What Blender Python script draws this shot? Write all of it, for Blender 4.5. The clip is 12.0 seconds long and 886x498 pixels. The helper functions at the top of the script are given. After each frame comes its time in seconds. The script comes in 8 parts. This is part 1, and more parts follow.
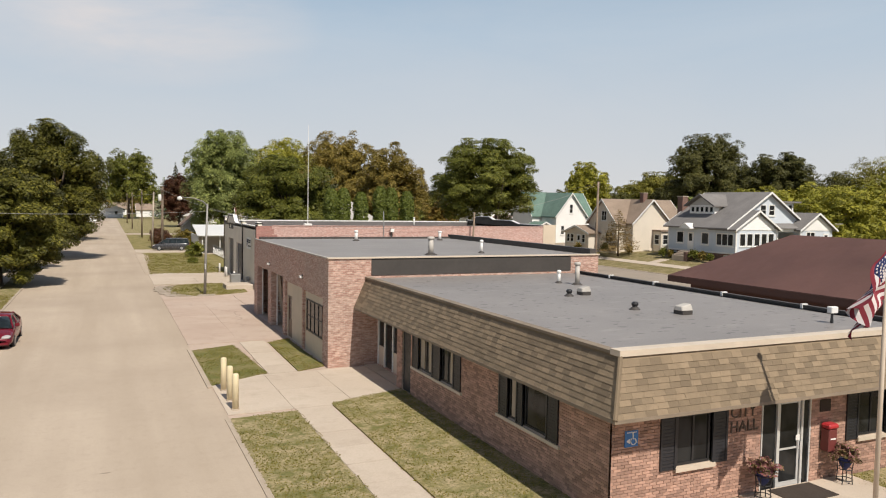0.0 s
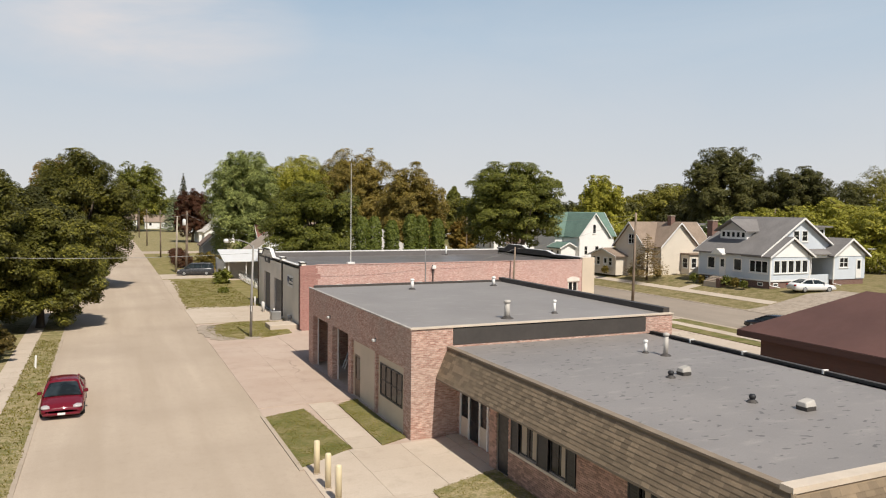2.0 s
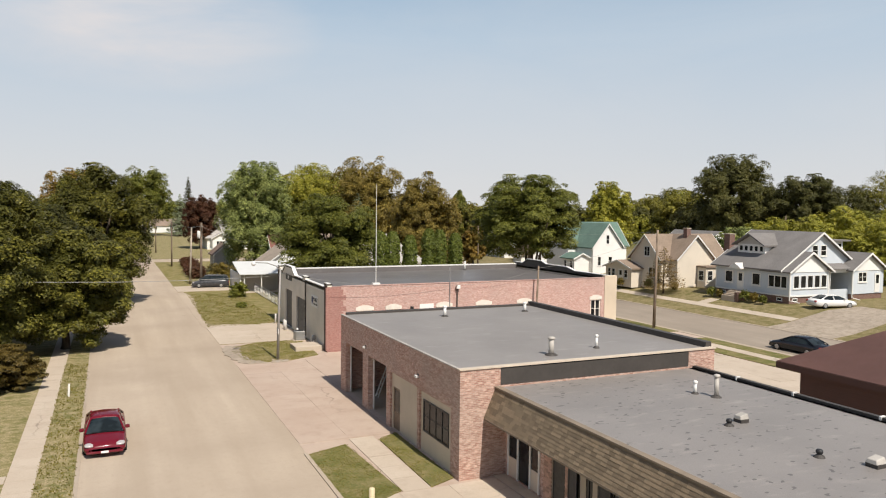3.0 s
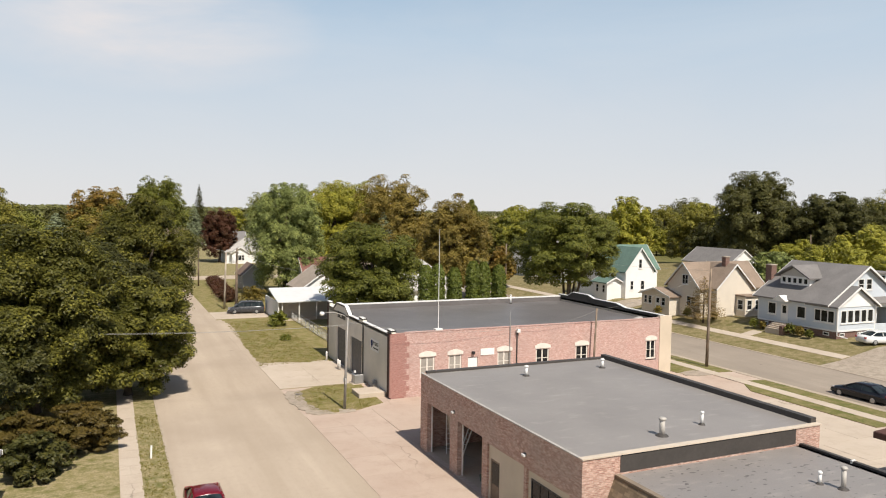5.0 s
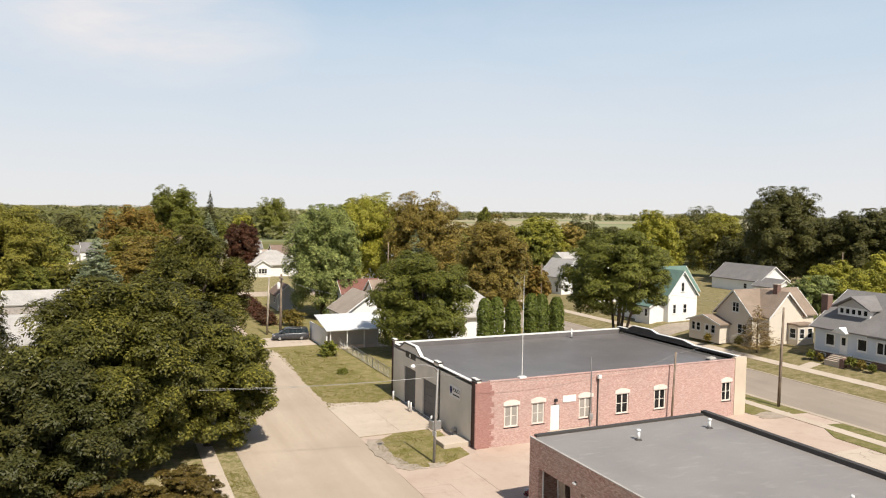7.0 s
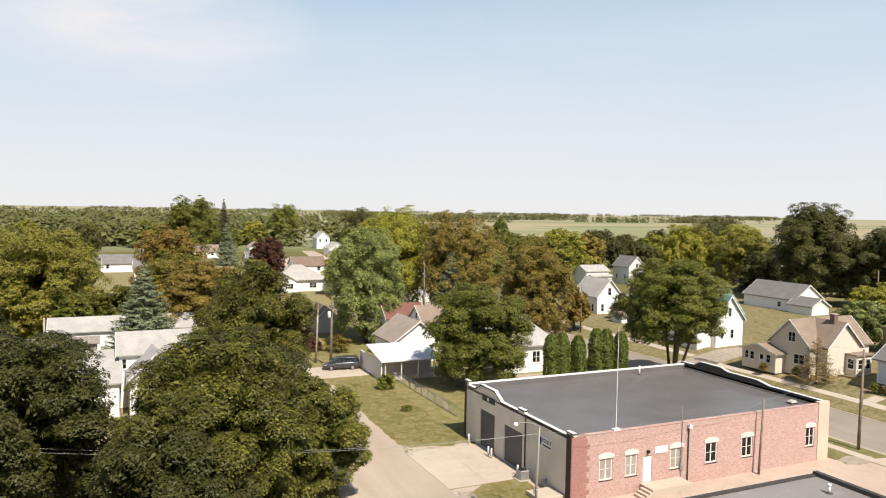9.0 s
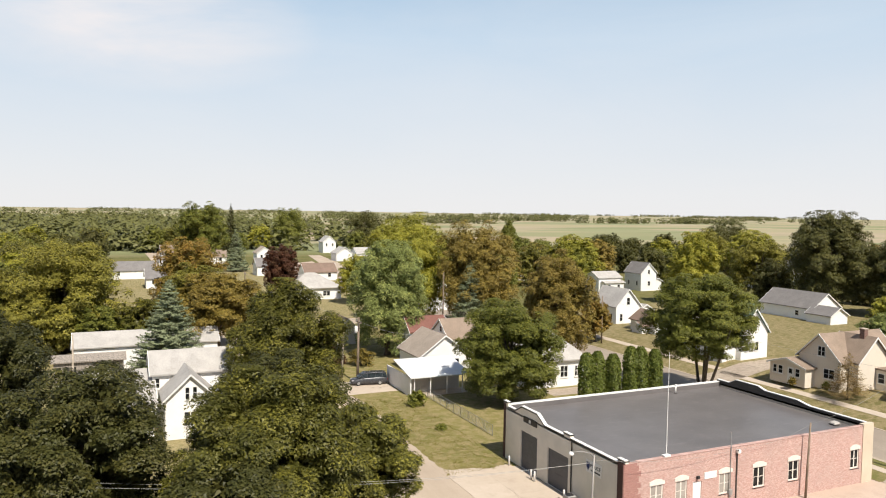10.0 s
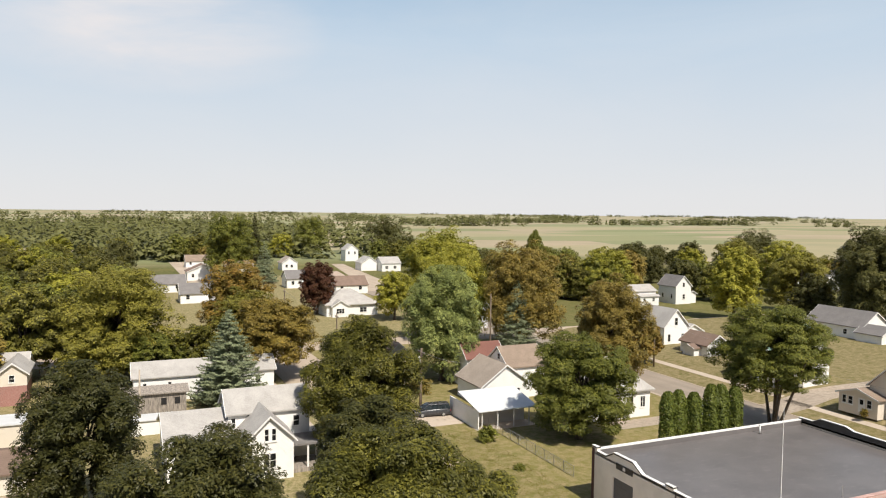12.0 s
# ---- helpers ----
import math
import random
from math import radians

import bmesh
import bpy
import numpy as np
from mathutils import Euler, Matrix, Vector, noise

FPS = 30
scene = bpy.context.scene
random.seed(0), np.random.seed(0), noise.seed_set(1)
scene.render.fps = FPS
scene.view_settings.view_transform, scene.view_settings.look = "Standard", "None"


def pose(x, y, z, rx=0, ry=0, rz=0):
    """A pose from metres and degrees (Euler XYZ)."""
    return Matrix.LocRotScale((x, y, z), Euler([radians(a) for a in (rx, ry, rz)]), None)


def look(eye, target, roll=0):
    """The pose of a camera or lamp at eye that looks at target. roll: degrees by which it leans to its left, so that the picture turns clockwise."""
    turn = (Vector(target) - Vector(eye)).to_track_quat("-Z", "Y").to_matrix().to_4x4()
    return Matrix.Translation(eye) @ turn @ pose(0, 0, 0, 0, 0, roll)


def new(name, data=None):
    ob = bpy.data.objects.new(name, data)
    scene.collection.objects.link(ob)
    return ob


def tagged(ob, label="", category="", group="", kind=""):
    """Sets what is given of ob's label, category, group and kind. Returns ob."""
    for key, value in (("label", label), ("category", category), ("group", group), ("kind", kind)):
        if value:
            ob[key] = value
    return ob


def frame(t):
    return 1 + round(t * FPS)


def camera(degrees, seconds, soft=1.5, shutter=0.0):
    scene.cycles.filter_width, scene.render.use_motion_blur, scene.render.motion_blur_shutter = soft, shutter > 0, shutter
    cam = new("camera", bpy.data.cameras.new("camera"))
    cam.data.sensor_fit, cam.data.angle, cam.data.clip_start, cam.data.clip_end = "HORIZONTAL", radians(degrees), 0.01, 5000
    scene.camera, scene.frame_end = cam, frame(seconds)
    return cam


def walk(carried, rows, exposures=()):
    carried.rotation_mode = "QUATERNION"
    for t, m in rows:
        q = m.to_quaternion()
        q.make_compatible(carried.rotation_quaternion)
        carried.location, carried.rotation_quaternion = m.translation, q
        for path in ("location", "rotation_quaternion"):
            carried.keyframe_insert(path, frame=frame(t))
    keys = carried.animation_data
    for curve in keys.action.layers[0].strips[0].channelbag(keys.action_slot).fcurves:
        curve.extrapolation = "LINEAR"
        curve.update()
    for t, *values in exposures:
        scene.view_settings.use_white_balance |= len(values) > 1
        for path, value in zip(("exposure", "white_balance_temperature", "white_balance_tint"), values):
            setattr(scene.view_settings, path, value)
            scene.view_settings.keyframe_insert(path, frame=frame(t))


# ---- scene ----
cam = camera(61.9, 12.0, 1.1)
PATH = [
    (0, (-1.212, -0.63, 7.207), (-0.383, 1.186, 7.088), 1.0),
    (0.5, (-1.948, -0.009, 7.855), (-1.118, 1.807, 7.737), 1.1),
    (1, (-2.694, 0.519, 8.565), (-1.866, 2.336, 8.447), 1.0),
    (1.5, (-3.448, 1.039, 9.306), (-2.62, 2.855, 9.189), 1.0),
    (2, (-4.222, 1.477, 9.959), (-3.395, 3.295, 9.85), 0.7),
    (2.5, (-5.104, 2.01, 10.826), (-4.278, 3.827, 10.713), 0.8),
    (3, (-5.998, 2.551, 11.639), (-5.173, 4.369, 11.53), 0.7),
    (5, (-10.498, 5.173, 15.188), (-9.674, 6.992, 15.082), 0.9),
    (5.5, (-11.872, 6.017, 16.024), (-11.048, 7.836, 15.918), 0.9),
    (6, (-13.222, 7.035, 16.853), (-12.399, 8.855, 16.747), 0.9),
    (6.5, (-14.757, 8.16, 17.845), (-13.931, 9.978, 17.738), 0.9),
    (7, (-16.356, 9.26, 18.812), (-15.526, 11.077, 18.704), 1.0),
    (9, (-22.737, 13.389, 22.619), (-21.905, 15.204, 22.511), 1.0),
    (9.5, (-24.424, 14.493, 23.486), (-23.59, 16.307, 23.381), 0.8),
    (10, (-26.098, 15.506, 24.497), (-25.264, 17.321, 24.39), 0.9),
    (10.5, (-27.921, 16.658, 25.553), (-27.084, 18.471, 25.445), 0.9),
    (11, (-29.506, 17.727, 26.567), (-28.669, 19.54, 26.459), 0.8),
    (11.5, (-31.012, 18.691, 27.567), (-30.186, 20.509, 27.458), 0.9),
    (12, (-32.508, 19.959, 28.374), (-31.695, 21.783, 28.268), 0.7),
]
walk(cam, [(t, look(eye, target, roll)) for t, eye, target, roll in PATH],
     exposures=[(0, 0.03), (2.5, 0.08), (5.5, 0.22), (9.5, 0.38), (12, 0.26)])


# ---------------- world, sun, exposure ----------------
SUN_EL, SUN_FROM = 52.4, Vector((0.08, -1.0, 0.0)).normalized()
world = bpy.data.worlds.new("sky_world")
scene.world = world
world.use_nodes = True
wn, wl = world.node_tree.nodes, world.node_tree.links
wn.clear()
w_out, w_bg, w_sky = wn.new("ShaderNodeOutputWorld"), wn.new("ShaderNodeBackground"), wn.new("ShaderNodeTexSky")
w_sky.sky_type = "NISHITA"
w_sky.sun_disc = False
w_sky.sun_elevation = radians(SUN_EL)
w_sky.sun_rotation = math.atan2(SUN_FROM.x, SUN_FROM.y)
w_sky.air_density, w_sky.dust_density, w_sky.ozone_density = 1.0, 1.0, 1.0
w_bg.inputs["Strength"].default_value = 0.08
# hazy lower sky, pale at the horizon, with a thin cirrus veil
def w_node(kind, **inputs):
    node = wn.new(kind)
    for key, value in inputs.items():
        socket = node.inputs[key.replace("_", " ")]
        if isinstance(value, bpy.types.NodeSocket):
            wl.new(value, socket)
        else:
            socket.default_value = value
    return node


def w_mixed(fac, a, b):
    node = wn.new("ShaderNodeMix")
    node.data_type = "RGBA"
    for socket, value in ((node.inputs[0], fac), (node.inputs[6], a), (node.inputs[7], b)):
        if isinstance(value, bpy.types.NodeSocket):
            wl.new(value, socket)
        else:
            socket.default_value = value
    return node.outputs[2]


w_dir = w_node("ShaderNodeTexCoord").outputs["Generated"]
w_up = w_node("ShaderNodeSeparateXYZ", Vector=w_dir).outputs["Z"]
w_haze = w_mixed(w_node("ShaderNodeMapRange", Value=w_up, From_Min=0.0, From_Max=0.27).outputs["Result"], (8.5, 8.45, 8.5, 1), (5.3, 6.8, 8.35, 1))
w_low = w_node("ShaderNodeMapRange", Value=w_up, From_Min=0.22, From_Max=0.6, To_Min=0.95, To_Max=0.0).outputs["Result"]
w_cloud = w_node("ShaderNodeTexNoise", Vector=w_node("ShaderNodeMapping", Vector=w_dir, Scale=(1.2, 1.2, 5.0), Location=(0.4, 1.3, 0.0)).outputs["Vector"], Scale=1.5, Detail=6.0, Roughness=0.6, Distortion=0.5).outputs["Fac"]
w_veil = w_node("ShaderNodeMapRange", Value=w_cloud, From_Min=0.46, From_Max=0.76, To_Min=0.0, To_Max=0.22).outputs["Result"]
w_near = w_node("ShaderNodeTexGradient", Vector=w_node("ShaderNodeMapping", Vector=w_dir, Scale=(4.6, 2.5, 12.0), Location=(-0.2, -2.44, -2.6)).outputs["Vector"])
w_near.gradient_type = "SPHERICAL"
w_wisp = w_node("ShaderNodeMapRange", Value=w_cloud, From_Min=0.36, From_Max=0.66, To_Min=0.1, To_Max=1.0).outputs["Result"]
w_tuft = w_node("ShaderNodeMath", Value=w_node("ShaderNodeMapRange", Value=w_near.outputs["Fac"], From_Min=0.0, From_Max=0.6, To_Min=0.0, To_Max=1.0).outputs["Result"])
w_tuft.operation = "MULTIPLY"
wl.new(w_wisp, w_tuft.inputs[1])
w_col = w_mixed(w_low, w_sky.outputs["Color"], w_haze)
wl.new(w_mixed(w_tuft.outputs["Value"], w_mixed(w_veil, w_col, (8.6, 8.5, 8.55, 1)), (8.7, 8.35, 8.4, 1)), w_bg.inputs["Color"])
wl.new(w_bg.outputs["Background"], w_out.inputs["Surface"])

sun = new("sun", bpy.data.lights.new("sun", "SUN"))
sun.data.energy, sun.data.angle, sun.data.color = 5.0, radians(0.53), (1.0, 0.935, 0.835)
sun_at = SUN_FROM * math.cos(radians(SUN_EL)) + Vector((0, 0, math.sin(radians(SUN_EL))))
sun.matrix_world = look(sun_at * 200, (0, 0, 0))


# ---------------- materials ----------------
class Nodes:
    """A small helper that builds one node material."""

    def __init__(self, name):
        self.m = bpy.data.materials.new(name)
        self.m.use_nodes = True
        self.t = self.m.node_tree
        self.b = self.t.nodes["Principled BSDF"]
        self.pos = self.t.nodes.new("ShaderNodeNewGeometry").outputs["Position"]

    def n(self, kind, **inputs):
        node = self.t.nodes.new(kind)
        for key, value in inputs.items():
            self.put(node.inputs[key.replace("_", " ")], value)
        return node

    def put(self, socket, value):
        if isinstance(value, bpy.types.NodeSocket):
            self.t.links.new(value, socket)
        else:
            socket.default_value = (*value, 1.0) if isinstance(value, tuple) and len(value) == 3 and socket.type == "RGBA" else value

    def noise(self, scale, detail=4.0, vector=None, stretch=None, rough=0.55):
        vector = vector or self.pos
        if stretch:
            vector = self.n("ShaderNodeMapping", Vector=vector, Scale=stretch).outputs["Vector"]
        return self.n("ShaderNodeTexNoise", Vector=vector, Scale=scale, Detail=detail, Roughness=rough).outputs["Fac"]

    def ramp(self, value, lo, hi, a=0.0, b=1.0):
        return self.n("ShaderNodeMapRange", Value=value, From_Min=lo, From_Max=hi, To_Min=a, To_Max=b).outputs["Result"]

    def mix(self, fac, a, b, blend="MIX"):
        node = self.t.nodes.new("ShaderNodeMix")
        node.data_type, node.blend_type = "RGBA", blend
        self.put(node.inputs[0], fac), self.put(node.inputs[6], a), self.put(node.inputs[7], b)
        return node.outputs[2]

    def math(self, op, a, b=0.0, c=0.0):
        node = self.t.nodes.new("ShaderNodeMath")
        node.operation = op
        self.put(node.inputs[0], a), self.put(node.inputs[1], b), self.put(node.inputs[2], c)
        return node.outputs[0]

    def bump(self, height, strength, distance=0.02):
        node = self.n("ShaderNodeBump", Height=height, Strength=strength, Distance=distance)
        self.put(self.b.inputs["Normal"], node.outputs["Normal"])

    def done(self, color, rough=0.7, metal=0.0, **more):
        self.put(self.b.inputs["Base Color"], color)
        self.put(self.b.inputs["Roughness"], rough)
        self.put(self.b.inputs["Metallic"], metal)
        for key, value in more.items():
            self.put(self.b.inputs[key.replace("_", " ")], value)
        return self.m


def paint(name, color, rough=0.6, wear=0.12, scale=3.0, metal=0.0, bump=0.1):
    """Paint, plastic or sheet metal with soft dirt and fine grain."""
    k = Nodes(name)
    big = k.ramp(k.noise(scale * 0.35), 0.35, 0.7)
    fine = k.ramp(k.noise(scale * 14, 3), 0.3, 0.7)
    dark = tuple(c * (1 - 2.2 * wear) for c in color)
    c = k.mix(k.math("MULTIPLY", big, 0.7), color, dark)
    c = k.mix(k.math("MULTIPLY", fine, wear * 1.5), c, tuple(x * 0.6 for x in color))
    k.bump(k.noise(scale * 10, 3), bump, 0.01)
    return k.done(c, k.ramp(k.noise(scale * 2), 0.3, 0.7, max(rough - 0.1, 0.05), min(rough + 0.1, 1)), metal)


def by_object(name, color, spread=0.25, rough=0.85, scale=4.0, bump=0.3):
    """Pieces that differ one from the next by their own random shade."""
    k = Nodes(name)
    info = k.t.nodes.new("ShaderNodeObjectInfo").outputs["Random"]
    isl = k.t.nodes.new("ShaderNodeNewGeometry").outputs["Random Per Island"]
    r = k.math("FRACT", k.math("ADD", info, isl))
    lo, hi = tuple(c * (1 - spread) for c in color), tuple(min(c * (1 + spread), 1) for c in color)
    c = k.mix(r, lo, hi)
    c = k.mix(k.ramp(k.noise(scale), 0.35, 0.75, 0, 0.35), c, tuple(x * 0.62 for x in color))
    c = k.mix(k.ramp(k.noise(scale * 12, 3), 0.4, 0.7, 0, 0.25), c, tuple(min(x * 1.3, 1) for x in color))
    k.bump(k.noise(scale * 15, 4), bump, 0.01)
    return k.done(c, rough)


def brickwork(name, a, b, mortar, dirt=0.25):
    """Brick courses at true size on upright walls along x or y."""
    k = Nodes(name)
    s = k.n("ShaderNodeSeparateXYZ", Vector=k.pos)
    u = k.math("ADD", s.outputs["X"], s.outputs["Y"])
    v = k.n("ShaderNodeCombineXYZ", X=u, Y=s.outputs["Z"]).outputs["Vector"]
    t = k.n("ShaderNodeTexBrick", Vector=v, Scale=1.0, Mortar_Size=0.007, Mortar_Smooth=0.2, Bias=0.0, Brick_Width=0.21, Row_Height=0.075,
            Color1=a, Color2=b, Mortar=mortar)
    isl = k.ramp(k.noise(5.5, 2, vector=k.n("ShaderNodeMapping", Vector=v, Scale=(1.0, 3.0, 1.0)).outputs["Vector"]), 0.36, 0.66)
    c = k.mix(k.math("MULTIPLY", isl, 0.55), t.outputs["Color"], tuple(x * 0.55 for x in a))
    c = k.mix(k.ramp(k.noise(0.45, 5), 0.4, 0.75, 0, dirt), c, tuple(x * 0.6 for x in mortar))
    c = k.mix(k.ramp(k.noise(30, 3), 0.45, 0.7, 0, 0.25), c, mortar)
    k.bump(k.math("ADD", k.math("MULTIPLY", t.outputs["Fac"], -1.0), k.math("MULTIPLY", k.noise(40, 3), 0.4)), 0.5, 0.012)
    return k.done(c, 0.88)


def ground_mat(name, colors, scales, rough=0.95, bump=0.5):
    """Turf, soil or gravel: four colours blended at several scales."""
    k = Nodes(name)
    c = k.mix(k.ramp(k.noise(scales[0], 5), 0.38, 0.62), colors[0], colors[1])
    c = k.mix(k.ramp(k.noise(scales[1], 6, rough=0.7), 0.42, 0.6), c, colors[2])
    c = k.mix(k.ramp(k.noise(scales[2], 4, rough=0.7), 0.42, 0.68, 0, 0.75), c, colors[3])
    k.bump(k.noise(scales[2] * 1.5, 5), bump, 0.05)
    return k.done(c, rough, Specular_IOR_Level=0.15)


def concrete(name, color, stain, tint, crack=0.6):
    k = Nodes(name)
    c = k.mix(k.ramp(k.noise(0.22, 6), 0.35, 0.7), color, tint)
    c = k.mix(k.ramp(k.noise(0.9, 6, rough=0.7), 0.5, 0.75, 0, 0.5), c, stain)
    c = k.mix(k.ramp(k.noise(22, 4), 0.4, 0.7, 0, 0.3), c, tuple(x * 0.7 for x in color))
    info = k.t.nodes.new("ShaderNodeObjectInfo").outputs["Random"]
    c = k.mix(k.math("MULTIPLY", info, 0.18), c, stain)
    warp = k.n("ShaderNodeVectorMath", **{})
    warp.operation = "ADD"
    k.put(warp.inputs[0], k.pos)
    k.put(warp.inputs[1], k.n("ShaderNodeTexNoise", Vector=k.pos, Scale=0.8, Detail=4.0).outputs["Color"])
    v = k.t.nodes.new("ShaderNodeTexVoronoi")
    v.feature = "DISTANCE_TO_EDGE"
    k.put(v.inputs["Vector"], warp.outputs[0]), k.put(v.inputs["Scale"], 0.16)
    line = k.ramp(v.outputs["Distance"], 0.0, 0.006, 1.0, 0.0)
    part_of = k.ramp(k.noise(0.12, 2), 0.5, 0.62)
    c = k.mix(k.math("MULTIPLY", k.math("MULTIPLY", line, part_of), crack), c, tuple(x * 0.3 for x in color))
    k.bump(k.noise(35, 4), 0.25, 0.01)
    return k.done(c, 0.9, Specular_IOR_Level=0.2)


def road_mat(name, color, tint, stain):
    """Worn seal-coated street: tracks along y, tar spots and fine stones."""
    k = Nodes(name)
    c = k.mix(k.ramp(k.noise(0.5, 5, stretch=(1.0, 0.06, 1.0)), 0.35, 0.68), color, tint)
    c = k.mix(k.ramp(k.noise(0.12, 5), 0.42, 0.7, 0, 0.6), c, stain)
    c = k.mix(k.ramp(k.noise(3.0, 5, rough=0.7), 0.52, 0.7, 0, 0.35), c, stain)
    patch = k.ramp(k.noise(1.1, 3, stretch=(0.5, 1.4, 1.0)), 0.73, 0.76, 0, 0.7)
    c = k.mix(patch, c, tuple(x * 0.35 for x in color))
    c = k.mix(k.ramp(k.noise(40, 3), 0.35, 0.7, 0, 0.35), c, tuple(x * 0.7 for x in color))
    k.bump(k.noise(45, 3), 0.4, 0.01)
    return k.done(c, 0.92, Specular_IOR_Level=0.2)


LEAF = {}


def leaf_mat(name, a, b, c, glow=0.07):
    """Leaves: each one its own shade, clumps lighter or darker, light shining through."""
    k = Nodes(name)
    LEAF[{"green_leaves": "leaf_green", "olive_leaves": "leaf_olive", "dark_green_leaves": "leaf_dark", "bronzed_leaves": "leaf_brown"}.get(name, name)] = (name, a, b, c)
    warm = lambda q: (q[0] * 2.15, q[1] * 1.68, q[2] * 1.0)
    a, b, c = warm(a), warm(b), warm(c)
    isl = k.t.nodes.new("ShaderNodeNewGeometry").outputs["Random Per Island"]
    col = k.mix(isl, a, b)
    col = k.mix(k.ramp(k.noise(0.45, 3), 0.42, 0.66), col, c)
    info = k.t.nodes.new("ShaderNodeObjectInfo").outputs["Random"]
    col = k.mix(k.math("MULTIPLY", info, 0.3), col, tuple(0.6 * x for x in a))
    k.done(col, 0.55, Specular_IOR_Level=0.25)
    trans = k.n("ShaderNodeBsdfTranslucent", Color=k.mix(0.5, col, tuple(min(1, x * 1.6) for x in b)))
    both = k.n("ShaderNodeMixShader", Fac=glow)
    k.put(both.inputs[1], k.b.outputs[0]), k.put(both.inputs[2], trans.outputs[0])
    out = next(n for n in k.t.nodes if n.type == "OUTPUT_MATERIAL")
    k.put(out.inputs["Surface"], both.outputs[0])
    return k.m


def bark_mat(name, color):
    k = Nodes(name)
    f = k.noise(6, 5, stretch=(1, 1, 0.2))
    k.bump(f, 0.6, 0.03)
    return k.done(k.mix(k.ramp(f, 0.35, 0.65), color, tuple(x * 0.45 for x in color)), 0.95)


def glass_mat(name, color=(0.012, 0.012, 0.012)):
    k = Nodes(name)
    return k.done(k.mix(k.ramp(k.noise(1.5, 2), 0.4, 0.6), color, tuple(x * 2.2 for x in color)), 0.08, Specular_IOR_Level=0.18)


def shingle_roof(name, color, course=0.16):
    """Far roofs: asphalt courses seen as fine lines, mottled."""
    k = Nodes(name)
    z = k.n("ShaderNodeSeparateXYZ", Vector=k.pos)
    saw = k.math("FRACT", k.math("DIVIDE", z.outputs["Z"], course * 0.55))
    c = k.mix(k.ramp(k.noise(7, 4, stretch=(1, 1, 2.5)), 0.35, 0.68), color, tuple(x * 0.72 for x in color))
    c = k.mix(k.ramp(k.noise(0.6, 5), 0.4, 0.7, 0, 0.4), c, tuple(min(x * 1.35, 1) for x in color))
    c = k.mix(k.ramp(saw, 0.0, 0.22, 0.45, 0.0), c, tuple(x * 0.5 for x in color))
    k.bump(saw, 0.35, 0.01)
    return k.done(c, 0.92, Specular_IOR_Level=0.2)


def siding_mat(name, color, board=0.12):
    """Lapped boards: a shadow line under each board, painted into the colour."""
    k = Nodes(name)
    z = k.n("ShaderNodeSeparateXYZ", Vector=k.pos)
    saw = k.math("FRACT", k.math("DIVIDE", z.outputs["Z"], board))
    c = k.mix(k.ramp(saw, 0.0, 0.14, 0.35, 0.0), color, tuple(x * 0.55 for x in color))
    c = k.mix(k.ramp(k.noise(0.8, 4), 0.45, 0.75, 0, 0.3), c, tuple(x * 0.8 for x in color))
    k.bump(k.math("MULTIPLY", saw, -1.0), 0.5, 0.015)
    return k.done(c, 0.6)


def roof_membrane(name, color, stain, streak, tabs=0.0, rough=0.93, spec=0.2):
    k = Nodes(name)
    c = k.mix(k.ramp(k.noise(0.35, 6), 0.36, 0.68), color, stain)
    c = k.mix(k.ramp(k.noise(1.3, 5, stretch=(0.6, 1.6, 1)), 0.56, 0.72, 0, 0.45), c, streak)
    c = k.mix(k.ramp(k.noise(28, 3), 0.4, 0.7, 0, 0.4), c, tuple(x * 0.7 for x in color))
    spot = k.ramp(k.noise(3.4, 1, stretch=(0.8, 1.45, 1)), 0.675, 0.695, 0, tabs)
    c = k.mix(spot, c, tuple(x * 0.32 for x in color))
    k.bump(k.noise(25, 4), 0.35, 0.01)
    return k.done(c, rough, Specular_IOR_Level=spec)


M = {}
M["turf"] = ground_mat("turf", [(0.115, 0.12, 0.034), (0.165, 0.15, 0.05), (0.25, 0.2, 0.095), (0.085, 0.096, 0.026)], (0.16, 0.7, 9.0))
M["dry_turf"] = ground_mat("dry_turf", [(0.17, 0.155, 0.055), (0.27, 0.22, 0.1), (0.38, 0.3, 0.175), (0.1, 0.105, 0.034)], (0.45, 1.8, 11.0))
M["yard_turf"] = ground_mat("yard_turf", [(0.15, 0.13, 0.048), (0.21, 0.17, 0.078), (0.3, 0.235, 0.13), (0.1, 0.095, 0.032)], (0.3, 1.2, 10.0))
M["green_turf"] = ground_mat("green_turf", [(0.165, 0.15, 0.045), (0.22, 0.185, 0.065), (0.31, 0.24, 0.125), (0.12, 0.12, 0.034)], (0.2, 0.9, 10.0))
M["road"] = road_mat("street_surface", (0.41, 0.33, 0.25), (0.5, 0.41, 0.32), (0.34, 0.27, 0.205))
M["asphalt"] = road_mat("grey_asphalt", (0.29, 0.24, 0.19), (0.36, 0.3, 0.24), (0.225, 0.187, 0.15))
M["conc"] = concrete("pale_concrete", (0.485, 0.40, 0.315), (0.34, 0.27, 0.205), (0.545, 0.46, 0.37))
M["apron"] = concrete("apron_concrete", (0.44, 0.335, 0.265), (0.32, 0.23, 0.175), (0.5, 0.4, 0.325))
M["kerb"] = concrete("kerb_concrete", (0.4, 0.325, 0.25), (0.26, 0.21, 0.155), (0.46, 0.38, 0.3), 0.2)
M["gravel"] = ground_mat("gravel", [(0.33, 0.265, 0.205), (0.39, 0.32, 0.25), (0.25, 0.2, 0.15), (0.43, 0.375, 0.31)], (0.2, 1.5, 18.0))
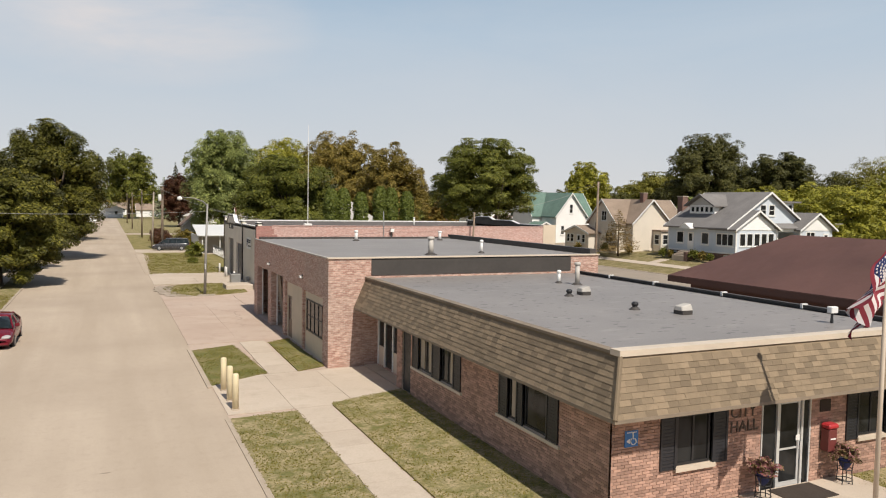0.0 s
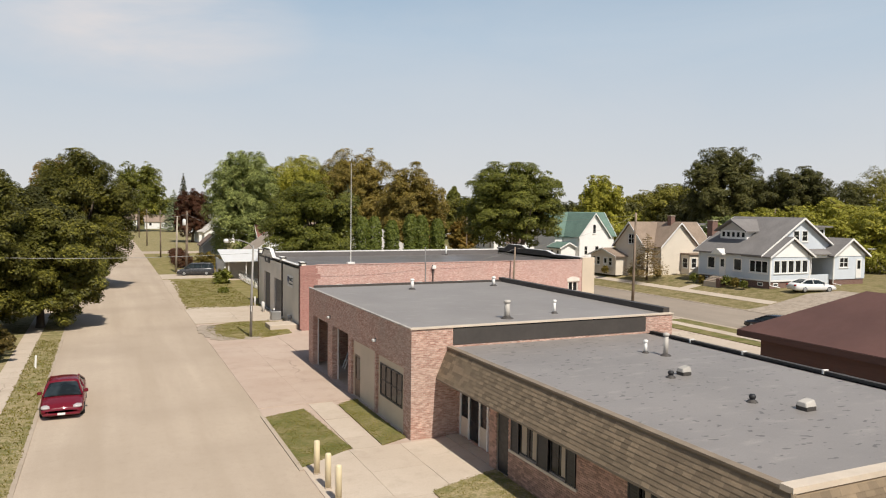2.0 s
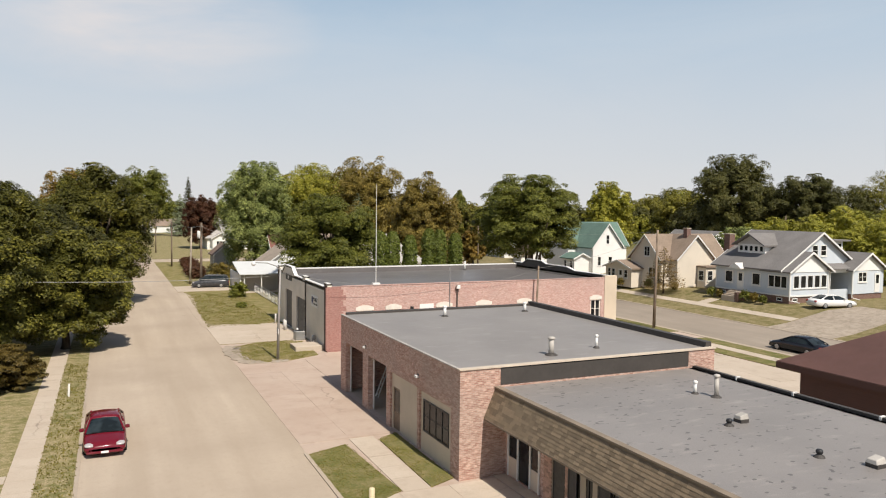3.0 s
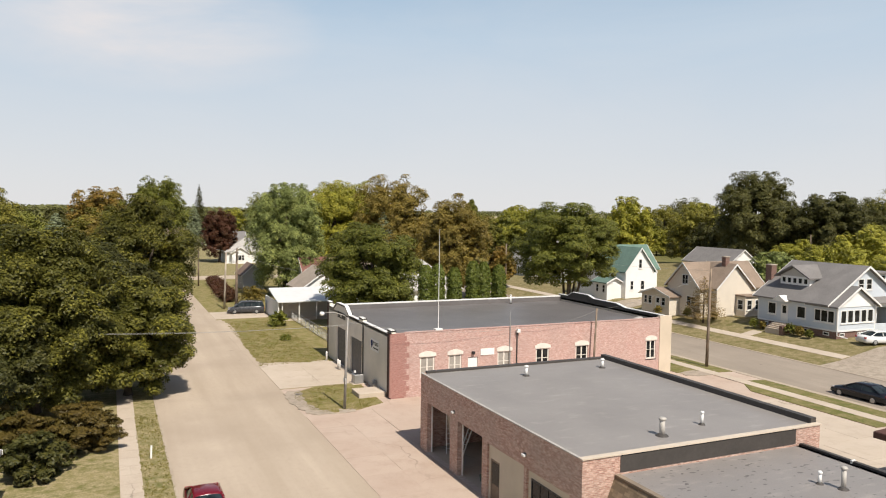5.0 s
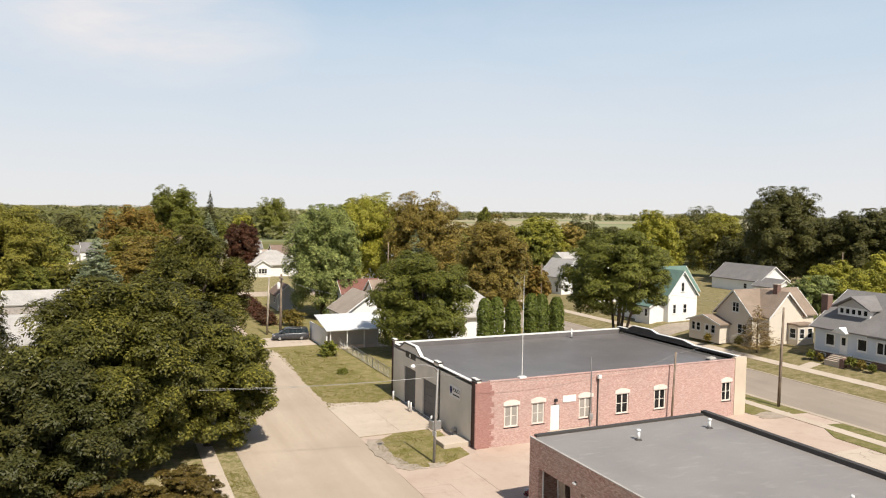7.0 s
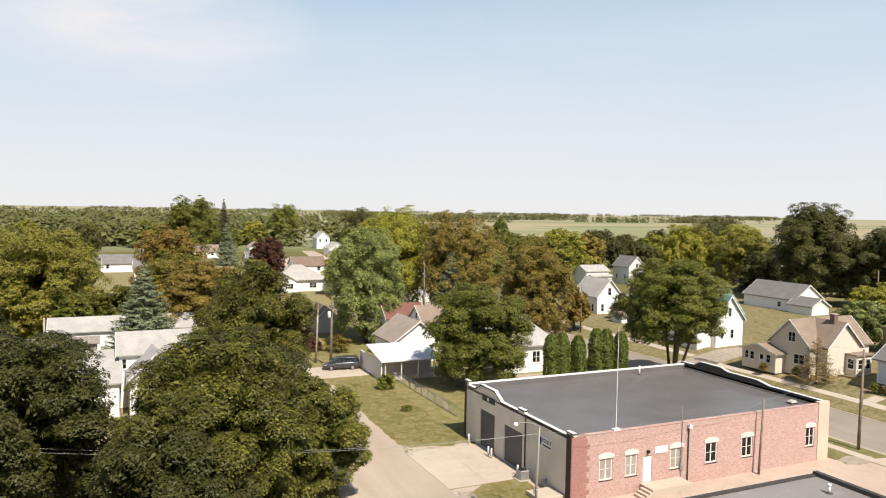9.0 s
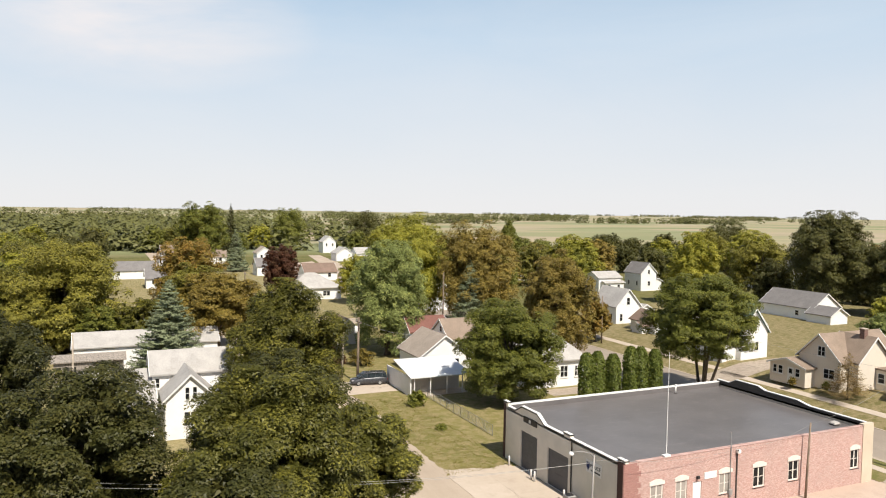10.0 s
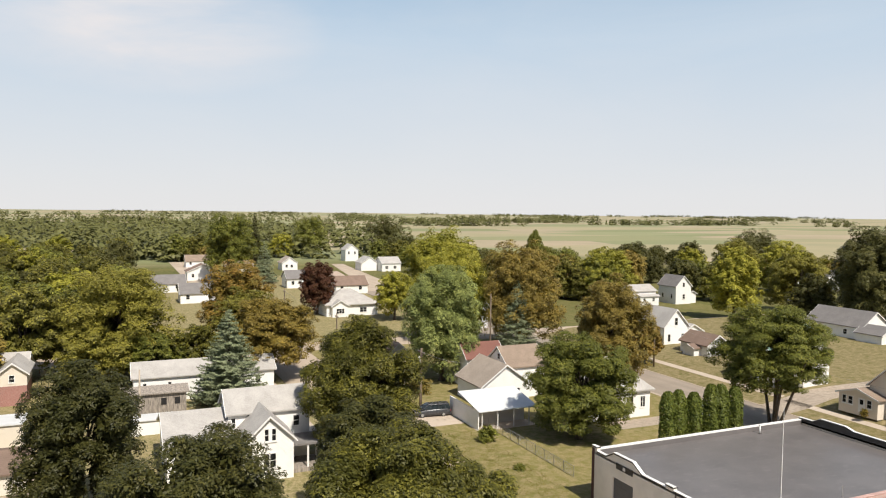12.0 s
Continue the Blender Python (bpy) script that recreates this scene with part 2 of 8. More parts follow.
M["brick_c"] = brickwork("chequer_red_brick", (0.36, 0.165, 0.12), (0.69, 0.46, 0.365), (0.6, 0.5, 0.42), 0.45)
M["brick_p"] = brickwork("pink_painted_brick", (0.46, 0.25, 0.21), (0.63, 0.43, 0.375), (0.58, 0.45, 0.39), 0.35)
M["brick_d"] = brickwork("dark_red_brick", (0.34, 0.15, 0.125), (0.43, 0.215, 0.18), (0.42, 0.27, 0.225), 0.3)
M["brick_b"] = brickwork("dark_brown_brick", (0.075, 0.035, 0.028), (0.11, 0.05, 0.04), (0.09, 0.055, 0.045), 0.3)
M["brick"] = by_object("red_brown_brick", (0.405, 0.245, 0.182), 0.38, 0.88, 5.0)
M["mortar"] = paint("mortar", (0.5, 0.405, 0.325), 0.95, 0.15, 6.0)
M["shingle"] = by_object("tan_asphalt_shingle", (0.205, 0.152, 0.097), 0.33, 0.93, 5.0, 0.6)
# own brown of the eaves; on the west roof edge it is painted shade
M["eave_brown"] = paint("brown_eave_and_shade_trim", (0.27, 0.21, 0.15), 0.8, 0.2, 3)
M["galv_pale"] = paint("weathered_pale_metal", (0.5, 0.46, 0.41), 0.6, 0.2, 4)
M["cream"] = paint("cream_metal", (0.62, 0.52, 0.41), 0.55, 0.1)
M["cream_wall"] = paint("cream_stucco", (0.77, 0.71, 0.61), 0.85, 0.1, 1.2, 0, 0.3)
M["tan_panel"] = paint("tan_panel", (0.6, 0.5, 0.38), 0.7, 0.08, 1.5)
M["white"] = paint("white_paint", (0.78, 0.76, 0.72), 0.5, 0.07)
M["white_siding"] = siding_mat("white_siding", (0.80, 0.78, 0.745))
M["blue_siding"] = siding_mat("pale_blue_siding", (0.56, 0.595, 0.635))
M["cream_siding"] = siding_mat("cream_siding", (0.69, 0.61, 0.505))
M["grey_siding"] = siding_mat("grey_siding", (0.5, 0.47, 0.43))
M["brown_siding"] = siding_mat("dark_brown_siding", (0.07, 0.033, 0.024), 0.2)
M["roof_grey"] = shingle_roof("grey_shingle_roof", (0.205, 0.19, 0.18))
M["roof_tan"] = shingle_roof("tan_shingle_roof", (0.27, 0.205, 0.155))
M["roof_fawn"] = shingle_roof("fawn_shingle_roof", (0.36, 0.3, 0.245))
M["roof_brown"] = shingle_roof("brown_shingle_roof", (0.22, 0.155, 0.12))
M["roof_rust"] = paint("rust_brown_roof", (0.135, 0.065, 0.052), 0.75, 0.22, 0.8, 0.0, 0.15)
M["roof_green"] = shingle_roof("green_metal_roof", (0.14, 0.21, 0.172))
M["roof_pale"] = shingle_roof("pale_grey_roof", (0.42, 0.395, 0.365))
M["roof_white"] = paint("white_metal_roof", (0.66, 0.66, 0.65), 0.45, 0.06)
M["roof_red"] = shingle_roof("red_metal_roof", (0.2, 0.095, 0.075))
M["membrane"] = roof_membrane("grey_roll_roofing", (0.265, 0.24, 0.22), (0.225, 0.203, 0.186), (0.385, 0.345, 0.31), 0.0, 0.5, 0.5)
M["membrane_t"] = roof_membrane("tabbed_roll_roofing", (0.255, 0.23, 0.212), (0.215, 0.195, 0.18), (0.39, 0.345, 0.31), 0.8, 0.5, 0.5)
M["membrane_d"] = roof_membrane("dark_grey_membrane", (0.155, 0.14, 0.133), (0.125, 0.113, 0.108), (0.235, 0.208, 0.195), 0.0, 0.4, 0.5)
M["flashing"] = paint("dark_flashing", (0.062, 0.053, 0.046), 0.6, 0.15)
M["black"] = paint("black_trim", (0.02, 0.019, 0.02), 0.5, 0.1)
M["shutter"] = paint("black_shutter", (0.022, 0.022, 0.026), 0.45, 0.1, 6)
M["dark_in"] = paint("painted_dim_interior", (0.05, 0.045, 0.04), 0.9, 0.2)
M["grey_door"] = paint("grey_overhead_door", (0.085, 0.085, 0.095), 0.5, 0.1)
M["glass"] = glass_mat("window_glass")
M["blind"] = paint("pale_blind_behind_glass", (0.36, 0.33, 0.29), 0.15, 0.12, 3)
M["curtain"] = paint("tan_curtain", (0.42, 0.34, 0.26), 0.9, 0.1)
M["alu"] = paint("brushed_aluminium", (0.66, 0.65, 0.63), 0.4, 0.05, 5, 0.35)
M["steel"] = paint("galvanised_steel", (0.42, 0.41, 0.4), 0.45, 0.12, 5, 0.6)
M["wood_pole"] = bark_mat("weathered_pole_wood", (0.28, 0.21, 0.15))
M["wood_pale"] = bark_mat("pale_pole_wood", (0.5, 0.42, 0.33))
M["lamp_steel"] = paint("weathered_lamp_steel", (0.36, 0.34, 0.31), 0.6, 0.2, 3, 0.3)
M["brown_door"] = paint("brown_painted_door", (0.17, 0.115, 0.075), 0.5, 0.1)
M["pale_stone"] = paint("cream_painted_stone", (0.74, 0.68, 0.6), 0.8, 0.12, 4)
M["bronze"] = paint("dark_bronze_letters", (0.085, 0.055, 0.04), 0.5, 0.1)
M["wire"] = paint("weathered_wire", (0.3, 0.29, 0.27), 0.5, 0.1)
M["wood_old"] = bark_mat("old_grey_boards", (0.36, 0.31, 0.26))
M["bollard"] = paint("pale_yellow_paint", (0.74, 0.62, 0.4), 0.55, 0.1, 5)
M["car_red"] = paint("dark_red_car_paint", (0.135, 0.008, 0.016), 0.18, 0.02, 2)
M["car_grey"] = paint("dark_grey_car_paint", (0.05, 0.05, 0.054), 0.25, 0.02, 2)
M["car_white"] = paint("white_car_paint", (0.72, 0.71, 0.69), 0.22, 0.02, 2)
M["car_black"] = paint("black_car_paint", (0.012, 0.012, 0.016), 0.15, 0.02, 2)
M["tyre"] = paint("tyre_rubber", (0.018, 0.018, 0.018), 0.9, 0.1)
M["rim"] = paint("alloy_rim", (0.45, 0.45, 0.45), 0.35, 0.05, 5, 0.7)
M["car_glass"] = glass_mat("car_glass", (0.012, 0.016, 0.018))
M["lamp_glass"] = paint("clear_lamp_lens", (0.42, 0.38, 0.37), 0.15, 0.02)
M["tail"] = paint("red_lamp_lens", (0.35, 0.02, 0.02), 0.2, 0.02)
M["blue_sign"] = paint("blue_sign_enamel", (0.03, 0.16, 0.42), 0.4, 0.03)
M["red_paint"] = paint("red_paint", (0.42, 0.03, 0.035), 0.4, 0.06)
M["drop_red"] = paint("faded_dark_red_paint", (0.17, 0.04, 0.035), 0.5, 0.12)
M["navy"] = paint("navy_cloth", (0.02, 0.03, 0.11), 0.85, 0.05)
M["flag_red"] = paint("red_cloth", (0.2, 0.018, 0.03), 0.85, 0.05)
M["flag_white"] = paint("white_cloth", (0.58, 0.52, 0.5), 0.85, 0.04)
M["brick_ch"] = brickwork("chimney_brick", (0.17, 0.085, 0.065), (0.23, 0.12, 0.09), (0.27, 0.2, 0.165))
M["mat_rubber"] = paint("brown_door_mat", (0.05, 0.035, 0.026), 0.95, 0.15, 8)
M["bark"] = bark_mat("grey_brown_bark", (0.12, 0.09, 0.065))
M["leaf_green"] = leaf_mat("green_leaves", (0.022, 0.036, 0.01), (0.125, 0.155, 0.04), (0.052, 0.07, 0.018))
M["leaf_olive"] = leaf_mat("olive_leaves", (0.013, 0.018, 0.005), (0.113, 0.13, 0.031), (0.031, 0.039, 0.01), 0.05)
M["leaf_dark"] = leaf_mat("dark_green_leaves", (0.015, 0.021, 0.009), (0.042, 0.048, 0.017), (0.023, 0.03, 0.011), 0.05)
M["leaf_silver"] = leaf_mat("silver_green_leaves", (0.028, 0.05, 0.023), (0.2, 0.268, 0.13), (0.072, 0.108, 0.05))
M["leaf_yellow"] = leaf_mat("yellow_green_leaves", (0.065, 0.088, 0.018), (0.22, 0.25, 0.05), (0.12, 0.145, 0.03))
M["leaf_gold"] = leaf_mat("olive_gold_leaves", (0.04, 0.05, 0.013), (0.16, 0.178, 0.046), (0.08, 0.092, 0.024))
M["leaf_brown"] = leaf_mat("bronzed_leaves", (0.036, 0.04, 0.012), (0.152, 0.135, 0.042), (0.084, 0.078, 0.026))
M["leaf_rust"] = leaf_mat("rusty_leaves", (0.06, 0.062, 0.02), (0.2, 0.14, 0.045), (0.095, 0.092, 0.027))
M["grass_blade"] = leaf_mat("grass_blades", (0.075, 0.09, 0.028), (0.13, 0.135, 0.052), (0.09, 0.1, 0.03), 0.3)
M["leaf_bush"] = leaf_mat("brown_green_bush_leaves", (0.022, 0.02, 0.007), (0.075, 0.064, 0.022), (0.038, 0.036, 0.011), 0.05)
M["leaf_plum"] = leaf_mat("plum_leaves", (0.035, 0.02, 0.018), (0.07, 0.036, 0.032), (0.045, 0.03, 0.022), 0.25)
M["leaf_spruce"] = leaf_mat("blue_spruce_needles", (0.04, 0.064, 0.058), (0.17, 0.235, 0.22), (0.09, 0.13, 0.118), 0.1)
# lighter copies for trees farther off: distance haze put into the leaf colour
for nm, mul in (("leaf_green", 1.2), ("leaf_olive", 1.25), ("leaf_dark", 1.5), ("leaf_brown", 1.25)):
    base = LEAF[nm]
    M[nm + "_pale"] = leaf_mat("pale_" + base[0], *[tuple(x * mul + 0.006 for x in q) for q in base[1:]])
# paled grey-green: far-off haze is painted into these leaves
M["leaf_far"] = leaf_mat("hazed_distant_leaves", (0.045, 0.06, 0.03), (0.085, 0.105, 0.055), (0.06, 0.075, 0.04))
M["leaf_cedar"] = leaf_mat("cedar_sprays", (0.026, 0.046, 0.012), (0.085, 0.12, 0.031), (0.05, 0.076, 0.019), 0.15)
M["leaf_dry_spruce"] = leaf_mat("browning_spruce_needles", (0.06, 0.055, 0.033), (0.17, 0.145, 0.09), (0.1, 0.085, 0.055), 0.1)
M["flower"] = leaf_mat("petunia_leaves_and_petals", (0.06, 0.085, 0.03), (0.16, 0.07, 0.15), (0.09, 0.05, 0.04))


# ---------------- building helpers ----------------
def mesh_of(name, bm):
    me = bpy.data.meshes.new(name)
    bm.normal_update()
    bm.to_mesh(me)
    bm.free()
    return me


def part(name, bm, material, parent=None, label="", smooth=False):
    """Links a bmesh as one mesh object, under a thing or a part; its coordinates are the parent's."""
    me = mesh_of(name, bm)
    me.materials.append(M[material] if isinstance(material, str) else material)
    if smooth:
        me.polygons.foreach_set("use_smooth", [True] * len(me.polygons))
    ob = new(name, me)
    if parent is not None:
        ob.parent = parent
    if label:
        ob["label"] = label
    return ob


def thing(name, at, label, category, group="", turn=0.0):
    ob = new(name)
    ob.matrix_basis = pose(*at, 0, 0, turn)
    ob.empty_display_size = 0.3
    return tagged(ob, label, category, group)


def setting(name, bm, material, label="", category="", smooth=False):
    return tagged(part(name, bm, material, None, label, smooth), label, category or name.split("_")[0], "", "structure")


def box(bm, x0, x1, y0, y1, z0, z1, bevel=0.0):
    v = [bm.verts.new(p) for p in ((x0, y0, z0), (x1, y0, z0), (x1, y1, z0), (x0, y1, z0), (x0, y0, z1), (x1, y0, z1), (x1, y1, z1), (x0, y1, z1))]
    f = [bm.faces.new([v[i] for i in q]) for q in ((3, 2, 1, 0), (4, 5, 6, 7), (0, 1, 5, 4), (1, 2, 6, 5), (2, 3, 7, 6), (3, 0, 4, 7))]
    if bevel:
        edges = {e for q in f for e in q.edges}
        bmesh.ops.bevel(bm, geom=list(edges), offset=bevel, segments=1, affect="EDGES")
    return bm


def boxes(*rows, bevel=0.0):
    bm = bmesh.new()
    for r in rows:
        box(bm, *r, bevel=bevel)
    return bm


def prism(bm, pts, z0, z1):
    """An upright block over a flat outline, listed anticlockwise."""
    lo, hi = [bm.verts.new((x, y, z0)) for x, y in pts], [bm.verts.new((x, y, z1)) for x, y in pts]
    n = len(pts)
    bm.faces.new(lo[::-1]), bm.faces.new(hi)
    for i in range(n):
        bm.faces.new((lo[i], lo[(i + 1) % n], hi[(i + 1) % n], hi[i]))
    return bm


def hull(bm, verts, faces):
    v = [bm.verts.new(p) for p in verts]
    for f in faces:
        bm.faces.new([v[i] for i in f])
    return bm


def tube(bm, pts, radii, sides=8, cap=True):
    """A round bar through points, with a radius at each."""
    pts = [Vector(p) for p in pts]
    rings = []
    for i, p in enumerate(pts):
        d = (pts[min(i + 1, len(pts) - 1)] - pts[max(i - 1, 0)]).normalized()
        a = d.cross(Vector((0, 0, 1)) if abs(d.z) < 0.9 else Vector((1, 0, 0))).normalized()
        b = d.cross(a)
        r = radii[i] if isinstance(radii, (list, tuple)) else radii
        rings.append([bm.verts.new(p + (a * math.cos(2 * math.pi * k / sides) + b * math.sin(2 * math.pi * k / sides)) * r) for k in range(sides)])
    for lo, hi in zip(rings, rings[1:]):
        for k in range(sides):
            bm.faces.new((lo[k], lo[(k + 1) % sides], hi[(k + 1) % sides], hi[k]))
    if cap:
        bm.faces.new(rings[0][::-1]), bm.faces.new(rings[-1])
    return bm


def lathe(bm, at, profile, sides=12):
    """A turned form: radius and height pairs round an upright axis."""
    x, y, z = at
    return tube(bm, [(x, y, z + h) for r, h in profile], [r for r, h in profile], sides)


def pierced(bm, axis, at, thick, u0, u1, z0, z1, holes=()):
    """An upright wall along x (axis 'x', its outer face at y=at) or y, with openings (u0, u1, z0, z1) cut through; thick may be negative."""
    us = sorted({u0, u1, *[h[0] for h in holes], *[h[1] for h in holes]})
    zs = sorted({z0, z1, *[h[2] for h in holes], *[h[3] for h in holes]})
    lo, hi = sorted((at, at + thick))
    for za, zb in zip(zs, zs[1:]):
        for ua, ub in zip(us, us[1:]):
            um, zm = (ua + ub) / 2, (za + zb) / 2
            if not any(h[0] < um < h[1] and h[2] < zm < h[3] for h in holes):
                box(bm, *((ua, ub, lo, hi) if axis == "x" else (lo, hi, ua, ub)), za, zb)
    bmesh.ops.remove_doubles(bm, verts=bm.verts, dist=0.0004)
    # the faces between neighbouring blocks go, so that the wall is one piece
    met = {}
    for f in bm.faces:
        met.setdefault(tuple(round(x, 3) for x in f.calc_center_median()), []).append(f)
    bmesh.ops.delete(bm, geom=[f for fs in met.values() if len(fs) > 1 for f in fs], context="FACES_ONLY")
    return bm


def window(parent, side, at, u0, u1, z0, z1, lights=2, frame_mat="white", rails=1, sill=True, name="window", depth=0.09, trim=0.09, pane_mat="glass"):
    """A framed window on a wall face. side: which way it looks: 'w', 'e', 's', 'n'. The frame stands a little proud of the wall."""
    s = {"w": -1, "s": -1, "e": 1, "n": 1}[side]

    def b(bm, a0, a1, d0, d1, c0, c1):
        p, q = sorted((at + s * d0, at + s * d1))
        return box(bm, *((a0, a1, p, q) if side in "sn" else (p, q, a0, a1)), c0, c1)

    def ring(d):
        w = at + s * d
        return [((u, w, z) if side in "sn" else (w, u, z)) for a in (0.0, trim) for u, z in ((u0 + a, z0 + a), (u1 - a, z0 + a), (u1 - a, z1 - a), (u0 + a, z1 - a))]

    faces = []
    for k in range(4):
        n = (k + 1) % 4
        faces += [(k, n, n + 4, k + 4), (k + 8, k + 12, n + 12, n + 8), (k, k + 8, n + 8, n), (k + 4, n + 4, n + 12, k + 12)]
    fr = hull(bmesh.new(), ring(0.035) + ring(-depth), faces)
    bmesh.ops.recalc_face_normals(fr, faces=fr.faces)
    f = part(name, fr, frame_mat, parent)
    for i in range(1, lights):
        u = u0 + (u1 - u0) * i / lights
        part("mullion", b(bmesh.new(), u - trim / 2, u + trim / 2, -depth, 0.03, z0 + trim, z1 - trim), frame_mat, f)
    for i in range(1, rails + 1):
        z = z0 + (z1 - z0) * i / (rails + 1)
        part("rail", b(bmesh.new(), u0 + trim, u1 - trim, -depth, 0.018, z - 0.022, z + 0.022), frame_mat, f)
    for i in range(lights):
        a0, a1 = u0 + (u1 - u0) * i / lights, u0 + (u1 - u0) * (i + 1) / lights
        part("pane", b(bmesh.new(), a0 + trim / 2, a1 - trim / 2, -depth + 0.02, 0.006, z0 + trim / 2, z1 - trim / 2), pane_mat, f)
    if sill:
        part("sill", b(bmesh.new(), u0 - 0.06, u1 + 0.06, -0.02, 0.1, z0 - 0.09, z0 - 0.004), frame_mat, f)
    return f


def roof_slabs(bm, x0, x1, y0, y1, z, rise, axis, over=0.4, thick=0.16, gable_over=None):
    """Two sloping slabs that meet at a ridge along the axis; z is the top of the walls."""
    go = over if gable_over is None else gable_over
    if axis == "x":
        half, a0, a1, mid = (y1 - y0) / 2, x0 - go, x1 + go, (y0 + y1) / 2
    else:
        half, a0, a1, mid = (x1 - x0) / 2, y0 - go, y1 + go, (x0 + x1) / 2
    k = rise / half
    for s in (-1, 1):
        e, ze = mid + s * (half + over), z - over * k
        prof = [(mid, z + rise), (e, ze), (e, ze + thick), (mid, z + rise + thick * 1.15)]
        pts = [((a, c, h) if axis == "x" else (c, a, h)) for a in (a0, a1) for c, h in prof]
        hull(bm, pts, ((0, 1, 2, 3), (7, 6, 5, 4), (0, 4, 5, 1), (1, 5, 6, 2), (2, 6, 7, 3), (3, 7, 4, 0)))
    bmesh.ops.recalc_face_normals(bm, faces=bm.faces)
    return bm


def gable_box(bm, x0, x1, y0, y1, z0, z1, rise, axis):
    """House walls with pointed ends under the ridge."""
    if axis == "x":
        m = (y0 + y1) / 2
        prof = [(y0, z0), (y1, z0), (y1, z1), (m, z1 + rise), (y0, z1)]
        pts = [(a, c, h) for a in (x0, x1) for c, h in prof]
    else:
        m = (x0 + x1) / 2
        prof = [(x0, z0), (x1, z0), (x1, z1), (m, z1 + rise), (x0, z1)]
        pts = [(c, a, h) for a in (y0, y1) for c, h in prof]
    hull(bm, pts, ((0, 1, 2, 3, 4), (9, 8, 7, 6, 5), (0, 5, 6, 1), (1, 6, 7, 2), (2, 7, 8, 3), (3, 8, 9, 4), (4, 9, 5, 0)))
    bmesh.ops.recalc_face_normals(bm, faces=bm.faces)
    return bm


def hip_roof(bm, x0, x1, y0, y1, z, rise, over=0.5, thick=0.15, inset=None):
    x0, x1, y0, y1 = x0 - over, x1 + over, y0 - over, y1 + over
    w = min(x1 - x0, y1 - y0) / 2 if inset is None else inset
    if x1 - x0 >= y1 - y0:
        r = [(x0 + w, (y0 + y1) / 2), (x1 - w, (y0 + y1) / 2)]
    else:
        r = [((x0 + x1) / 2, y0 + w), ((x0 + x1) / 2, y1 - w)]
    long_x = x1 - x0 >= y1 - y0
    c = [(x0, y0), (x1, y0), (x1, y1), (x0, y1)]
    v = [(x, y, z - 0.02) for x, y in c] + [(x, y, z + thick) for x, y in c] + [(*r[0], z + thick + rise), (*r[1], z + thick + rise)]
    f = [(3, 2, 1, 0), (0, 1, 5, 4), (1, 2, 6, 5), (2, 3, 7, 6), (3, 0, 4, 7)]
    f += [(4, 5, 9, 8), (5, 6, 9), (6, 7, 8, 9), (7, 4, 8)] if long_x else [(4, 5, 8), (5, 6, 9, 8), (6, 7, 9), (7, 4, 8, 9)]
    return hull(bm, v, f)


def wing(parent, x0, x1, y0, y1, z0, zw, rise, axis, wall_mat, roof_mat, over=0.4, trim="white"):
    """One gabled wing of a house: wall, roof and a rake board at each end."""
    part("wall", gable_box(bmesh.new(), x0, x1, y0, y1, z0, zw, rise, axis), wall_mat, parent)
    r = part("roof", roof_slabs(bmesh.new(), x0, x1, y0, y1, zw, rise, axis, over), roof_mat, parent)
    if trim:
        half = ((y1 - y0) if axis == "x" else (x1 - x0)) / 2
        k, mid = rise / half, ((y0 + y1) if axis == "x" else (x0 + x1)) / 2
        for e, s in ((x0 if axis == "x" else y0, -1), (x1 if axis == "x" else y1, 1)):
            bm = bmesh.new()
            a0, a1 = sorted((e + s * (over - 0.03), e + s * (over + 0.03)))
            for q in (-1, 1):
                c1, h1 = mid + q * (half + over + 0.03), zw - (over + 0.03) * k
                prof = [(mid, zw + rise - 0.05), (c1, h1 - 0.05), (c1, h1 + 0.17), (mid, zw + rise + 0.19)]
                pts = [((a, c, h) if axis == "x" else (c, a, h)) for a in (a0, a1) for c, h in prof]
                hull(bm, pts, ((0, 1, 2, 3), (7, 6, 5, 4), (0, 4, 5, 1), (1, 5, 6, 2), (2, 6, 7, 3), (3, 7, 4, 0)))
            bmesh.ops.recalc_face_normals(bm, faces=bm.faces)
            part("rake_board", bm, trim, r)
    return r


def leaf_mesh(name, verts, material):
    """A mesh of separate leaves from an array (number, corners, 3)."""
    n, m = verts.shape[:2]
    me = bpy.data.meshes.new(name)
    me.vertices.add(m * n)
    me.vertices.foreach_set("co", verts.astype(np.float32).ravel())
    me.loops.add(m * n)
    me.loops.foreach_set("vertex_index", np.arange(m * n, dtype=np.int32))
    me.polygons.add(n)
    me.polygons.foreach_set("loop_start", np.arange(0, m * n, m, dtype=np.int32))
    me.polygons.foreach_set("loop_total", np.full(n, m, dtype=np.int32))
    me.materials.append(M[material])
    me.update(calc_edges=True)
    return me


def leaf_quads(rng, p, normal, size, aspect=0.62):
    """Folded diamond leaves at points p that face about along normal."""
    n = len(p)
    normal = normal / np.maximum(np.linalg.norm(normal, axis=1, keepdims=True), 1e-6)
    t = np.cross(normal, rng.normal(size=(n, 3)))
    t /= np.maximum(np.linalg.norm(t, axis=1, keepdims=True), 1e-6)
    b = np.cross(normal, t)
    s = (size * rng.uniform(0.65, 1.3, n))[:, None]
    fold = normal * s * rng.uniform(-0.25, 0.25, (n, 1))
    return np.stack([p - t * s, p - b * s * aspect + fold, p + t * s, p + b * s * aspect + fold], 1)


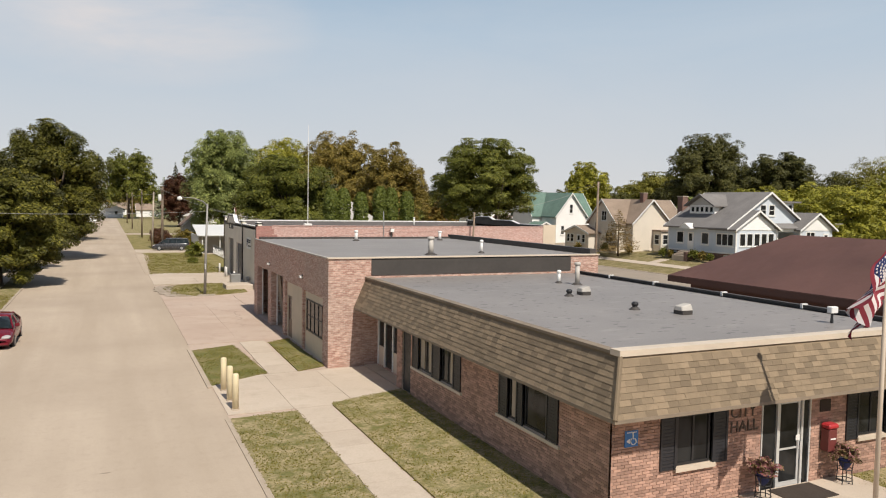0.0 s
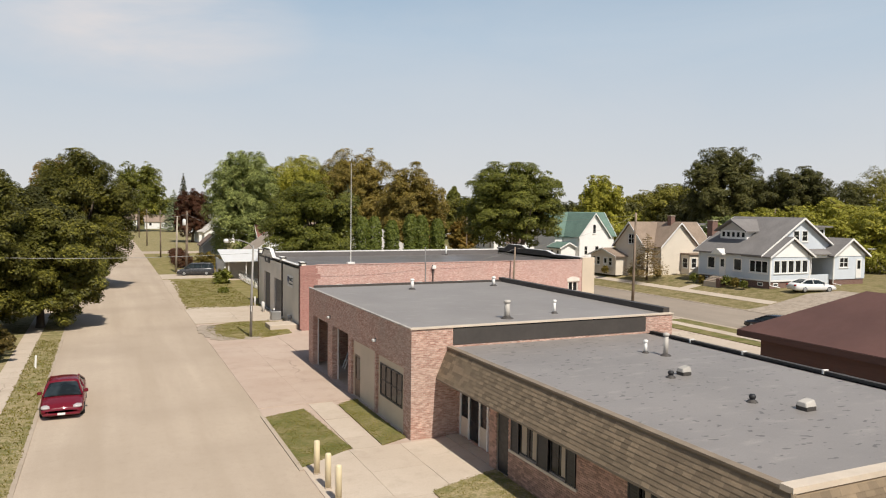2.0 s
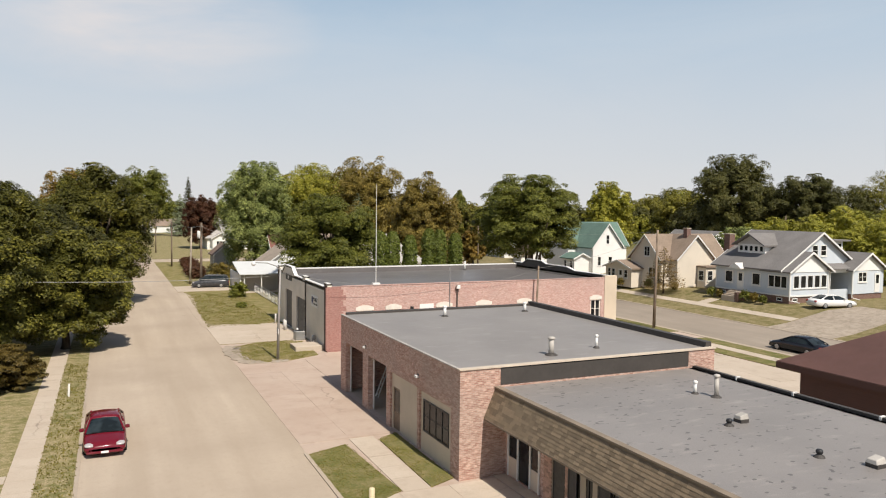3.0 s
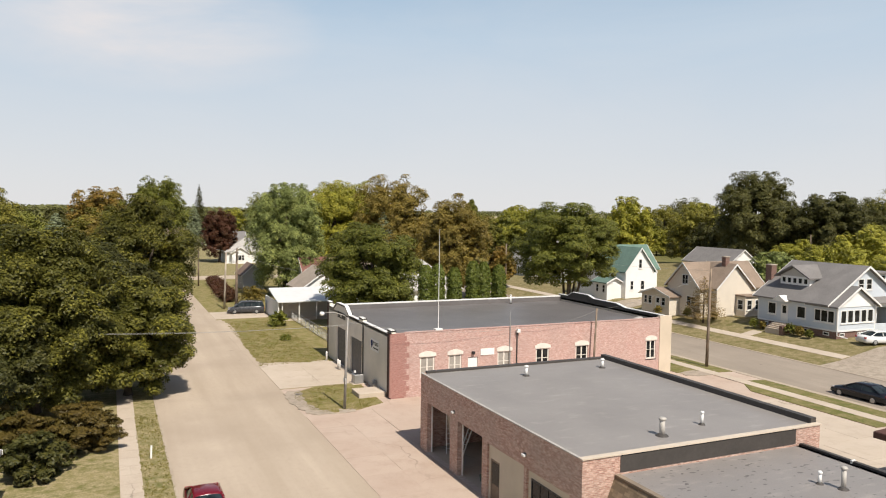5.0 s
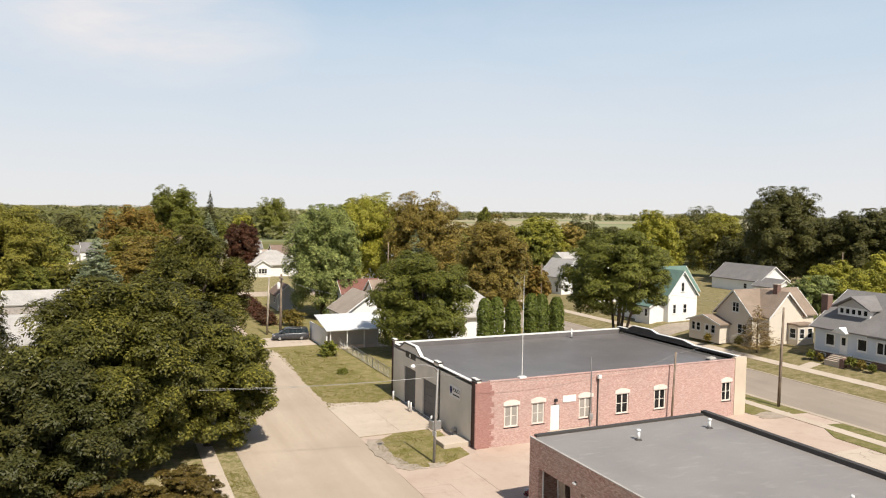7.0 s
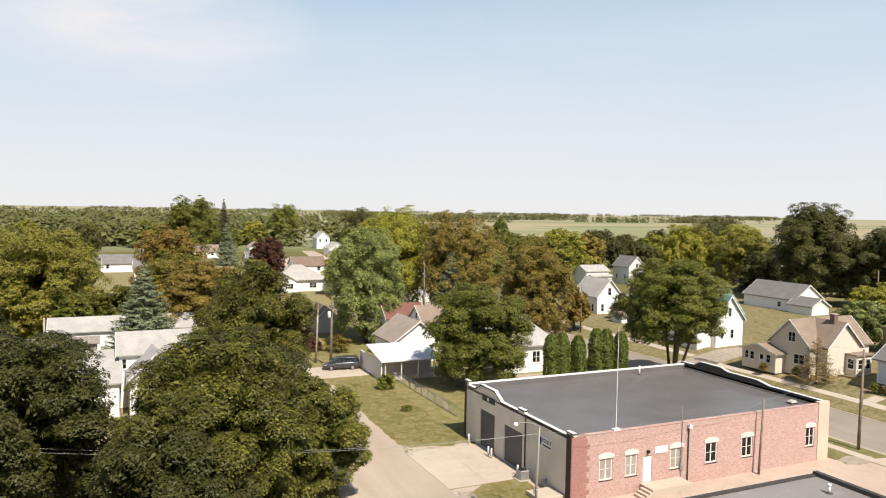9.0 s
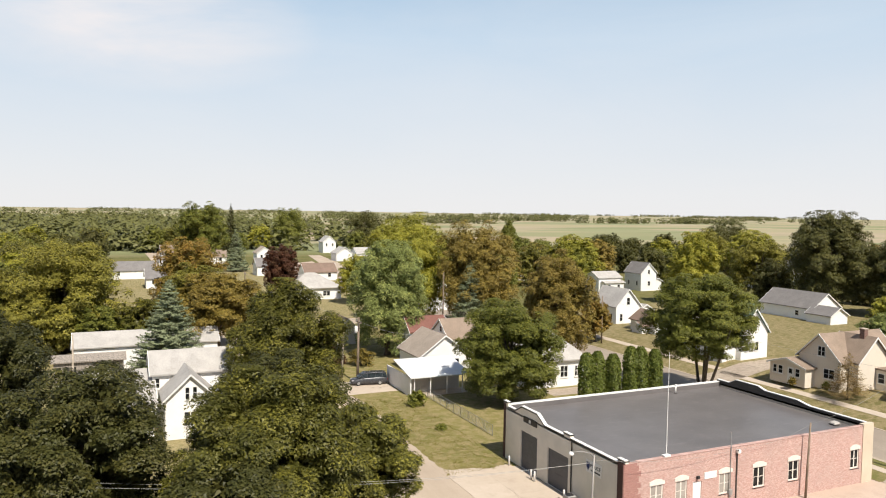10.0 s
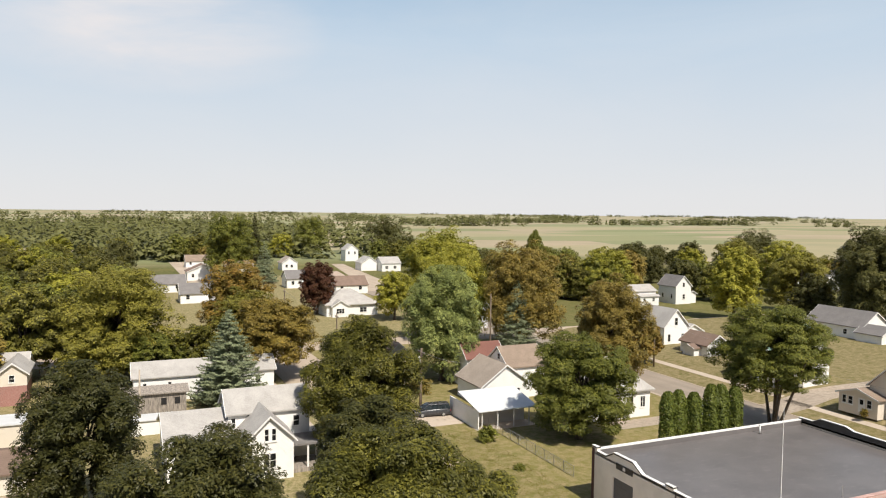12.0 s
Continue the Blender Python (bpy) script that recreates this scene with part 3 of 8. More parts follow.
def leaf_tips(rng, p, normal, size):
    """Three-cornered leaves, for crowns of very many leaves."""
    q = leaf_quads(rng, p, normal, size, 0.8)
    return np.stack([q[:, 0], (q[:, 1] + q[:, 2]) / 2, (q[:, 3] + q[:, 2]) / 2], 1)


def crown_points(rng, n, rx, ry, rz, lobes, lump=0.42, clumps=13):
    """Leaf places and facings on a full, uneven crown: boughs all round a dome, each set with many small clumps. The crown's centre is the origin."""
    z = 1 - 1.78 * (np.arange(lobes) + 0.5) / lobes + rng.uniform(-0.08, 0.08, lobes)
    a = np.arange(lobes) * 2.39996 + rng.uniform(-0.35, 0.35, lobes)
    girth = np.sqrt(np.maximum(1 - np.abs(z) ** 2.3, 0.02))
    side = 1 + 0.1 * np.sin(a * 2 + rng.uniform(0, 6)) + 0.07 * np.sin(a * 3 + rng.uniform(0, 6))
    rad = girth * side * rng.uniform(0.56, 0.8, lobes)
    c = np.stack([rad * np.cos(a), rad * np.sin(a), z * 0.76], 1)
    r = rng.uniform(lump * 0.5, lump * 0.88, lobes)
    k = np.repeat(np.arange(lobes), clumps)
    d = rng.normal(size=(len(k), 3)) + c[k] * 1.25 + np.array([0, 0, 0.25])
    d /= np.linalg.norm(d, axis=1, keepdims=True)
    cc = c[k] + d * r[k][:, None] * rng.uniform(0.6, 1.1, (len(k), 1))
    cr = rng.uniform(0.07, 0.17, len(k))
    which = rng.choice(len(k), n, p=cr ** 2 / (cr ** 2).sum())
    q = rng.normal(size=(n, 3)) + d[which] * 0.8 + np.array([0, 0, 0.5])
    q /= np.linalg.norm(q, axis=1, keepdims=True)
    p = cc[which] + q * (cr[which] * rng.uniform(0.62, 1.06, n))[:, None] * np.array([1.15, 1.15, 0.74])
    facing = q * 0.85 + d[which] * 0.15 + np.array([0, 0, 0.85]) + rng.normal(scale=0.38, size=p.shape)
    wide = np.percentile(np.linalg.norm(p[:, :2], axis=1), 97.5)
    lo, hi = np.percentile(p[:, 2], 0.3), np.percentile(p[:, 2], 99.7)
    p = np.stack([p[:, 0] / wide, p[:, 1] / wide, (p[:, 2] - lo) / (hi - lo) * 2 - 1], 1)
    p[:, 2] = np.where(p[:, 2] > 1.0, 1.0 + (p[:, 2] - 1.0) * 0.4, p[:, 2])
    size = np.array([rx, ry, rz])
    return p * size, facing, c * size


def crown_mesh(name, seed, n, rx, ry, rz, lobes, leaf, material, lump=0.42):
    rng = np.random.default_rng(seed)
    p, q, c = crown_points(rng, n, rx, ry, rz, lobes, lump, 9)
    m = n // 4
    core = rng.choice(n, m, replace=False)
    inner = p[core] * rng.uniform(0.5, 0.84, (m, 1))
    leaves = np.concatenate([leaf_tips(rng, p, q, leaf * 1.15), leaf_tips(rng, inner, rng.normal(size=(m, 3)), leaf * 2.4)])
    return leaf_mesh(name, leaves, material), c


def trunk_mesh(name, seed, height, radius, limbs, crown_z, material="bark", stems=1):
    rng = np.random.default_rng(seed + 77)
    bm = bmesh.new()
    for s in range(stems):
        lean = rng.normal(scale=0.05 + 0.12 * (stems > 1), size=2) * height
        foot = (lean * 0.16 + rng.normal(scale=0.15, size=2) if stems > 1 else np.zeros(2))
        top = crown_z
        bow = 1.0 if stems > 1 else 2.0
        pts = [(foot[0] + lean[0] * k ** bow, foot[1] + lean[1] * k ** bow, -0.1 + (top + 0.1) * k) for k in (0, 0.08, 0.3, 0.6, 0.85, 1.0)]
        rr = radius / math.sqrt(stems)
        tube(bm, pts, [rr * 1.5, rr * 1.05, rr * 0.85, rr * 0.65, rr * 0.45, rr * 0.2], 8)
        for k, c in enumerate(limbs[s::stems]):
            t = 0.35 + 0.5 * rng.random()
            a = Vector((foot[0] + lean[0] * t ** bow, foot[1] + lean[1] * t ** bow, top * t))
            e = Vector((c[0] * 0.9, c[1] * 0.9, crown_z + c[2] * 0.9))
            m = (a + e) / 2 + Vector((0, 0, -0.06 * height * rng.random()))
            tube(bm, [a, m, e], [rr * 0.42, rr * 0.28, rr * 0.08], 6)
    me = mesh_of(name, bm)
    me.materials.append(M[material])
    me.polygons.foreach_set("use_smooth", [True] * len(me.polygons))
    return me


def tree(name, at, height, width, material, label, seed, n=9000, leaf=0.3, lobes=26, trunk=0.3, clear=0.28, stems=1, depth=None, lump=0.42, group=""):
    """A broad-leaved tree: tapered trunk with limbs, crown of single leaves."""
    rz = height * (1 - clear) / 2
    cz = height - rz
    cm, c = crown_mesh("crown", seed, n, width / 2, (depth or width) / 2, rz, lobes, leaf, material, lump)
    t = thing(name, at, label, "tree", group)
    a = new("trunk", trunk_mesh("trunk", seed, height, trunk, c[:9], cz, stems=stems))
    a.parent = t
    b = new("crown", cm)
    b.parent = t
    b.location = (0, 0, cz)
    return t


def conifer(name, at, height, width, material, label, seed, n=7000, leaf=0.28, tiers=16, group="", clear=0.06):
    """A spruce: tiers of separate drooping boughs with upturned tips, narrowing to the top."""
    rng = np.random.default_rng(seed)
    level = np.repeat((np.arange(tiers * 2) + 0.5) / (tiers * 2), 15)
    level = np.clip(level + rng.uniform(-0.012, 0.012, len(level)), 0, 0.985)
    turn = rng.random(len(level)) * 2 * np.pi
    reach = width / 2 * ((1 - level) ** 0.82 + 0.03) * rng.uniform(0.78, 1.12, len(level))
    k = rng.choice(len(level), n, p=reach ** 1.5 / (reach ** 1.5).sum())
    u = rng.uniform(0.12, 1.0, n) ** 0.7
    across = rng.normal(scale=0.3, size=n) * reach[k] * (1.12 - u) * 0.75
    ax, ay = np.cos(turn[k]), np.sin(turn[k])
    x, y = ax * reach[k] * u - ay * across, ay * reach[k] * u + ax * across
    z = height * (clear + (1 - clear) * level[k]) + reach[k] * (0.28 * u ** 3 - 0.42 * u) - np.abs(across) * 0.3 + 0.12 * reach[k] + rng.normal(scale=0.035, size=n) * height / 14
    p = np.stack([x, y, np.maximum(z, 0.12)], 1)
    out = np.stack([ax * 0.5, ay * 0.5, np.full(n, 0.8)], 1)
    cm = leaf_mesh("crown", leaf_tips(rng, p, out + rng.normal(scale=0.42, size=(n, 3)), leaf * 1.25), material)
    t = thing(name, at, label, "tree", group)
    bm = tube(bmesh.new(), [(0, 0, -0.1), (0, 0, height * 0.5), (0, 0, height * 0.97)], [height * 0.022, height * 0.013, 0.02], 8)
    part("trunk", bm, "bark", t, smooth=True)
    b = new("crown", cm)
    b.parent = t
    return t


def shrub(name, at, width, height, material, label, seed, n=1400, leaf=0.13, group=""):
    """A bush: short stems and a low lumpy mass of leaves."""
    cm, c = crown_mesh("foliage", seed, n, width / 2, width / 2, height * 0.52, 22, leaf, material, 0.5)
    t = thing(name, at, label, "bush", group)
    bm = bmesh.new()
    for q in c[:6]:
        tube(bm, [(q[0] * 0.15, q[1] * 0.15, -0.05), (q[0] * 0.8, q[1] * 0.8, height * 0.5 + q[2] * 0.7)], [0.03, 0.012], 5)
    part("stems", bm, "bark", t)
    b = new("foliage", cm)
    b.parent = t
    b.location = (0, 0, height * 0.5)
    return t


# ---------------- ground, streets, pavements ----------------
def farm_ground():
    k = Nodes("ground_town_and_fields")
    c = k.mix(k.ramp(k.noise(0.05, 5), 0.38, 0.62), (0.10, 0.105, 0.032), (0.17, 0.15, 0.055))
    c = k.mix(k.ramp(k.noise(0.5, 5), 0.45, 0.7), c, (0.2, 0.165, 0.075))
    c = k.mix(k.ramp(k.noise(6.0, 4), 0.4, 0.7, 0, 0.6), c, (0.06, 0.075, 0.02))
    v = k.n("ShaderNodeTexVoronoi", Vector=k.n("ShaderNodeMapping", Vector=k.pos, Scale=(0.0034, 0.0095, 1.0)).outputs["Vector"], Scale=1.0)
    pick = k.n("ShaderNodeSeparateXYZ", Vector=v.outputs["Color"]).outputs["X"]
    # crop colours, tinted paler to carry the haze over the far fields
    crop = k.mix(k.ramp(pick, 0.3, 0.33), (0.33, 0.285, 0.175), (0.21, 0.22, 0.11))
    crop = k.mix(k.ramp(pick, 0.5, 0.53), crop, (0.36, 0.29, 0.2))
    crop = k.mix(k.ramp(pick, 0.82, 0.86), crop, (0.25, 0.25, 0.135))
    crop = k.mix(k.ramp(k.noise(0.01, 4), 0.4, 0.7, 0, 0.4), crop, (0.21, 0.215, 0.12))
    s = k.n("ShaderNodeSeparateXYZ", Vector=k.pos)
    far = k.math("MAXIMUM", k.ramp(s.outputs["Y"], 380, 430), k.ramp(s.outputs["X"], 230, 270))
    k.bump(k.noise(9, 4), 0.4, 0.05)
    return k.done(k.mix(far, c, crop), 0.95, Specular_IOR_Level=0.1)


M["ground"] = farm_ground()
bm = bmesh.new()
hull(bm, [(-5000, -1500, -0.1), (5000, -1500, -0.1), (5000, 5200, -0.1), (-5000, 5200, -0.1)], ((0, 1, 2, 3),))
setting("ground", bm, "ground", "flat farm land and town turf reaching the horizon")
setting("road_west", boxes((-7.25, 2.445, -60, 420, -0.2, -0.008)), "road", "pale worn seal-coated residential street", "road")
setting("road_east", boxes((45.0, 54.8, -60, 262, -0.2, -0.02)), "asphalt", "grey asphalt street beside the houses", "road")
setting("road_cross", boxes((-160, -7.25, 164.5, 173, -0.2, -0.036), (2.3, 45, 164.5, 173, -0.2, -0.036), (54.8, 230, 164.5, 173, -0.2, -0.036)), "road", "pale cross street", "road")
setting("road_bend", prism(bmesh.new(), [(45.0, 262), (54.8, 262), (65.5, 300), (75.0, 388), (69.0, 388), (55.5, 303)], -0.2, -0.034), "road", "pale far end of the eastern street", "road")
setting("pavement_lot_far", prism(bmesh.new(), [(30.0, 268), (44.0, 268), (54.5, 303), (60.0, 345), (44.0, 330)], -0.2, 0.01), "apron", "pinkish bare lot beside the far street", "pavement")
# blocks that stand a kerb's height over the streets
setting("lawn_west", boxes((-64, -7.42, -40, 164, -0.2, 0.0)), "dry_turf", "mown lawn of the western block with dry patches", "lawn")
setting("pavement_yard", boxes((2.45, 44.4, -30, 66.2, -0.2, -0.012)), "apron", "stained concrete yard between the brick buildings", "pavement")
setting("lawn_north", boxes((2.45, 44.4, 66.2, 164, -0.2, -0.004)), "green_turf", "mown green lawn behind the fire station", "lawn")
bm = bmesh.new()
hull(bm, [(x, y, z) for y in (-30, 164) for x, z in ((55.1, -0.2), (55.1, 0.0), (58, 0.25), (64, 1.3), (70, 1.5), (170, 1.5), (170, -0.2))],
     [(0, 1, 2, 3, 4, 5, 6), (13, 12, 11, 10, 9, 8, 7)] + [(i, i + 7, (i + 1) % 7 + 7, (i + 1) % 7) for i in range(7)])
bmesh.ops.recalc_face_normals(bm, faces=bm.faces)
setting("lawn_east", bm, "yard_turf", "lawn rising gently to the houses, half dried", "lawn")
setting("lawn_far", boxes((-64, -7.42, 173.4, 330, -0.2, 0.0), (2.45, 44.4, 173.4, 330, -0.2, 0.0)), "dry_turf", "lawns of the blocks beyond the cross street", "lawn")

kerb = bmesh.new()
box(kerb, -7.42, -7.25, -40, 164, -0.2, 0.03)
setting("kerb_west", kerb, "kerb", "worn concrete kerb", "kerb")
setting("kerb_middle", boxes((2.3, 2.46, -30, 24.2, -0.2, 0.03), (2.28, 2.46, 28.6, 36.4, -0.2, 0.05)), "kerb", "worn concrete kerb", "kerb")
setting("kerb_east", boxes((44.38, 45.0, -30, 164, -0.2, 0.02), (54.8, 55.12, -30, 164, -0.2, 0.02)), "kerb", "worn concrete kerb", "kerb")


def lawn_patch(name, pts, label, material="dry_turf"):
    return setting(name, prism(bmesh.new(), pts, -0.1, 0.035), material, label, "lawn")


lawn_patch("lawn_island", [(2.46, 28.9), (4.9, 30.4), (4.5, 37.0), (2.46, 36.2)], "dry lawn island at the street", "turf")
lawn_patch("lawn_strip", [(6.2, 30.3), (7.5, 30.9), (7.45, 37.9), (6.3, 37.1)], "narrow grass strip along the garage wall", "turf")
lawn_patch("lawn_front", [(2.46, -20), (4.72, -20), (4.72, 24.3), (2.46, 24.1)], "dry lawn between walk and street")
lawn_patch("lawn_side", [(6.05, -20), (9.2, -20), (9.2, 25.9), (6.1, 24.8)], "dry lawn along the brick wall")
lawn_patch("lawn_entry", [(16.9, 4), (26, 4), (26, 12.75), (16.9, 12.75)], "dry lawn beside the entrance")
lawn_patch("lawn_lamp", [(2.9, 62.5), (3.4, 57.8), (6.5, 57.9), (9.0, 59.2), (9.2, 66.0), (5.5, 66.2), (3.3, 64.6)], "grass island round the street lamp", "green_turf")
lawn_patch("verge_north", [(41.0, 58.5), (44.4, 58.0), (44.4, 66.0), (38.8, 66.0), (38.8, 59.5)], "grass verge at the corner", "turf")
lawn_patch("verge_south", [(39.8, 40.0), (44.4, 40.0), (44.4, 54.2), (42.0, 54.6), (39.8, 51.5)], "grass verge along the street", "turf")

# ---------------- brick garage ----------------
gar = thing("garage_building", (0, 0, 0), "flat-roofed red brick fire garage with open bays", "building")
GX0, GX1, GY0, GY1, GH = 7.54, 21.75, 30.46, 48.05, 4.78
bays = [(43.6, 47.0, 0.0, 3.15), (39.55, 42.6, 0.0, 3.15)]
panels = [(35.2, 38.95, 0.0, 3.0), (31.35, 34.95, 0.0, 2.95)]
part("wall", pierced(bmesh.new(), "y", GX0, 0.35, GY0, GY1, -0.1, GH, bays + panels), "brick_c", gar, "red brick wall with pilasters")
part("wall", pierced(bmesh.new(), "x", GY0, 0.3, GX0 + 0.35, GX1, -0.1, 4.02), "brick_c", gar)
part("wall", boxes((GX0 + 0.35, 9.5, GY0, GY0 + 0.3, 4.02, GH)), "brick_c", gar)
part("wall", boxes((20.05, GX1, GY0, GY0 + 0.3, 4.02, GH)), "brick_c", gar)
part("wall", boxes((GX1 - 0.3, GX1, GY0 + 0.3, GY1, -0.1, GH)), "brick_c", gar)
part("wall", boxes((GX0 + 0.35, GX1 - 0.3, GY1 - 0.3, GY1, -0.1, GH)), "brick_c", gar)
part("flashing", boxes((9.5, 20.05, GY0 - 0.03, GY0 + 0.3, 4.02, GH - 0.06)), "flashing", gar, "dark sheet flashing above the lower roof")
part("coping", boxes((GX0 - 0.05, GX1 + 0.05, GY0 - 0.06, GY0 + 0.26, GH, GH + 0.06)), "cream", gar, "pale metal coping")
part("coping", boxes((GX0 - 0.03, GX0 + 0.1, GY0 + 0.26, GY1, GH, GH + 0.05)), "galv_pale", gar, "thin weathered metal edge")
part("roof", boxes((GX0 + 0.1, GX1 - 0.35, GY0 + 0.26, GY1 - 0.3, GH - 0.3, GH + 0.015)), "membrane", gar, "grey roll roofing")
part("parapet", boxes((GX1 - 0.35, GX1 + 0.03, GY0 + 0.26, GY1, GH, GH + 0.3)), "flashing", gar, "dark raised roof edge")
part("parapet", boxes((GX0 + 0.3, GX1 - 0.35, GY1 - 0.3, GY1 + 0.02, GH, GH + 0.14)), "flashing", gar)
# infill panels of the two closed bays
door_gap = (37.8, 38.78, 0.02, 2.25)
part("panel", pierced(bmesh.new(), "y", GX0 + 0.12, 0.12, 35.2, 38.95, 0.0, 3.0, [door_gap]), "tan_panel", gar, "tan infill panel")
part("panel", pierced(bmesh.new(), "y", GX0 + 0.12, 0.12, 31.35, 34.95, 0.0, 2.95, [(31.75, 34.65, 1.02, 2.57)]), "tan_panel", gar)
d = part("door", boxes((GX0 + 0.16, GX0 + 0.22, door_gap[0], door_gap[1], 0.02, 2.25)), "brown_door", gar, "brown door with a glass light")
part("pane", boxes((GX0 + 0.15, GX0 + 0.17, door_gap[0] + 0.12, door_gap[1] - 0.12, 0.95, 2.1)), "glass", d)
window(gar, "w", GX0 + 0.12, 31.75, 34.65, 1.02, 2.57, 4, "black", 1, False, trim=0.07)
# inside of the open bays
part("floor", boxes((GX0 + 0.35, GX1 - 0.3, GY0 + 0.3, GY1 - 0.3, -0.1, 0.0)), "conc", gar)
# near-black wall colour stands in for the dimness inside the bays
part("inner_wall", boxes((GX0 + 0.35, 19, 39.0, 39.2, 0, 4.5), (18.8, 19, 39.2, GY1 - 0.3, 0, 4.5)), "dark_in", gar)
for y0, y1 in ((43.6, 47.0), (39.55, 42.6)):
    for y in (y0, y1 - 0.09):
        part("door_jamb", boxes((GX0 + 0.3, GX0 + 0.36, y, y + 0.09, 0, 3.15)), "white", gar, "white steel door jamb")
    part("overhead_door", boxes(*[(GX0 + 0.5 + 0.62 * i, GX0 + 1.1 + 0.62 * i, y0 + 0.05, y1 - 0.05, 3.2, 3.25) for i in range(5)]), "white", gar)

for y in (35.1, 43.1):
    lamp = part("wall_lamp", boxes((GX0 - 0.16, GX0 - 0.02, y - 0.14, y + 0.14, 3.5, 3.62), bevel=0.02), "white", gar, "small white wall lamp")
    part("lamp_plate", boxes((GX0 - 0.02, GX0 + 0.01, y - 0.08, y + 0.08, 3.46, 3.68)), "flashing", lamp)
ladder = thing("ladder", (9.0, 45.0, 0), "pale aluminium ladder leaning inside the garage", "ladder")
for u in (0.0, 0.42):
    part("rail", tube(bmesh.new(), [(0.0, u, 0.0), (1.15, u, 2.95)], 0.04, 6), "alu", ladder)
for i in range(9):
    part("rung", tube(bmesh.new(), [(0.128 * (i + 0.5), 0.0, 0.328 * (i + 0.5)), (0.128 * (i + 0.5), 0.42, 0.328 * (i + 0.5))], 0.025, 6), "alu", ladder)
tarp = thing("tarpaulin", (8.75, 46.0, 0), "pale cloth hanging in folds inside the garage", "tarpaulin")
bm = bmesh.new()
grid = [[bm.verts.new((0.08 * math.sin(u * 1.9) + 0.25 * (1 - v / 9), 0.75 * u / 12 * (0.6 + 0.05 * v), 2.9 * v / 9 + 0.02)) for u in range(13)] for v in range(10)]
for v in range(9):
    for u in range(12):
        bm.faces.new((grid[v][u], grid[v][u + 1], grid[v + 1][u + 1], grid[v + 1][u]))
cloth_part = part("cloth", bm, "curtain", tarp, smooth=True)
cloth_part.modifiers.new("thick", "SOLIDIFY").thickness = 0.02
for x, y, r, h, m, words in ((8.7, 40.6, 0.2, 0.45, "white", "white plastic bucket"), (8.6, 41.3, 0.24, 0.32, "roof_green", "green plastic tub"), (9.2, 41.9, 0.3, 0.85, "galv_pale", "pale steel drum")):
    tub = thing("container", (x, y, 0), words + " on the garage floor", "bucket")
    part("shell", lathe(bmesh.new(), (0, 0, 0), [(r * 0.85, 0), (r, h * 0.96), (r * 1.05, h), (r * 0.94, h), (r * 0.8, 0.04)], 14), m, tub, smooth=True)

# ---------------- low office with mansard ----------------
office = thing("office_building", (0, 0, 0), "single-storey brick office with a shingled mansard and flat roof", "building")
OX0, OX1, OY0, OY1, OZ = 9.2, 20.35, 12.8, 30.46, 2.62
EX, EY, TX, TY, TZ = 8.72, 12.05, 9.26, 12.62, 3.88
west_holes = [(20.6, 24.7, 1.18, 2.4), (14.92, 18.02, 1.18, 2.4), (24.95, 25.85, 0.02, 2.36)]
south_holes = [(10.63, 12.73, 1.05, 2.3), (13.9, 15.7, 0.02, 2.4), (17.05, 19.15, 1.05, 2.3)]
part("wall", pierced(bmesh.new(), "y", OX0 + 0.03, 0.25, OY0 + 0.03, 26.4, -0.1, OZ, west_holes), "mortar", office, "mortar joints of the brick wall")
part("wall", pierced(bmesh.new(), "x", OY0 + 0.03, 0.25, OX0 + 0.28, OX1, -0.1, OZ, south_holes), "mortar", office)
part("wall", boxes((OX1 - 0.25, OX1, OY0 + 0.28, OY1, -0.1, 3.9)), "brick_c", office)
part("porch_wall", pierced(bmesh.new(), "y", 9.8, 0.2, 26.4, OY1 - 0.005, 0.0, OZ, [(27.6, 30.2, 0.1, 2.35)]), "brick_c", office)
part("porch_wall", boxes((OX0 + 0.28, 9.79, 26.25, 26.4, -0.1, OZ)), "brick_c", office)
part("soffit", boxes((EX + 0.02, TX + 1.6, EY + 0.02, OY1, OZ - 0.06, OZ)), "white", office)
part("soffit", boxes((TX + 1.6, OX1, EY + 0.02, TY, OZ - 0.06, OZ)), "white", office)
part("roof", boxes((TX + 0.02, OX1 + 0.02, TY + 0.02, OY1, 3.6, 3.9)), "membrane_t", office, "weathered grey roll roofing with patches")
slope = bmesh.new()
hull(slope, [(EX, EY, OZ), (TX, TY, TZ), (TX, OY1, TZ), (EX, OY1, OZ), (EX + 0.2, EY + 0.2, OZ), (TX + 0.2, TY + 0.2, TZ - 0.02), (TX + 0.2, OY1, TZ - 0.02), (EX + 0.2, OY1, OZ)],
     ((0, 1, 2, 3), (7, 6, 5, 4), (0, 3, 7, 4), (1, 5, 6, 2), (3, 2, 6, 7), (0, 4, 5, 1)))
hull(slope, [(EX, EY, OZ), (OX1 + 0.1, EY, OZ), (OX1 + 0.1, TY, TZ), (TX, TY, TZ), (EX + 0.2, EY + 0.2, OZ), (OX1 + 0.1, EY + 0.2, OZ), (OX1 + 0.1, TY + 0.2, TZ - 0.02), (TX + 0.2, TY + 0.2, TZ - 0.02)],
     ((0, 1, 2, 3), (7, 6, 5, 4), (0, 4, 5, 1), (3, 2, 6, 7), (1, 5, 6, 2), (0, 3, 7, 4)))
bmesh.ops.recalc_face_normals(slope, faces=slope.faces)
mansard = part("mansard", slope, "shingle", office, "tan shingled mansard slope")
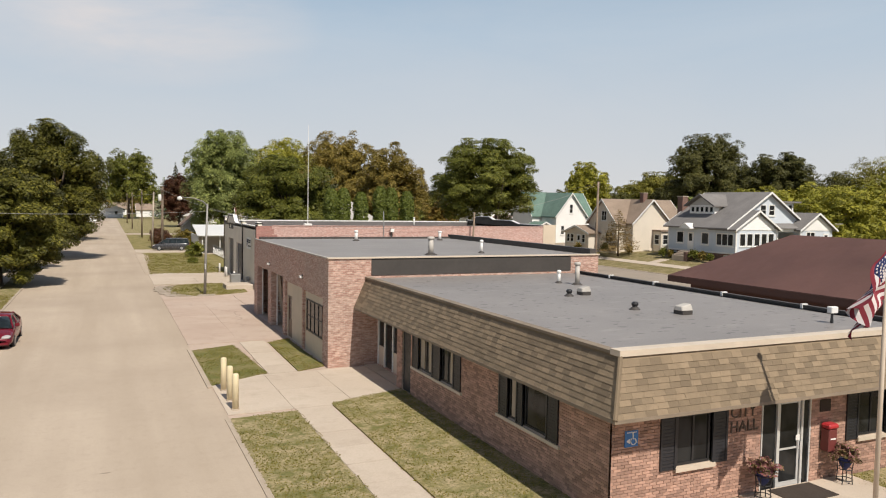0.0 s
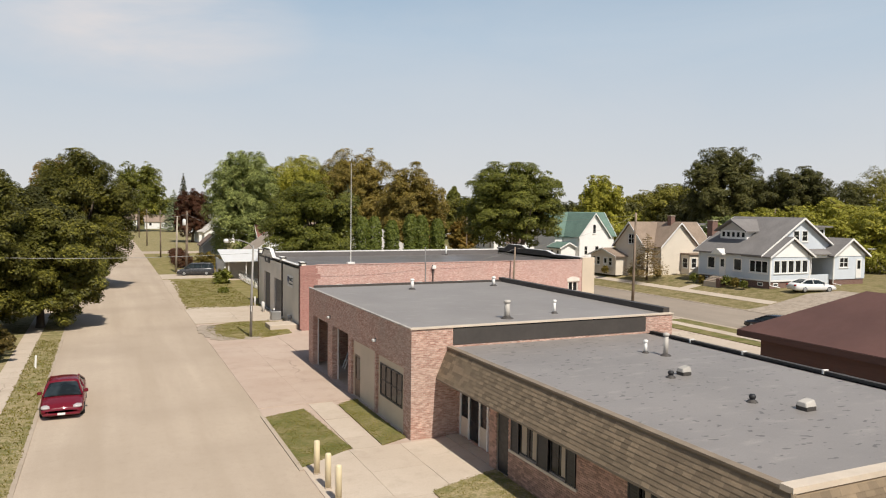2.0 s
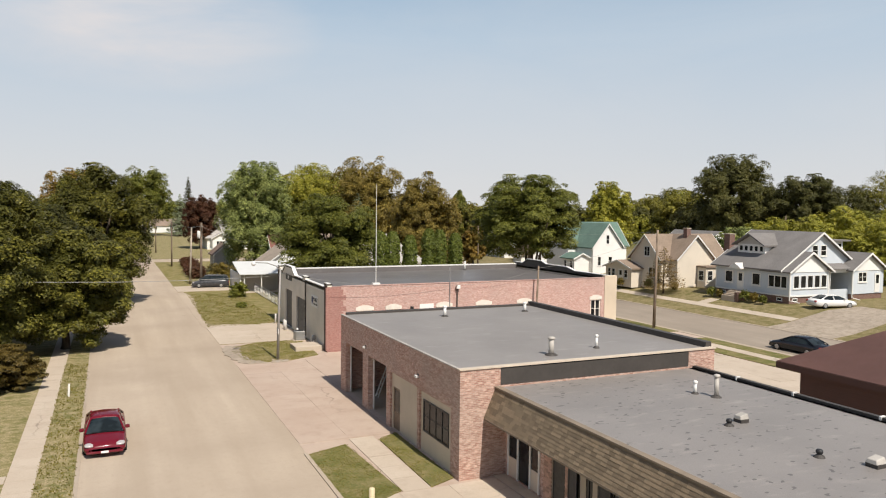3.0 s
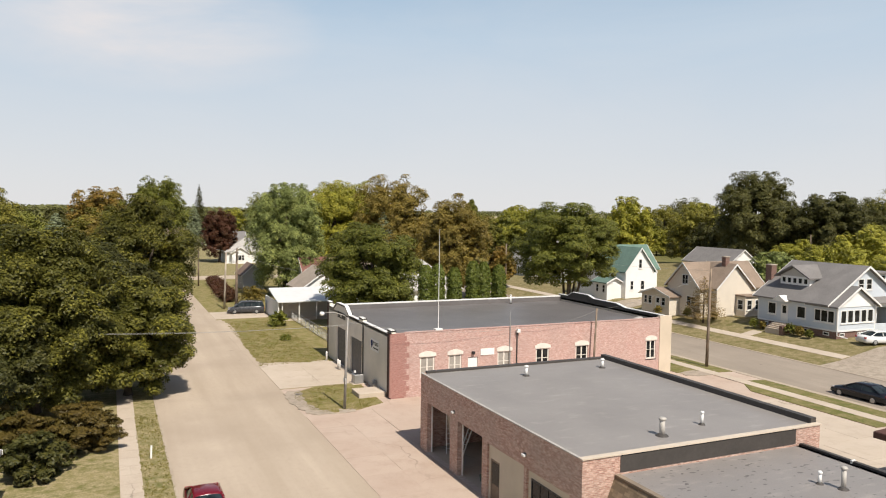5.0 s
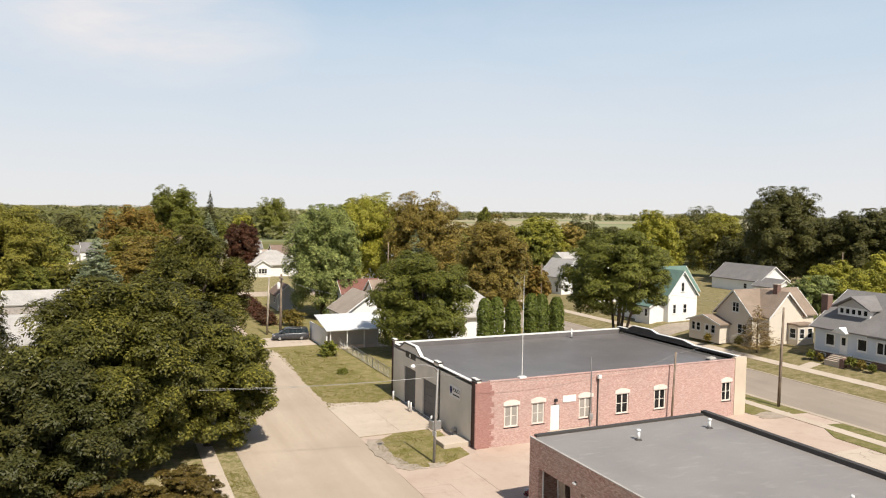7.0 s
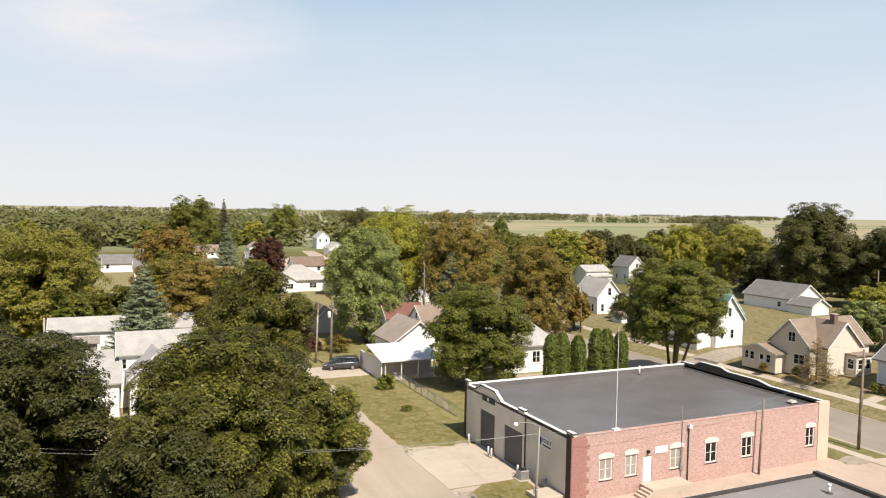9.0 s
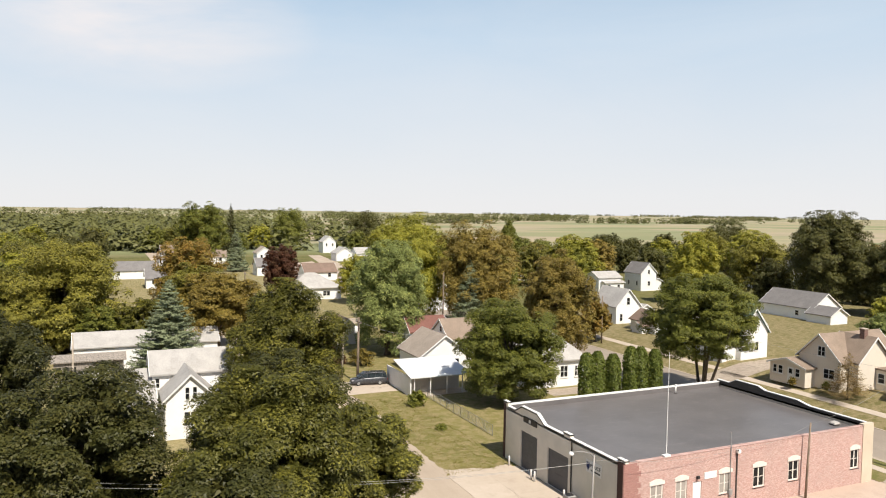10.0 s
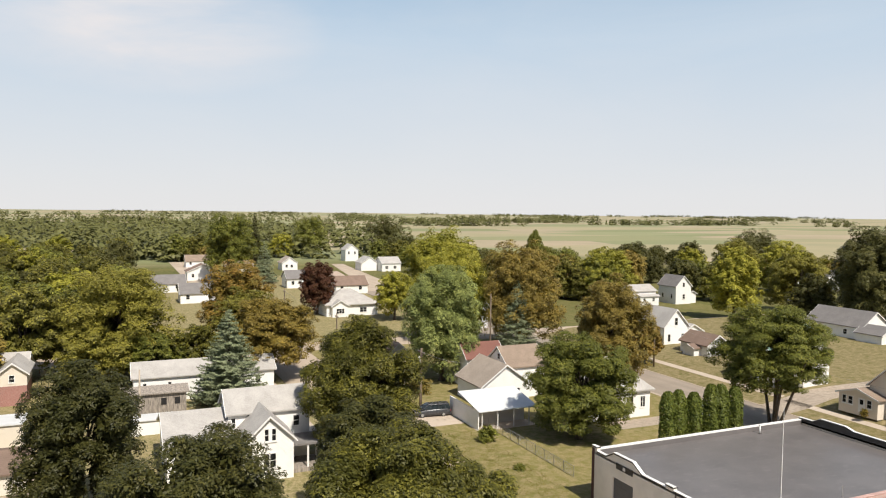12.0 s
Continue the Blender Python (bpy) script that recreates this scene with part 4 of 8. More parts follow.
# same trim as the front, its west-side shade put into the brown colour
part("roof_edge", boxes((TX - 0.06, TX + 0.2, TY + 0.3, OY1 - 0.03, 3.9, 3.97)), "eave_brown", office, "metal roof edge, coloured brown for its shade")
part("roof_edge", boxes((TX - 0.06, OX1 + 0.1, TY - 0.06, TY + 0.3, 3.88, 4.02)), "cream", office, "pale metal roof edge")
part("gutter", boxes((OX1 - 0.02, OX1 + 0.2, TY + 0.3, OY1 - 0.03, 3.86, 4.02)), "flashing", office, "dark roof edge trim")
for y in (17.0, 20.6, 24.5, 27.6):
    part("gutter_strap", boxes((OX1 - 0.05, OX1 + 0.22, y, y + 0.09, 3.88, 4.06)), "white", office)

# ---------------- police and fire building ----------------
stn = thing("station_building", (0, 0, 0), "old flat-roofed brick station with painted front and stepped parapet", "building")
SX0, SX1, SY0, SY1, SP = 9.95, 38.4, 60.0, 78.8, 5.25
front_doors = [(72.55, 75.5, 0.0, 3.6), (67.55, 70.8, 0.0, 3.35)]
part("wall", pierced(bmesh.new(), "y", SX0, 0.35, SY0 + 0.35, SY1, -0.1, 5.05, front_doors), "cream_wall", stn, "cream painted front wall")
s_wins = [(12.45, 13.75), (15.0, 16.2), (19.6, 20.9), (23.4, 24.75), (27.55, 28.85), (35.45, 36.6)]
s_holes = [(a, b, 1.45, 3.3) for a, b in s_wins] + [(16.8, 17.7, 0.75, 2.9)]
part("wall", pierced(bmesh.new(), "x", SY0, 0.35, SX0 + 1.15, 37.0, -0.1, SP, s_holes), "brick_p", stn, "pink painted brick wall")
part("corner_brick", boxes((SX0 - 0.02, SX0 + 1.15, SY0 - 0.02, SY0 + 0.35, -0.1, SP)), "brick_d", stn, "dark red corner bricks")
part("corner_strip", boxes((SX0 - 0.03, SX0 - 0.002, SY0 - 0.02, SY0 + 0.88, -0.1, 5.3)), "brick_b", stn, "dark brown brick corner strip")
part("corner_strip", boxes((SX0 - 0.03, SX0 - 0.002, SY1 - 0.4, SY1 + 0.01, -0.1, 5.45)), "brick_b", stn)
for i in range(11):
    z = 0.1 + i * 0.45
    part("quoin", boxes((SX0 + 1.15, SX0 + (1.55 if i % 2 else 1.32), SY0 - 0.02, SY0 + 0.1, z, z + 0.4)), "brick_d", stn)
part("corner_pier", boxes((37.0, SX1, SY0 - 0.06, SY0 + 0.35, -0.1, 5.45)), "tan_panel", stn, "tan painted corner pier")
part("wall", boxes((SX1 - 0.35, SX1, SY0 + 0.35, SY1, -0.1, 5.1)), "tan_panel", stn, "tan painted rear wall")
part("wall", boxes((SX0 + 0.35, SX1 - 0.35, SY1 - 0.35, SY1, -0.1, 5.2)), "brick_p", stn)
part("roof", boxes((SX0 + 0.35, SX1 - 0.35, SY0 + 0.35, SY1 - 0.35, 4.3, 4.72)), "membrane_d", stn, "dark grey membrane roof")


def parapet(axis, at, thick, rows, cap="white"):
    """A stepped parapet from rows of (u0, u1, z0, z1) with a coping that follows it."""
    a, b = sorted((at, at + thick))
    bm, cp, dk = bmesh.new(), bmesh.new(), bmesh.new()
    for u0, u1, za, zb in rows:
        pts = [(u0, 4.9), (u1, 4.9), (u1, zb), (u0, za)]
        top = [(u0, za + 0.04), (u1, zb + 0.04), (u1, zb + 0.095), (u0, za + 0.095)]
        low = [(u0, za - 0.08), (u1, zb - 0.08), (u1, zb + 0.04), (u0, za + 0.04)]
        for tgt, prof, p, q in ((bm, pts, a, b), (cp, top, a - 0.06, b - 0.06), (dk, low, a - 0.05, b + 0.05)):
            v = [((d, u, z) if axis == "y" else (u, d, z)) for d in (p, q) for u, z in prof]
            hull(tgt, v, ((0, 1, 2, 3), (7, 6, 5, 4), (0, 4, 5, 1), (1, 5, 6, 2), (2, 6, 7, 3), (3, 7, 4, 0)))
    for m in (bm, cp, dk):
        bmesh.ops.recalc_face_normals(m, faces=m.faces)
    part("drip_edge", dk, "flashing", stn, "dark flashing under the coping")
    return bm, cp


FRONT = [(60.0, 60.9, 5.45, 5.45), (60.9, 67.3, 5.12, 5.12), (67.3, 68.3, 5.4, 5.4), (68.3, 71.3, 5.12, 5.12), (71.3, 72.6, 5.12, 5.85), (72.6, 75.4, 5.85, 5.85), (75.4, 76.6, 5.85, 5.2), (76.6, 78.0, 5.2, 5.2), (78.0, 78.8, 5.6, 5.6)]
a, b = parapet("y", SX0, 0.35, FRONT)
part("parapet", a, "cream_wall", stn)
part("coping", b, "white", stn, "white stepped coping with dark edge")
BACK = [(60.0, 66.5, 5.3, 5.3), (66.5, 68.0, 5.3, 5.6), (68.0, 72.0, 5.6, 5.6), (72.0, 73.0, 5.6, 5.9), (73.0, 76.0, 5.9, 5.9), (76.0, 77.0, 5.9, 5.4), (77.0, 78.8, 5.4, 5.4)]
a, b = parapet("y", SX1 - 0.35, 0.35, BACK)
part("parapet", a, "flashing", stn, "dark lined rear parapet")
part("coping", b, "white", stn)
part("parapet_lining", boxes((SX0 + 0.36, SX1 - 0.36, SY1 - 0.38, SY1 - 0.352, 4.7, 5.2)), "membrane_d", stn)
part("coping", boxes((SX0 + 0.35, SX1 - 0.35, SY1 - 0.38, SY1 + 0.05, 5.2, 5.3)), "white", stn)
part("coping", boxes((SX0 + 1.2, 37.0, SY0 - 0.03, SY0 + 0.38, SP, SP + 0.05)), "brick_p", stn)
for y0, y1, z0, z1 in front_doors:
    dr = part("overhead_door", boxes(*[(SX0 + 0.14, SX0 + 0.2, y0, y1, z1 * i / 5, z1 * (i + 1) / 5 - 0.015) for i in range(5)]), "grey_door", stn, "dark grey sectional overhead door")
part("signboard", boxes((SX0 - 0.05, SX0, 72.6, 75.0, 4.55, 5.1)), "black", stn, "dark name panel")
for n_win, (a, b) in enumerate(s_wins):
    window(stn, "s", SY0 + 0.1, a, b, 1.45, 3.25, 2, "pale_stone", 1, True, depth=0.12, trim=0.12, pane_mat="blind" if n_win < 3 else "glass")
    arch = bmesh.new()
    n = 8
    ring = [(a - 0.12 + (b - a + 0.24) * i / n, 3.25 + 0.34 * math.sin(math.pi * (0.15 + 0.7 * i / n)) - 0.12) for i in range(n + 1)]
    hull(arch, [(u, y, z) for y in (SY0 - 0.05, SY0 + 0.02) for u, z in [(a - 0.12, 3.22)] + [(u, z + 0.2) for u, z in ring] + [(b + 0.12, 3.22)]],
         [tuple(range(n + 3)), tuple(range(2 * n + 5, n + 2, -1))] + [(i, i + n + 3, (i + 1) % (n + 3) + n + 3, (i + 1) % (n + 3)) for i in range(n + 3)])
    bmesh.ops.recalc_face_normals(arch, faces=arch.faces)
    part("arch", arch, "pale_stone", stn, "cream arched lintel")
part("door", boxes((16.8, 17.7, SY0 + 0.06, SY0 + 0.12, 0.75, 2.85)), "white", stn, "white painted door")
part("name_panel", boxes((17.95, 19.25, SY0 - 0.05, SY0, 3.0, 3.55)), "white", stn, "plain white panel")
stoop = thing("entrance_stoop", (0, 0, 0), "concrete stoop with three steps", "steps")
part("landing", boxes((16.5, 20.6, 58.4, 59.98, -0.05, 0.74), bevel=0.02), "conc", stoop)
for i in range(3):
    part("step", boxes((15.6 + 0.3 * i, 15.9 + 0.3 * i, 58.4, 59.6, -0.05, 0.185 * (i + 1))), "conc", stoop)


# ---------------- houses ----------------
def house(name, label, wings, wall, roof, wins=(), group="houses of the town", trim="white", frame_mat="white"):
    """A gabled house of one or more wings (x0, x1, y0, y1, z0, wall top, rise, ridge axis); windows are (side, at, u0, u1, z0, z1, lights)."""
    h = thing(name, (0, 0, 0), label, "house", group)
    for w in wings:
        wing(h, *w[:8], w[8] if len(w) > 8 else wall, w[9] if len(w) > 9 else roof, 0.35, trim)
    for w in wins:
        window(h, w[0], w[1], *w[2:6], w[6] if len(w) > 6 else 1, frame_mat)
    return h


def chimney(parent, x, y, z0, z1, s=0.35):
    c = part("chimney", boxes((x - s, x + s, y - s, y + s, z0, z1)), "brick_ch", parent, "red brick chimney")
    part("chimney_cap", boxes((x - s - 0.06, x + s + 0.06, y - s - 0.06, y + s + 0.06, z1, z1 + 0.1)), "conc", c)


def door(parent, side, at, u0, u1, z0, z1, material="white"):
    s = {"w": -1, "s": -1, "e": 1, "n": 1}[side]
    p, q = sorted((at, at + s * 0.06))
    d = part("door", boxes((p, q, u0, u1, z0, z1) if side in "we" else (u0, u1, p, q, z0, z1)), material, parent)
    p, q = sorted((at + s * 0.05, at + s * 0.075))
    m = (u0 + u1) / 2
    part("pane", boxes((p, q, m - 0.25, m + 0.25, z0 + 1.1, z1 - 0.2) if side in "we" else (m - 0.25, m + 0.25, p, q, z0 + 1.1, z1 - 0.2)), "glass", d)


G = 1.45  # lot level of the eastern houses
# pale blue bungalow: long front to the street, dormer, tall south gable, sunroom and small gabled wing
blue = thing("blue_house", (0, 0, 0), "pale blue sided bungalow with grey shingle roof and white trim", "house", "houses of the town")
part("foundation", boxes((64.08, 70.2, 62.1, 73.0, G - 0.6, G + 0.7), (70.2, 76.5, 65.6, 73.0, G - 0.6, G + 0.7), (73.9, 79.2, 61.7, 65.6, G - 0.6, G + 0.7)), "brick_ch", blue, "brick foundation with small windows")
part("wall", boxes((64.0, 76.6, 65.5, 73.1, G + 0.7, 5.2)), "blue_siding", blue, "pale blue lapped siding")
wing(blue, 64.0, 76.6, 63.3, 73.1, 5.205, 5.25, 4.0, "y", "blue_siding", "roof_grey", 0.5)
wing(blue, 64.0, 70.3, 62.0, 65.49, G + 0.7, 5.1, 1.95, "y", "blue_siding", "roof_grey", 0.45)
wing(blue, 73.8, 79.3, 61.6, 65.49, G + 0.7, 5.1, 1.75, "y", "blue_siding", "roof_grey", 0.45)
part("gable_siding", gable_box(bmesh.new(), 64.3, 70.0, 61.94, 62.0, 4.9, 5.1, 1.7, "y"), "white_siding", blue)
part("gable_siding", gable_box(bmesh.new(), 74.1, 79.0, 61.54, 61.6, 4.9, 5.1, 1.5, "y"), "white_siding", blue)
part("porch_beam", boxes((70.3, 73.8, 62.1, 62.3, 4.7, 5.05)), "white", blue)
part("porch_rail_wall", boxes((70.3, 73.8, 62.1, 62.25, G, 2.75)), "blue_siding", blue)
part("porch_post", boxes((70.6, 70.75, 62.1, 62.25, 2.75, 4.7)), "white", blue)
hull_roof = bmesh.new()
hull(hull_roof, [(69.9, 61.8, 5.08), (74.2, 61.8, 5.08), (74.2, 63.4, 5.6), (69.9, 63.4, 5.6), (69.9, 61.8, 5.2), (74.2, 61.8, 5.2), (74.2, 63.4, 5.75), (69.9, 63.4, 5.75)],
     ((3, 2, 1, 0), (4, 5, 6, 7), (0, 1, 5, 4), (1, 2, 6, 5), (2, 3, 7, 6), (3, 0, 4, 7)))
part("porch_roof", hull_roof, "roof_grey", blue)
part("rear_dormer", boxes((74.0, 77.2, 65.6, 71.0, 6.3, 8.2)), "white_siding", blue)
part("rear_dormer_roof", boxes((73.4, 78.0, 65.1, 71.5, 8.2, 8.4)), "roof_grey", blue)
for u in (75.2, 76.2):
    window(blue, "s", 65.6, u, u + 0.8, 6.9, 8.0, 1, "white", 0, False)
dm = part("dormer", boxes((66.0, 70.0, 67.4, 71.6, 6.3, 7.75)), "white_siding", blue, "white dormer with five small windows")
part("dormer_roof", roof_slabs(bmesh.new(), 65.7, 70.3, 67.3, 71.7, 7.75, 1.2, "x", 0.35), "roof_grey", blue)
part("dormer_gable", gable_box(bmesh.new(), 66.0, 69.5, 67.4, 71.6, 7.74, 7.76, 1.1, "x"), "grey_siding", blue)
for i in range(5):
    window(blue, "w", 66.0, 67.62 + i * 0.78, 68.24 + i * 0.78, 6.85, 7.6, 1, "white", 0, False)
for u0, u1, n in ((70.3, 71.6, 1), (66.1, 67.4, 1), (62.3, 65.0, 3)):
    window(blue, "w", 64.0, u0, u1, G + 1.55, G + 3.05, n, "white", 0, True, "window", 0.09, 0.13)
for i in range(5):
    window(blue, "s", 62.0, 64.55 + i * 1.12, 65.5 + i * 1.12, G + 1.6, G + 3.1, 1, "white", 0)
window(blue, "s", 63.3, 69.0, 70.0, 6.6, 7.9, 1), window(blue, "s", 63.3, 70.4, 71.4, 6.6, 7.9, 1)
window(blue, "s", 61.6, 74.8, 76.3, G + 2.1, G + 3.3, 2), window(blue, "s", 65.5, 70.8, 71.8, G + 1.6, G + 3.1, 1)
door(blue, "s", 61.6, 77.7, 78.6, G + 0.8, G + 3.1)
door(blue, "w", 64.0, 68.6, 69.6, G + 0.8, G + 3.0)
part("door_hood", gable_box(bmesh.new(), 62.9, 64.6, 68.2, 70.0, 4.85, 5.0, 0.55, "x"), "white", blue)
chimney(blue, 66.8, 73.8, 1.2, 8.8, 0.45)
for q in ((63.97, 64.15, 61.96, 62.12, G + 0.7, 5.0), (63.97, 64.15, 72.98, 73.13, G + 0.7, 5.0), (70.2, 70.34, 61.97, 62.12, G + 0.7, 5.0), (73.77, 73.95, 61.56, 61.7, G + 0.7, 5.0)):
    part("corner_board", boxes(q), "white", blue)
part("skirt_board", boxes((63.96, 64.0, 62.1, 73.0, G + 0.66, G + 0.84)), "white", blue)
part("skirt_board", boxes((64.1, 70.2, 61.96, 62.0, G + 0.66, G + 0.84)), "white", blue)
for u in (63.0, 65.6, 71.5):
    window(blue, "w", 64.08, u, u + 0.8, G + 0.1, G + 0.5, 1, "white", 0, False)
for u in (64.6, 67.6):
    window(blue, "s", 62.1, u, u + 0.8, G + 0.1, G + 0.5, 1, "white", 0, False)
part("downpipe", tube(bmesh.new(), [(63.9, 61.9, 4.8), (63.9, 61.9, G + 0.3), (64.5, 61.0, G + 0.08)], 0.06, 6), "white", blue)
part("downpipe", tube(bmesh.new(), [(73.7, 61.5, 4.8), (73.7, 61.5, G + 0.3), (74.2, 60.8, G + 0.08)], 0.06, 6), "white", blue)
dish = thing("satellite_dish", (0, 0, 0), "white satellite dish on the gable corner", "dish")
part("bowl", lathe(bmesh.new(), (79.9, 61.2, 5.6), [(0.5, 0.16), (0.4, 0.06), (0.2, 0.01), (0.05, 0.0)], 14), "white", dish)
part("arm", tube(bmesh.new(), [(79.4, 61.6, 5.0), (79.9, 61.3, 5.3), (79.9, 61.2, 5.62)], 0.03, 6), "white", dish)
fs = thing("front_steps", (0, 0, 0), "concrete front steps of the blue house with a low wall", "steps")
for i in range(4):
    part("step", boxes((62.0 + 0.32 * i, 62.32 + 0.32 * i, 68.1, 70.1, G - 0.6, G + 0.16 * (i + 1))), "conc", fs)
part("landing", boxes((63.28, 63.96, 68.1, 70.1, G - 0.6, G + 0.72)), "conc", fs)
part("cheek_wall", boxes((62.0, 63.6, 67.6, 68.08, G - 0.6, G + 0.6)), "brick_ch", fs)

# cream house: two gables and a low porch wing
cream = house("cream_house", "cream sided house with brown shingle roof and two gables",
              [(62.3, 74.0, 81.4, 87.8, G - 0.5, 5.2, 3.1, "x"), (63.9, 70.2, 80.0, 85.0, G - 0.5, 5.3, 3.0, "y"), (60.4, 62.8, 85.2, 91.0, G - 0.5, 3.6, 0.9, "x")],
              "cream_siding", "roof_tan",
              [("w", 62.3, 83.7, 84.9, 5.4, 6.8, 2), ("w", 62.3, 82.2, 83.9, 2.5, 3.9, 2), ("w", 60.4, 86.0, 86.8, 2.2, 3.4), ("w", 60.4, 88.8, 89.6, 2.2, 3.4), ("w", 60.4, 89.8, 90.5, 2.2, 3.4)])
chimney(cream, 66.9, 81.6, 6.5, 9.3)
part("bay", boxes((67.4, 70.4, 78.4, 80.0, G - 0.4, 4.1)), "cream_siding", cream)
part("bay_roof", boxes((67.2, 70.6, 78.2, 80.0, 4.1, 4.3)), "roof_tan", cream)
for u in (67.7, 69.2):
    window(cream, "s", 78.4, u, u + 0.95, 2.3, 3.7, 1)
window(cream, "w", 67.4, 78.7, 79.7, 2.3, 3.7, 1)
door(cream, "w", 60.4, 87.0, 88.0, G, 3.4)
# white house with green roof
green = house("green_roof_house", "white sided house with a green metal roof",
              [(65.3, 71.0, 101.0, 112.0, G - 0.5, 5.9, 3.5, "y"), (63.5, 75.5, 105.5, 112.0, G - 0.5, 5.9, 3.6, "x"), (62.4, 65.3, 102.0, 105.5, G - 0.5, 3.9, 0.7, "y")],
              "white_siding", "roof_green",
              [("s", 101.0, 67.8, 68.5, 6.2, 7.7), ("s", 101.0, 66.2, 66.9, 2.7, 4.2), ("s", 101.0, 68.3, 69.1, 2.7, 4.2), ("s", 105.5, 73.4, 74.2, 2.7, 4.2), ("w", 62.4, 102.5, 103.2, 2.2, 3.5), ("w", 62.4, 104.2, 104.9, 2.2, 3.5)])
# white house across the side street, with a wing
house("white_gable_house", "white sided one-and-a-half storey house, grey roof",
      [(69.5, 75.6, 137.8, 146.0, 0.2, 5.2, 3.3, "y"), (75.6, 80.5, 138.8, 146.0, 0.2, 3.6, 1.4, "y")], "white_siding", "roof_pale",
      [("s", 137.8, 72.1, 73.0, 5.3, 6.9), ("s", 137.8, 73.9, 74.7, 2.0, 3.6), ("s", 137.8, 70.4, 71.2, 2.0, 3.6), ("w", 69.5, 139.0, 139.8, 1.8, 3.5), ("w", 69.5, 142.0, 142.8, 1.8, 3.5), ("w", 69.5, 144.6, 145.4, 1.8, 3.5)])
house("small_white_house", "small white bungalow with a brown roof and porch",
      [(68.6, 73.8, 124.8, 132.0, 0.4, 3.6, 1.7, "y"), (66.9, 68.6, 126.5, 129.5, 0.4, 2.9, 0.5, "x")], "white_siding", "roof_brown",
      [("w", 68.6, 130.2, 131.1, 1.6, 2.9), ("s", 124.8, 69.6, 70.5, 1.7, 3.0), ("s", 124.8, 71.9, 72.8, 1.7, 3.0)])
house("far_white_house", "white gabled house with pale grey roof",
      [(126.6, 132.6, 199.0, 207.0, -0.1, 5.6, 3.0, "y"), (132.6, 135.6, 200.0, 204.0, -0.1, 2.9, 0.8, "y")], "white_siding", "roof_grey",
      [("s", 199.0, 129.2, 130.1, 5.2, 6.6), ("s", 199.0, 129.2, 130.3, 1.5, 3.0), ("w", 126.6, 200.5, 201.3, 1.5, 3.0), ("w", 126.6, 204.5, 205.3, 1.5, 3.0)])
house("porch_house", "low white house with a flat porch roof",
      [(112.0, 120.5, 201.0, 208.0, -0.1, 4.2, 1.6, "x"), (113.0, 120.0, 199.0, 201.0, -0.1, 2.8, 0.4, "x")], "white_siding", "roof_pale",
      [("s", 199.0, 114.0, 115.0, 1.2, 2.3), ("s", 199.0, 117.5, 118.5, 1.2, 2.3)])
house("long_white_house", "long white ranch house, grey-brown roof", [(158.0, 172.0, 229.0, 236.5, -0.1, 3.4, 2.0, "y")], "white_siding", "roof_brown",
      [("s", 229.0, 163, 164.2, 1.0, 2.3), ("s", 229.0, 168, 169.5, 1.0, 2.3, 2)])
house("grey_roof_house", "low white house with wide grey roof and attached garage",
      [(113.8, 122.5, 127.0, 141.0, 0.9, 4.2, 3.0, "y"), (112.4, 117.6, 121.5, 127.4, 0.9, 3.4, 1.5, "y")], "white_siding", "roof_grey",
      [("s", 127.0, 118.6, 119.6, 2.0, 3.2), ("w", 113.8, 130.5, 131.5, 2.2, 3.4)])
house("bungalow", "small white bungalow with a porch under dark trees", [(204.0, 212.0, 208.5, 219.0, -0.1, 4.6, 3.2, "y"), (205.0, 211.0, 206.0, 208.5, 2.8, 2.95, 1.0, "y")], "white_siding", "roof_grey",
      [("s", 208.5, 207.6, 208.5, 5.0, 6.2), ("s", 208.5, 205.6, 206.6, 1.0, 2.5)])
house("two_storey_house", "narrow two-storey white house near the fields", [(81.8, 89.0, 406.0, 415.0, -0.1, 6.0, 3.0, "y")], "white_siding", "roof_pale",
      [("s", 406.0, 83.2, 84.2, 3.6, 5.2), ("s", 406.0, 86.6, 87.6, 3.6, 5.2)])
house("porch_ranch", "white ranch house with a columned porch", [(71.0, 79.0, 344.0, 353.0, -0.1, 3.6, 2.6, "y"), (79.0, 88.0, 338.0, 348.0, -0.1, 3.6, 2.6, "x")], "white_siding", "roof_pale",
      [("s", 338.0, 80.5, 82.0, 1.0, 2.4), ("s", 338.0, 84.5, 86.0, 1.0, 2.4)])

# brown hip-roofed building beside the yard
brown = thing("brown_building", (0, 0, 0), "dark brown building under a broad rust brown hip roof", "building")
part("wall", boxes((28.1, 35.2, 0.0, 30.6, -0.1, 3.4)), "brown_siding", brown, "dark brown boarded wall")
part("roof", hip_roof(bmesh.new(), 27.3, 36.0, -2.0, 31.5, 3.35, 2.4, 0.0, 0.2), "roof_rust", brown, "dark rust-brown painted roof")
part("fascia", boxes((27.26, 27.3, -2.0, 31.5, 3.2, 3.52)), "brown_siding", brown)

# white house with carport on the north side of the lawn
cpt = house("carport_house", "white sided house with pale shingle roof",
            [(15.5, 23.3, 113.3, 121.5, -0.1, 3.1, 2.8, "y", "white_siding", "roof_fawn"), (21.6, 28.0, 116.5, 123.0, -0.1, 4.9, 2.4, "x")], "white_siding", "roof_tan",
            [("s", 113.3, 20.9, 21.8, 1.2, 2.5), ("w", 21.6, 119.2, 120.1, 5.4, 6.4)])
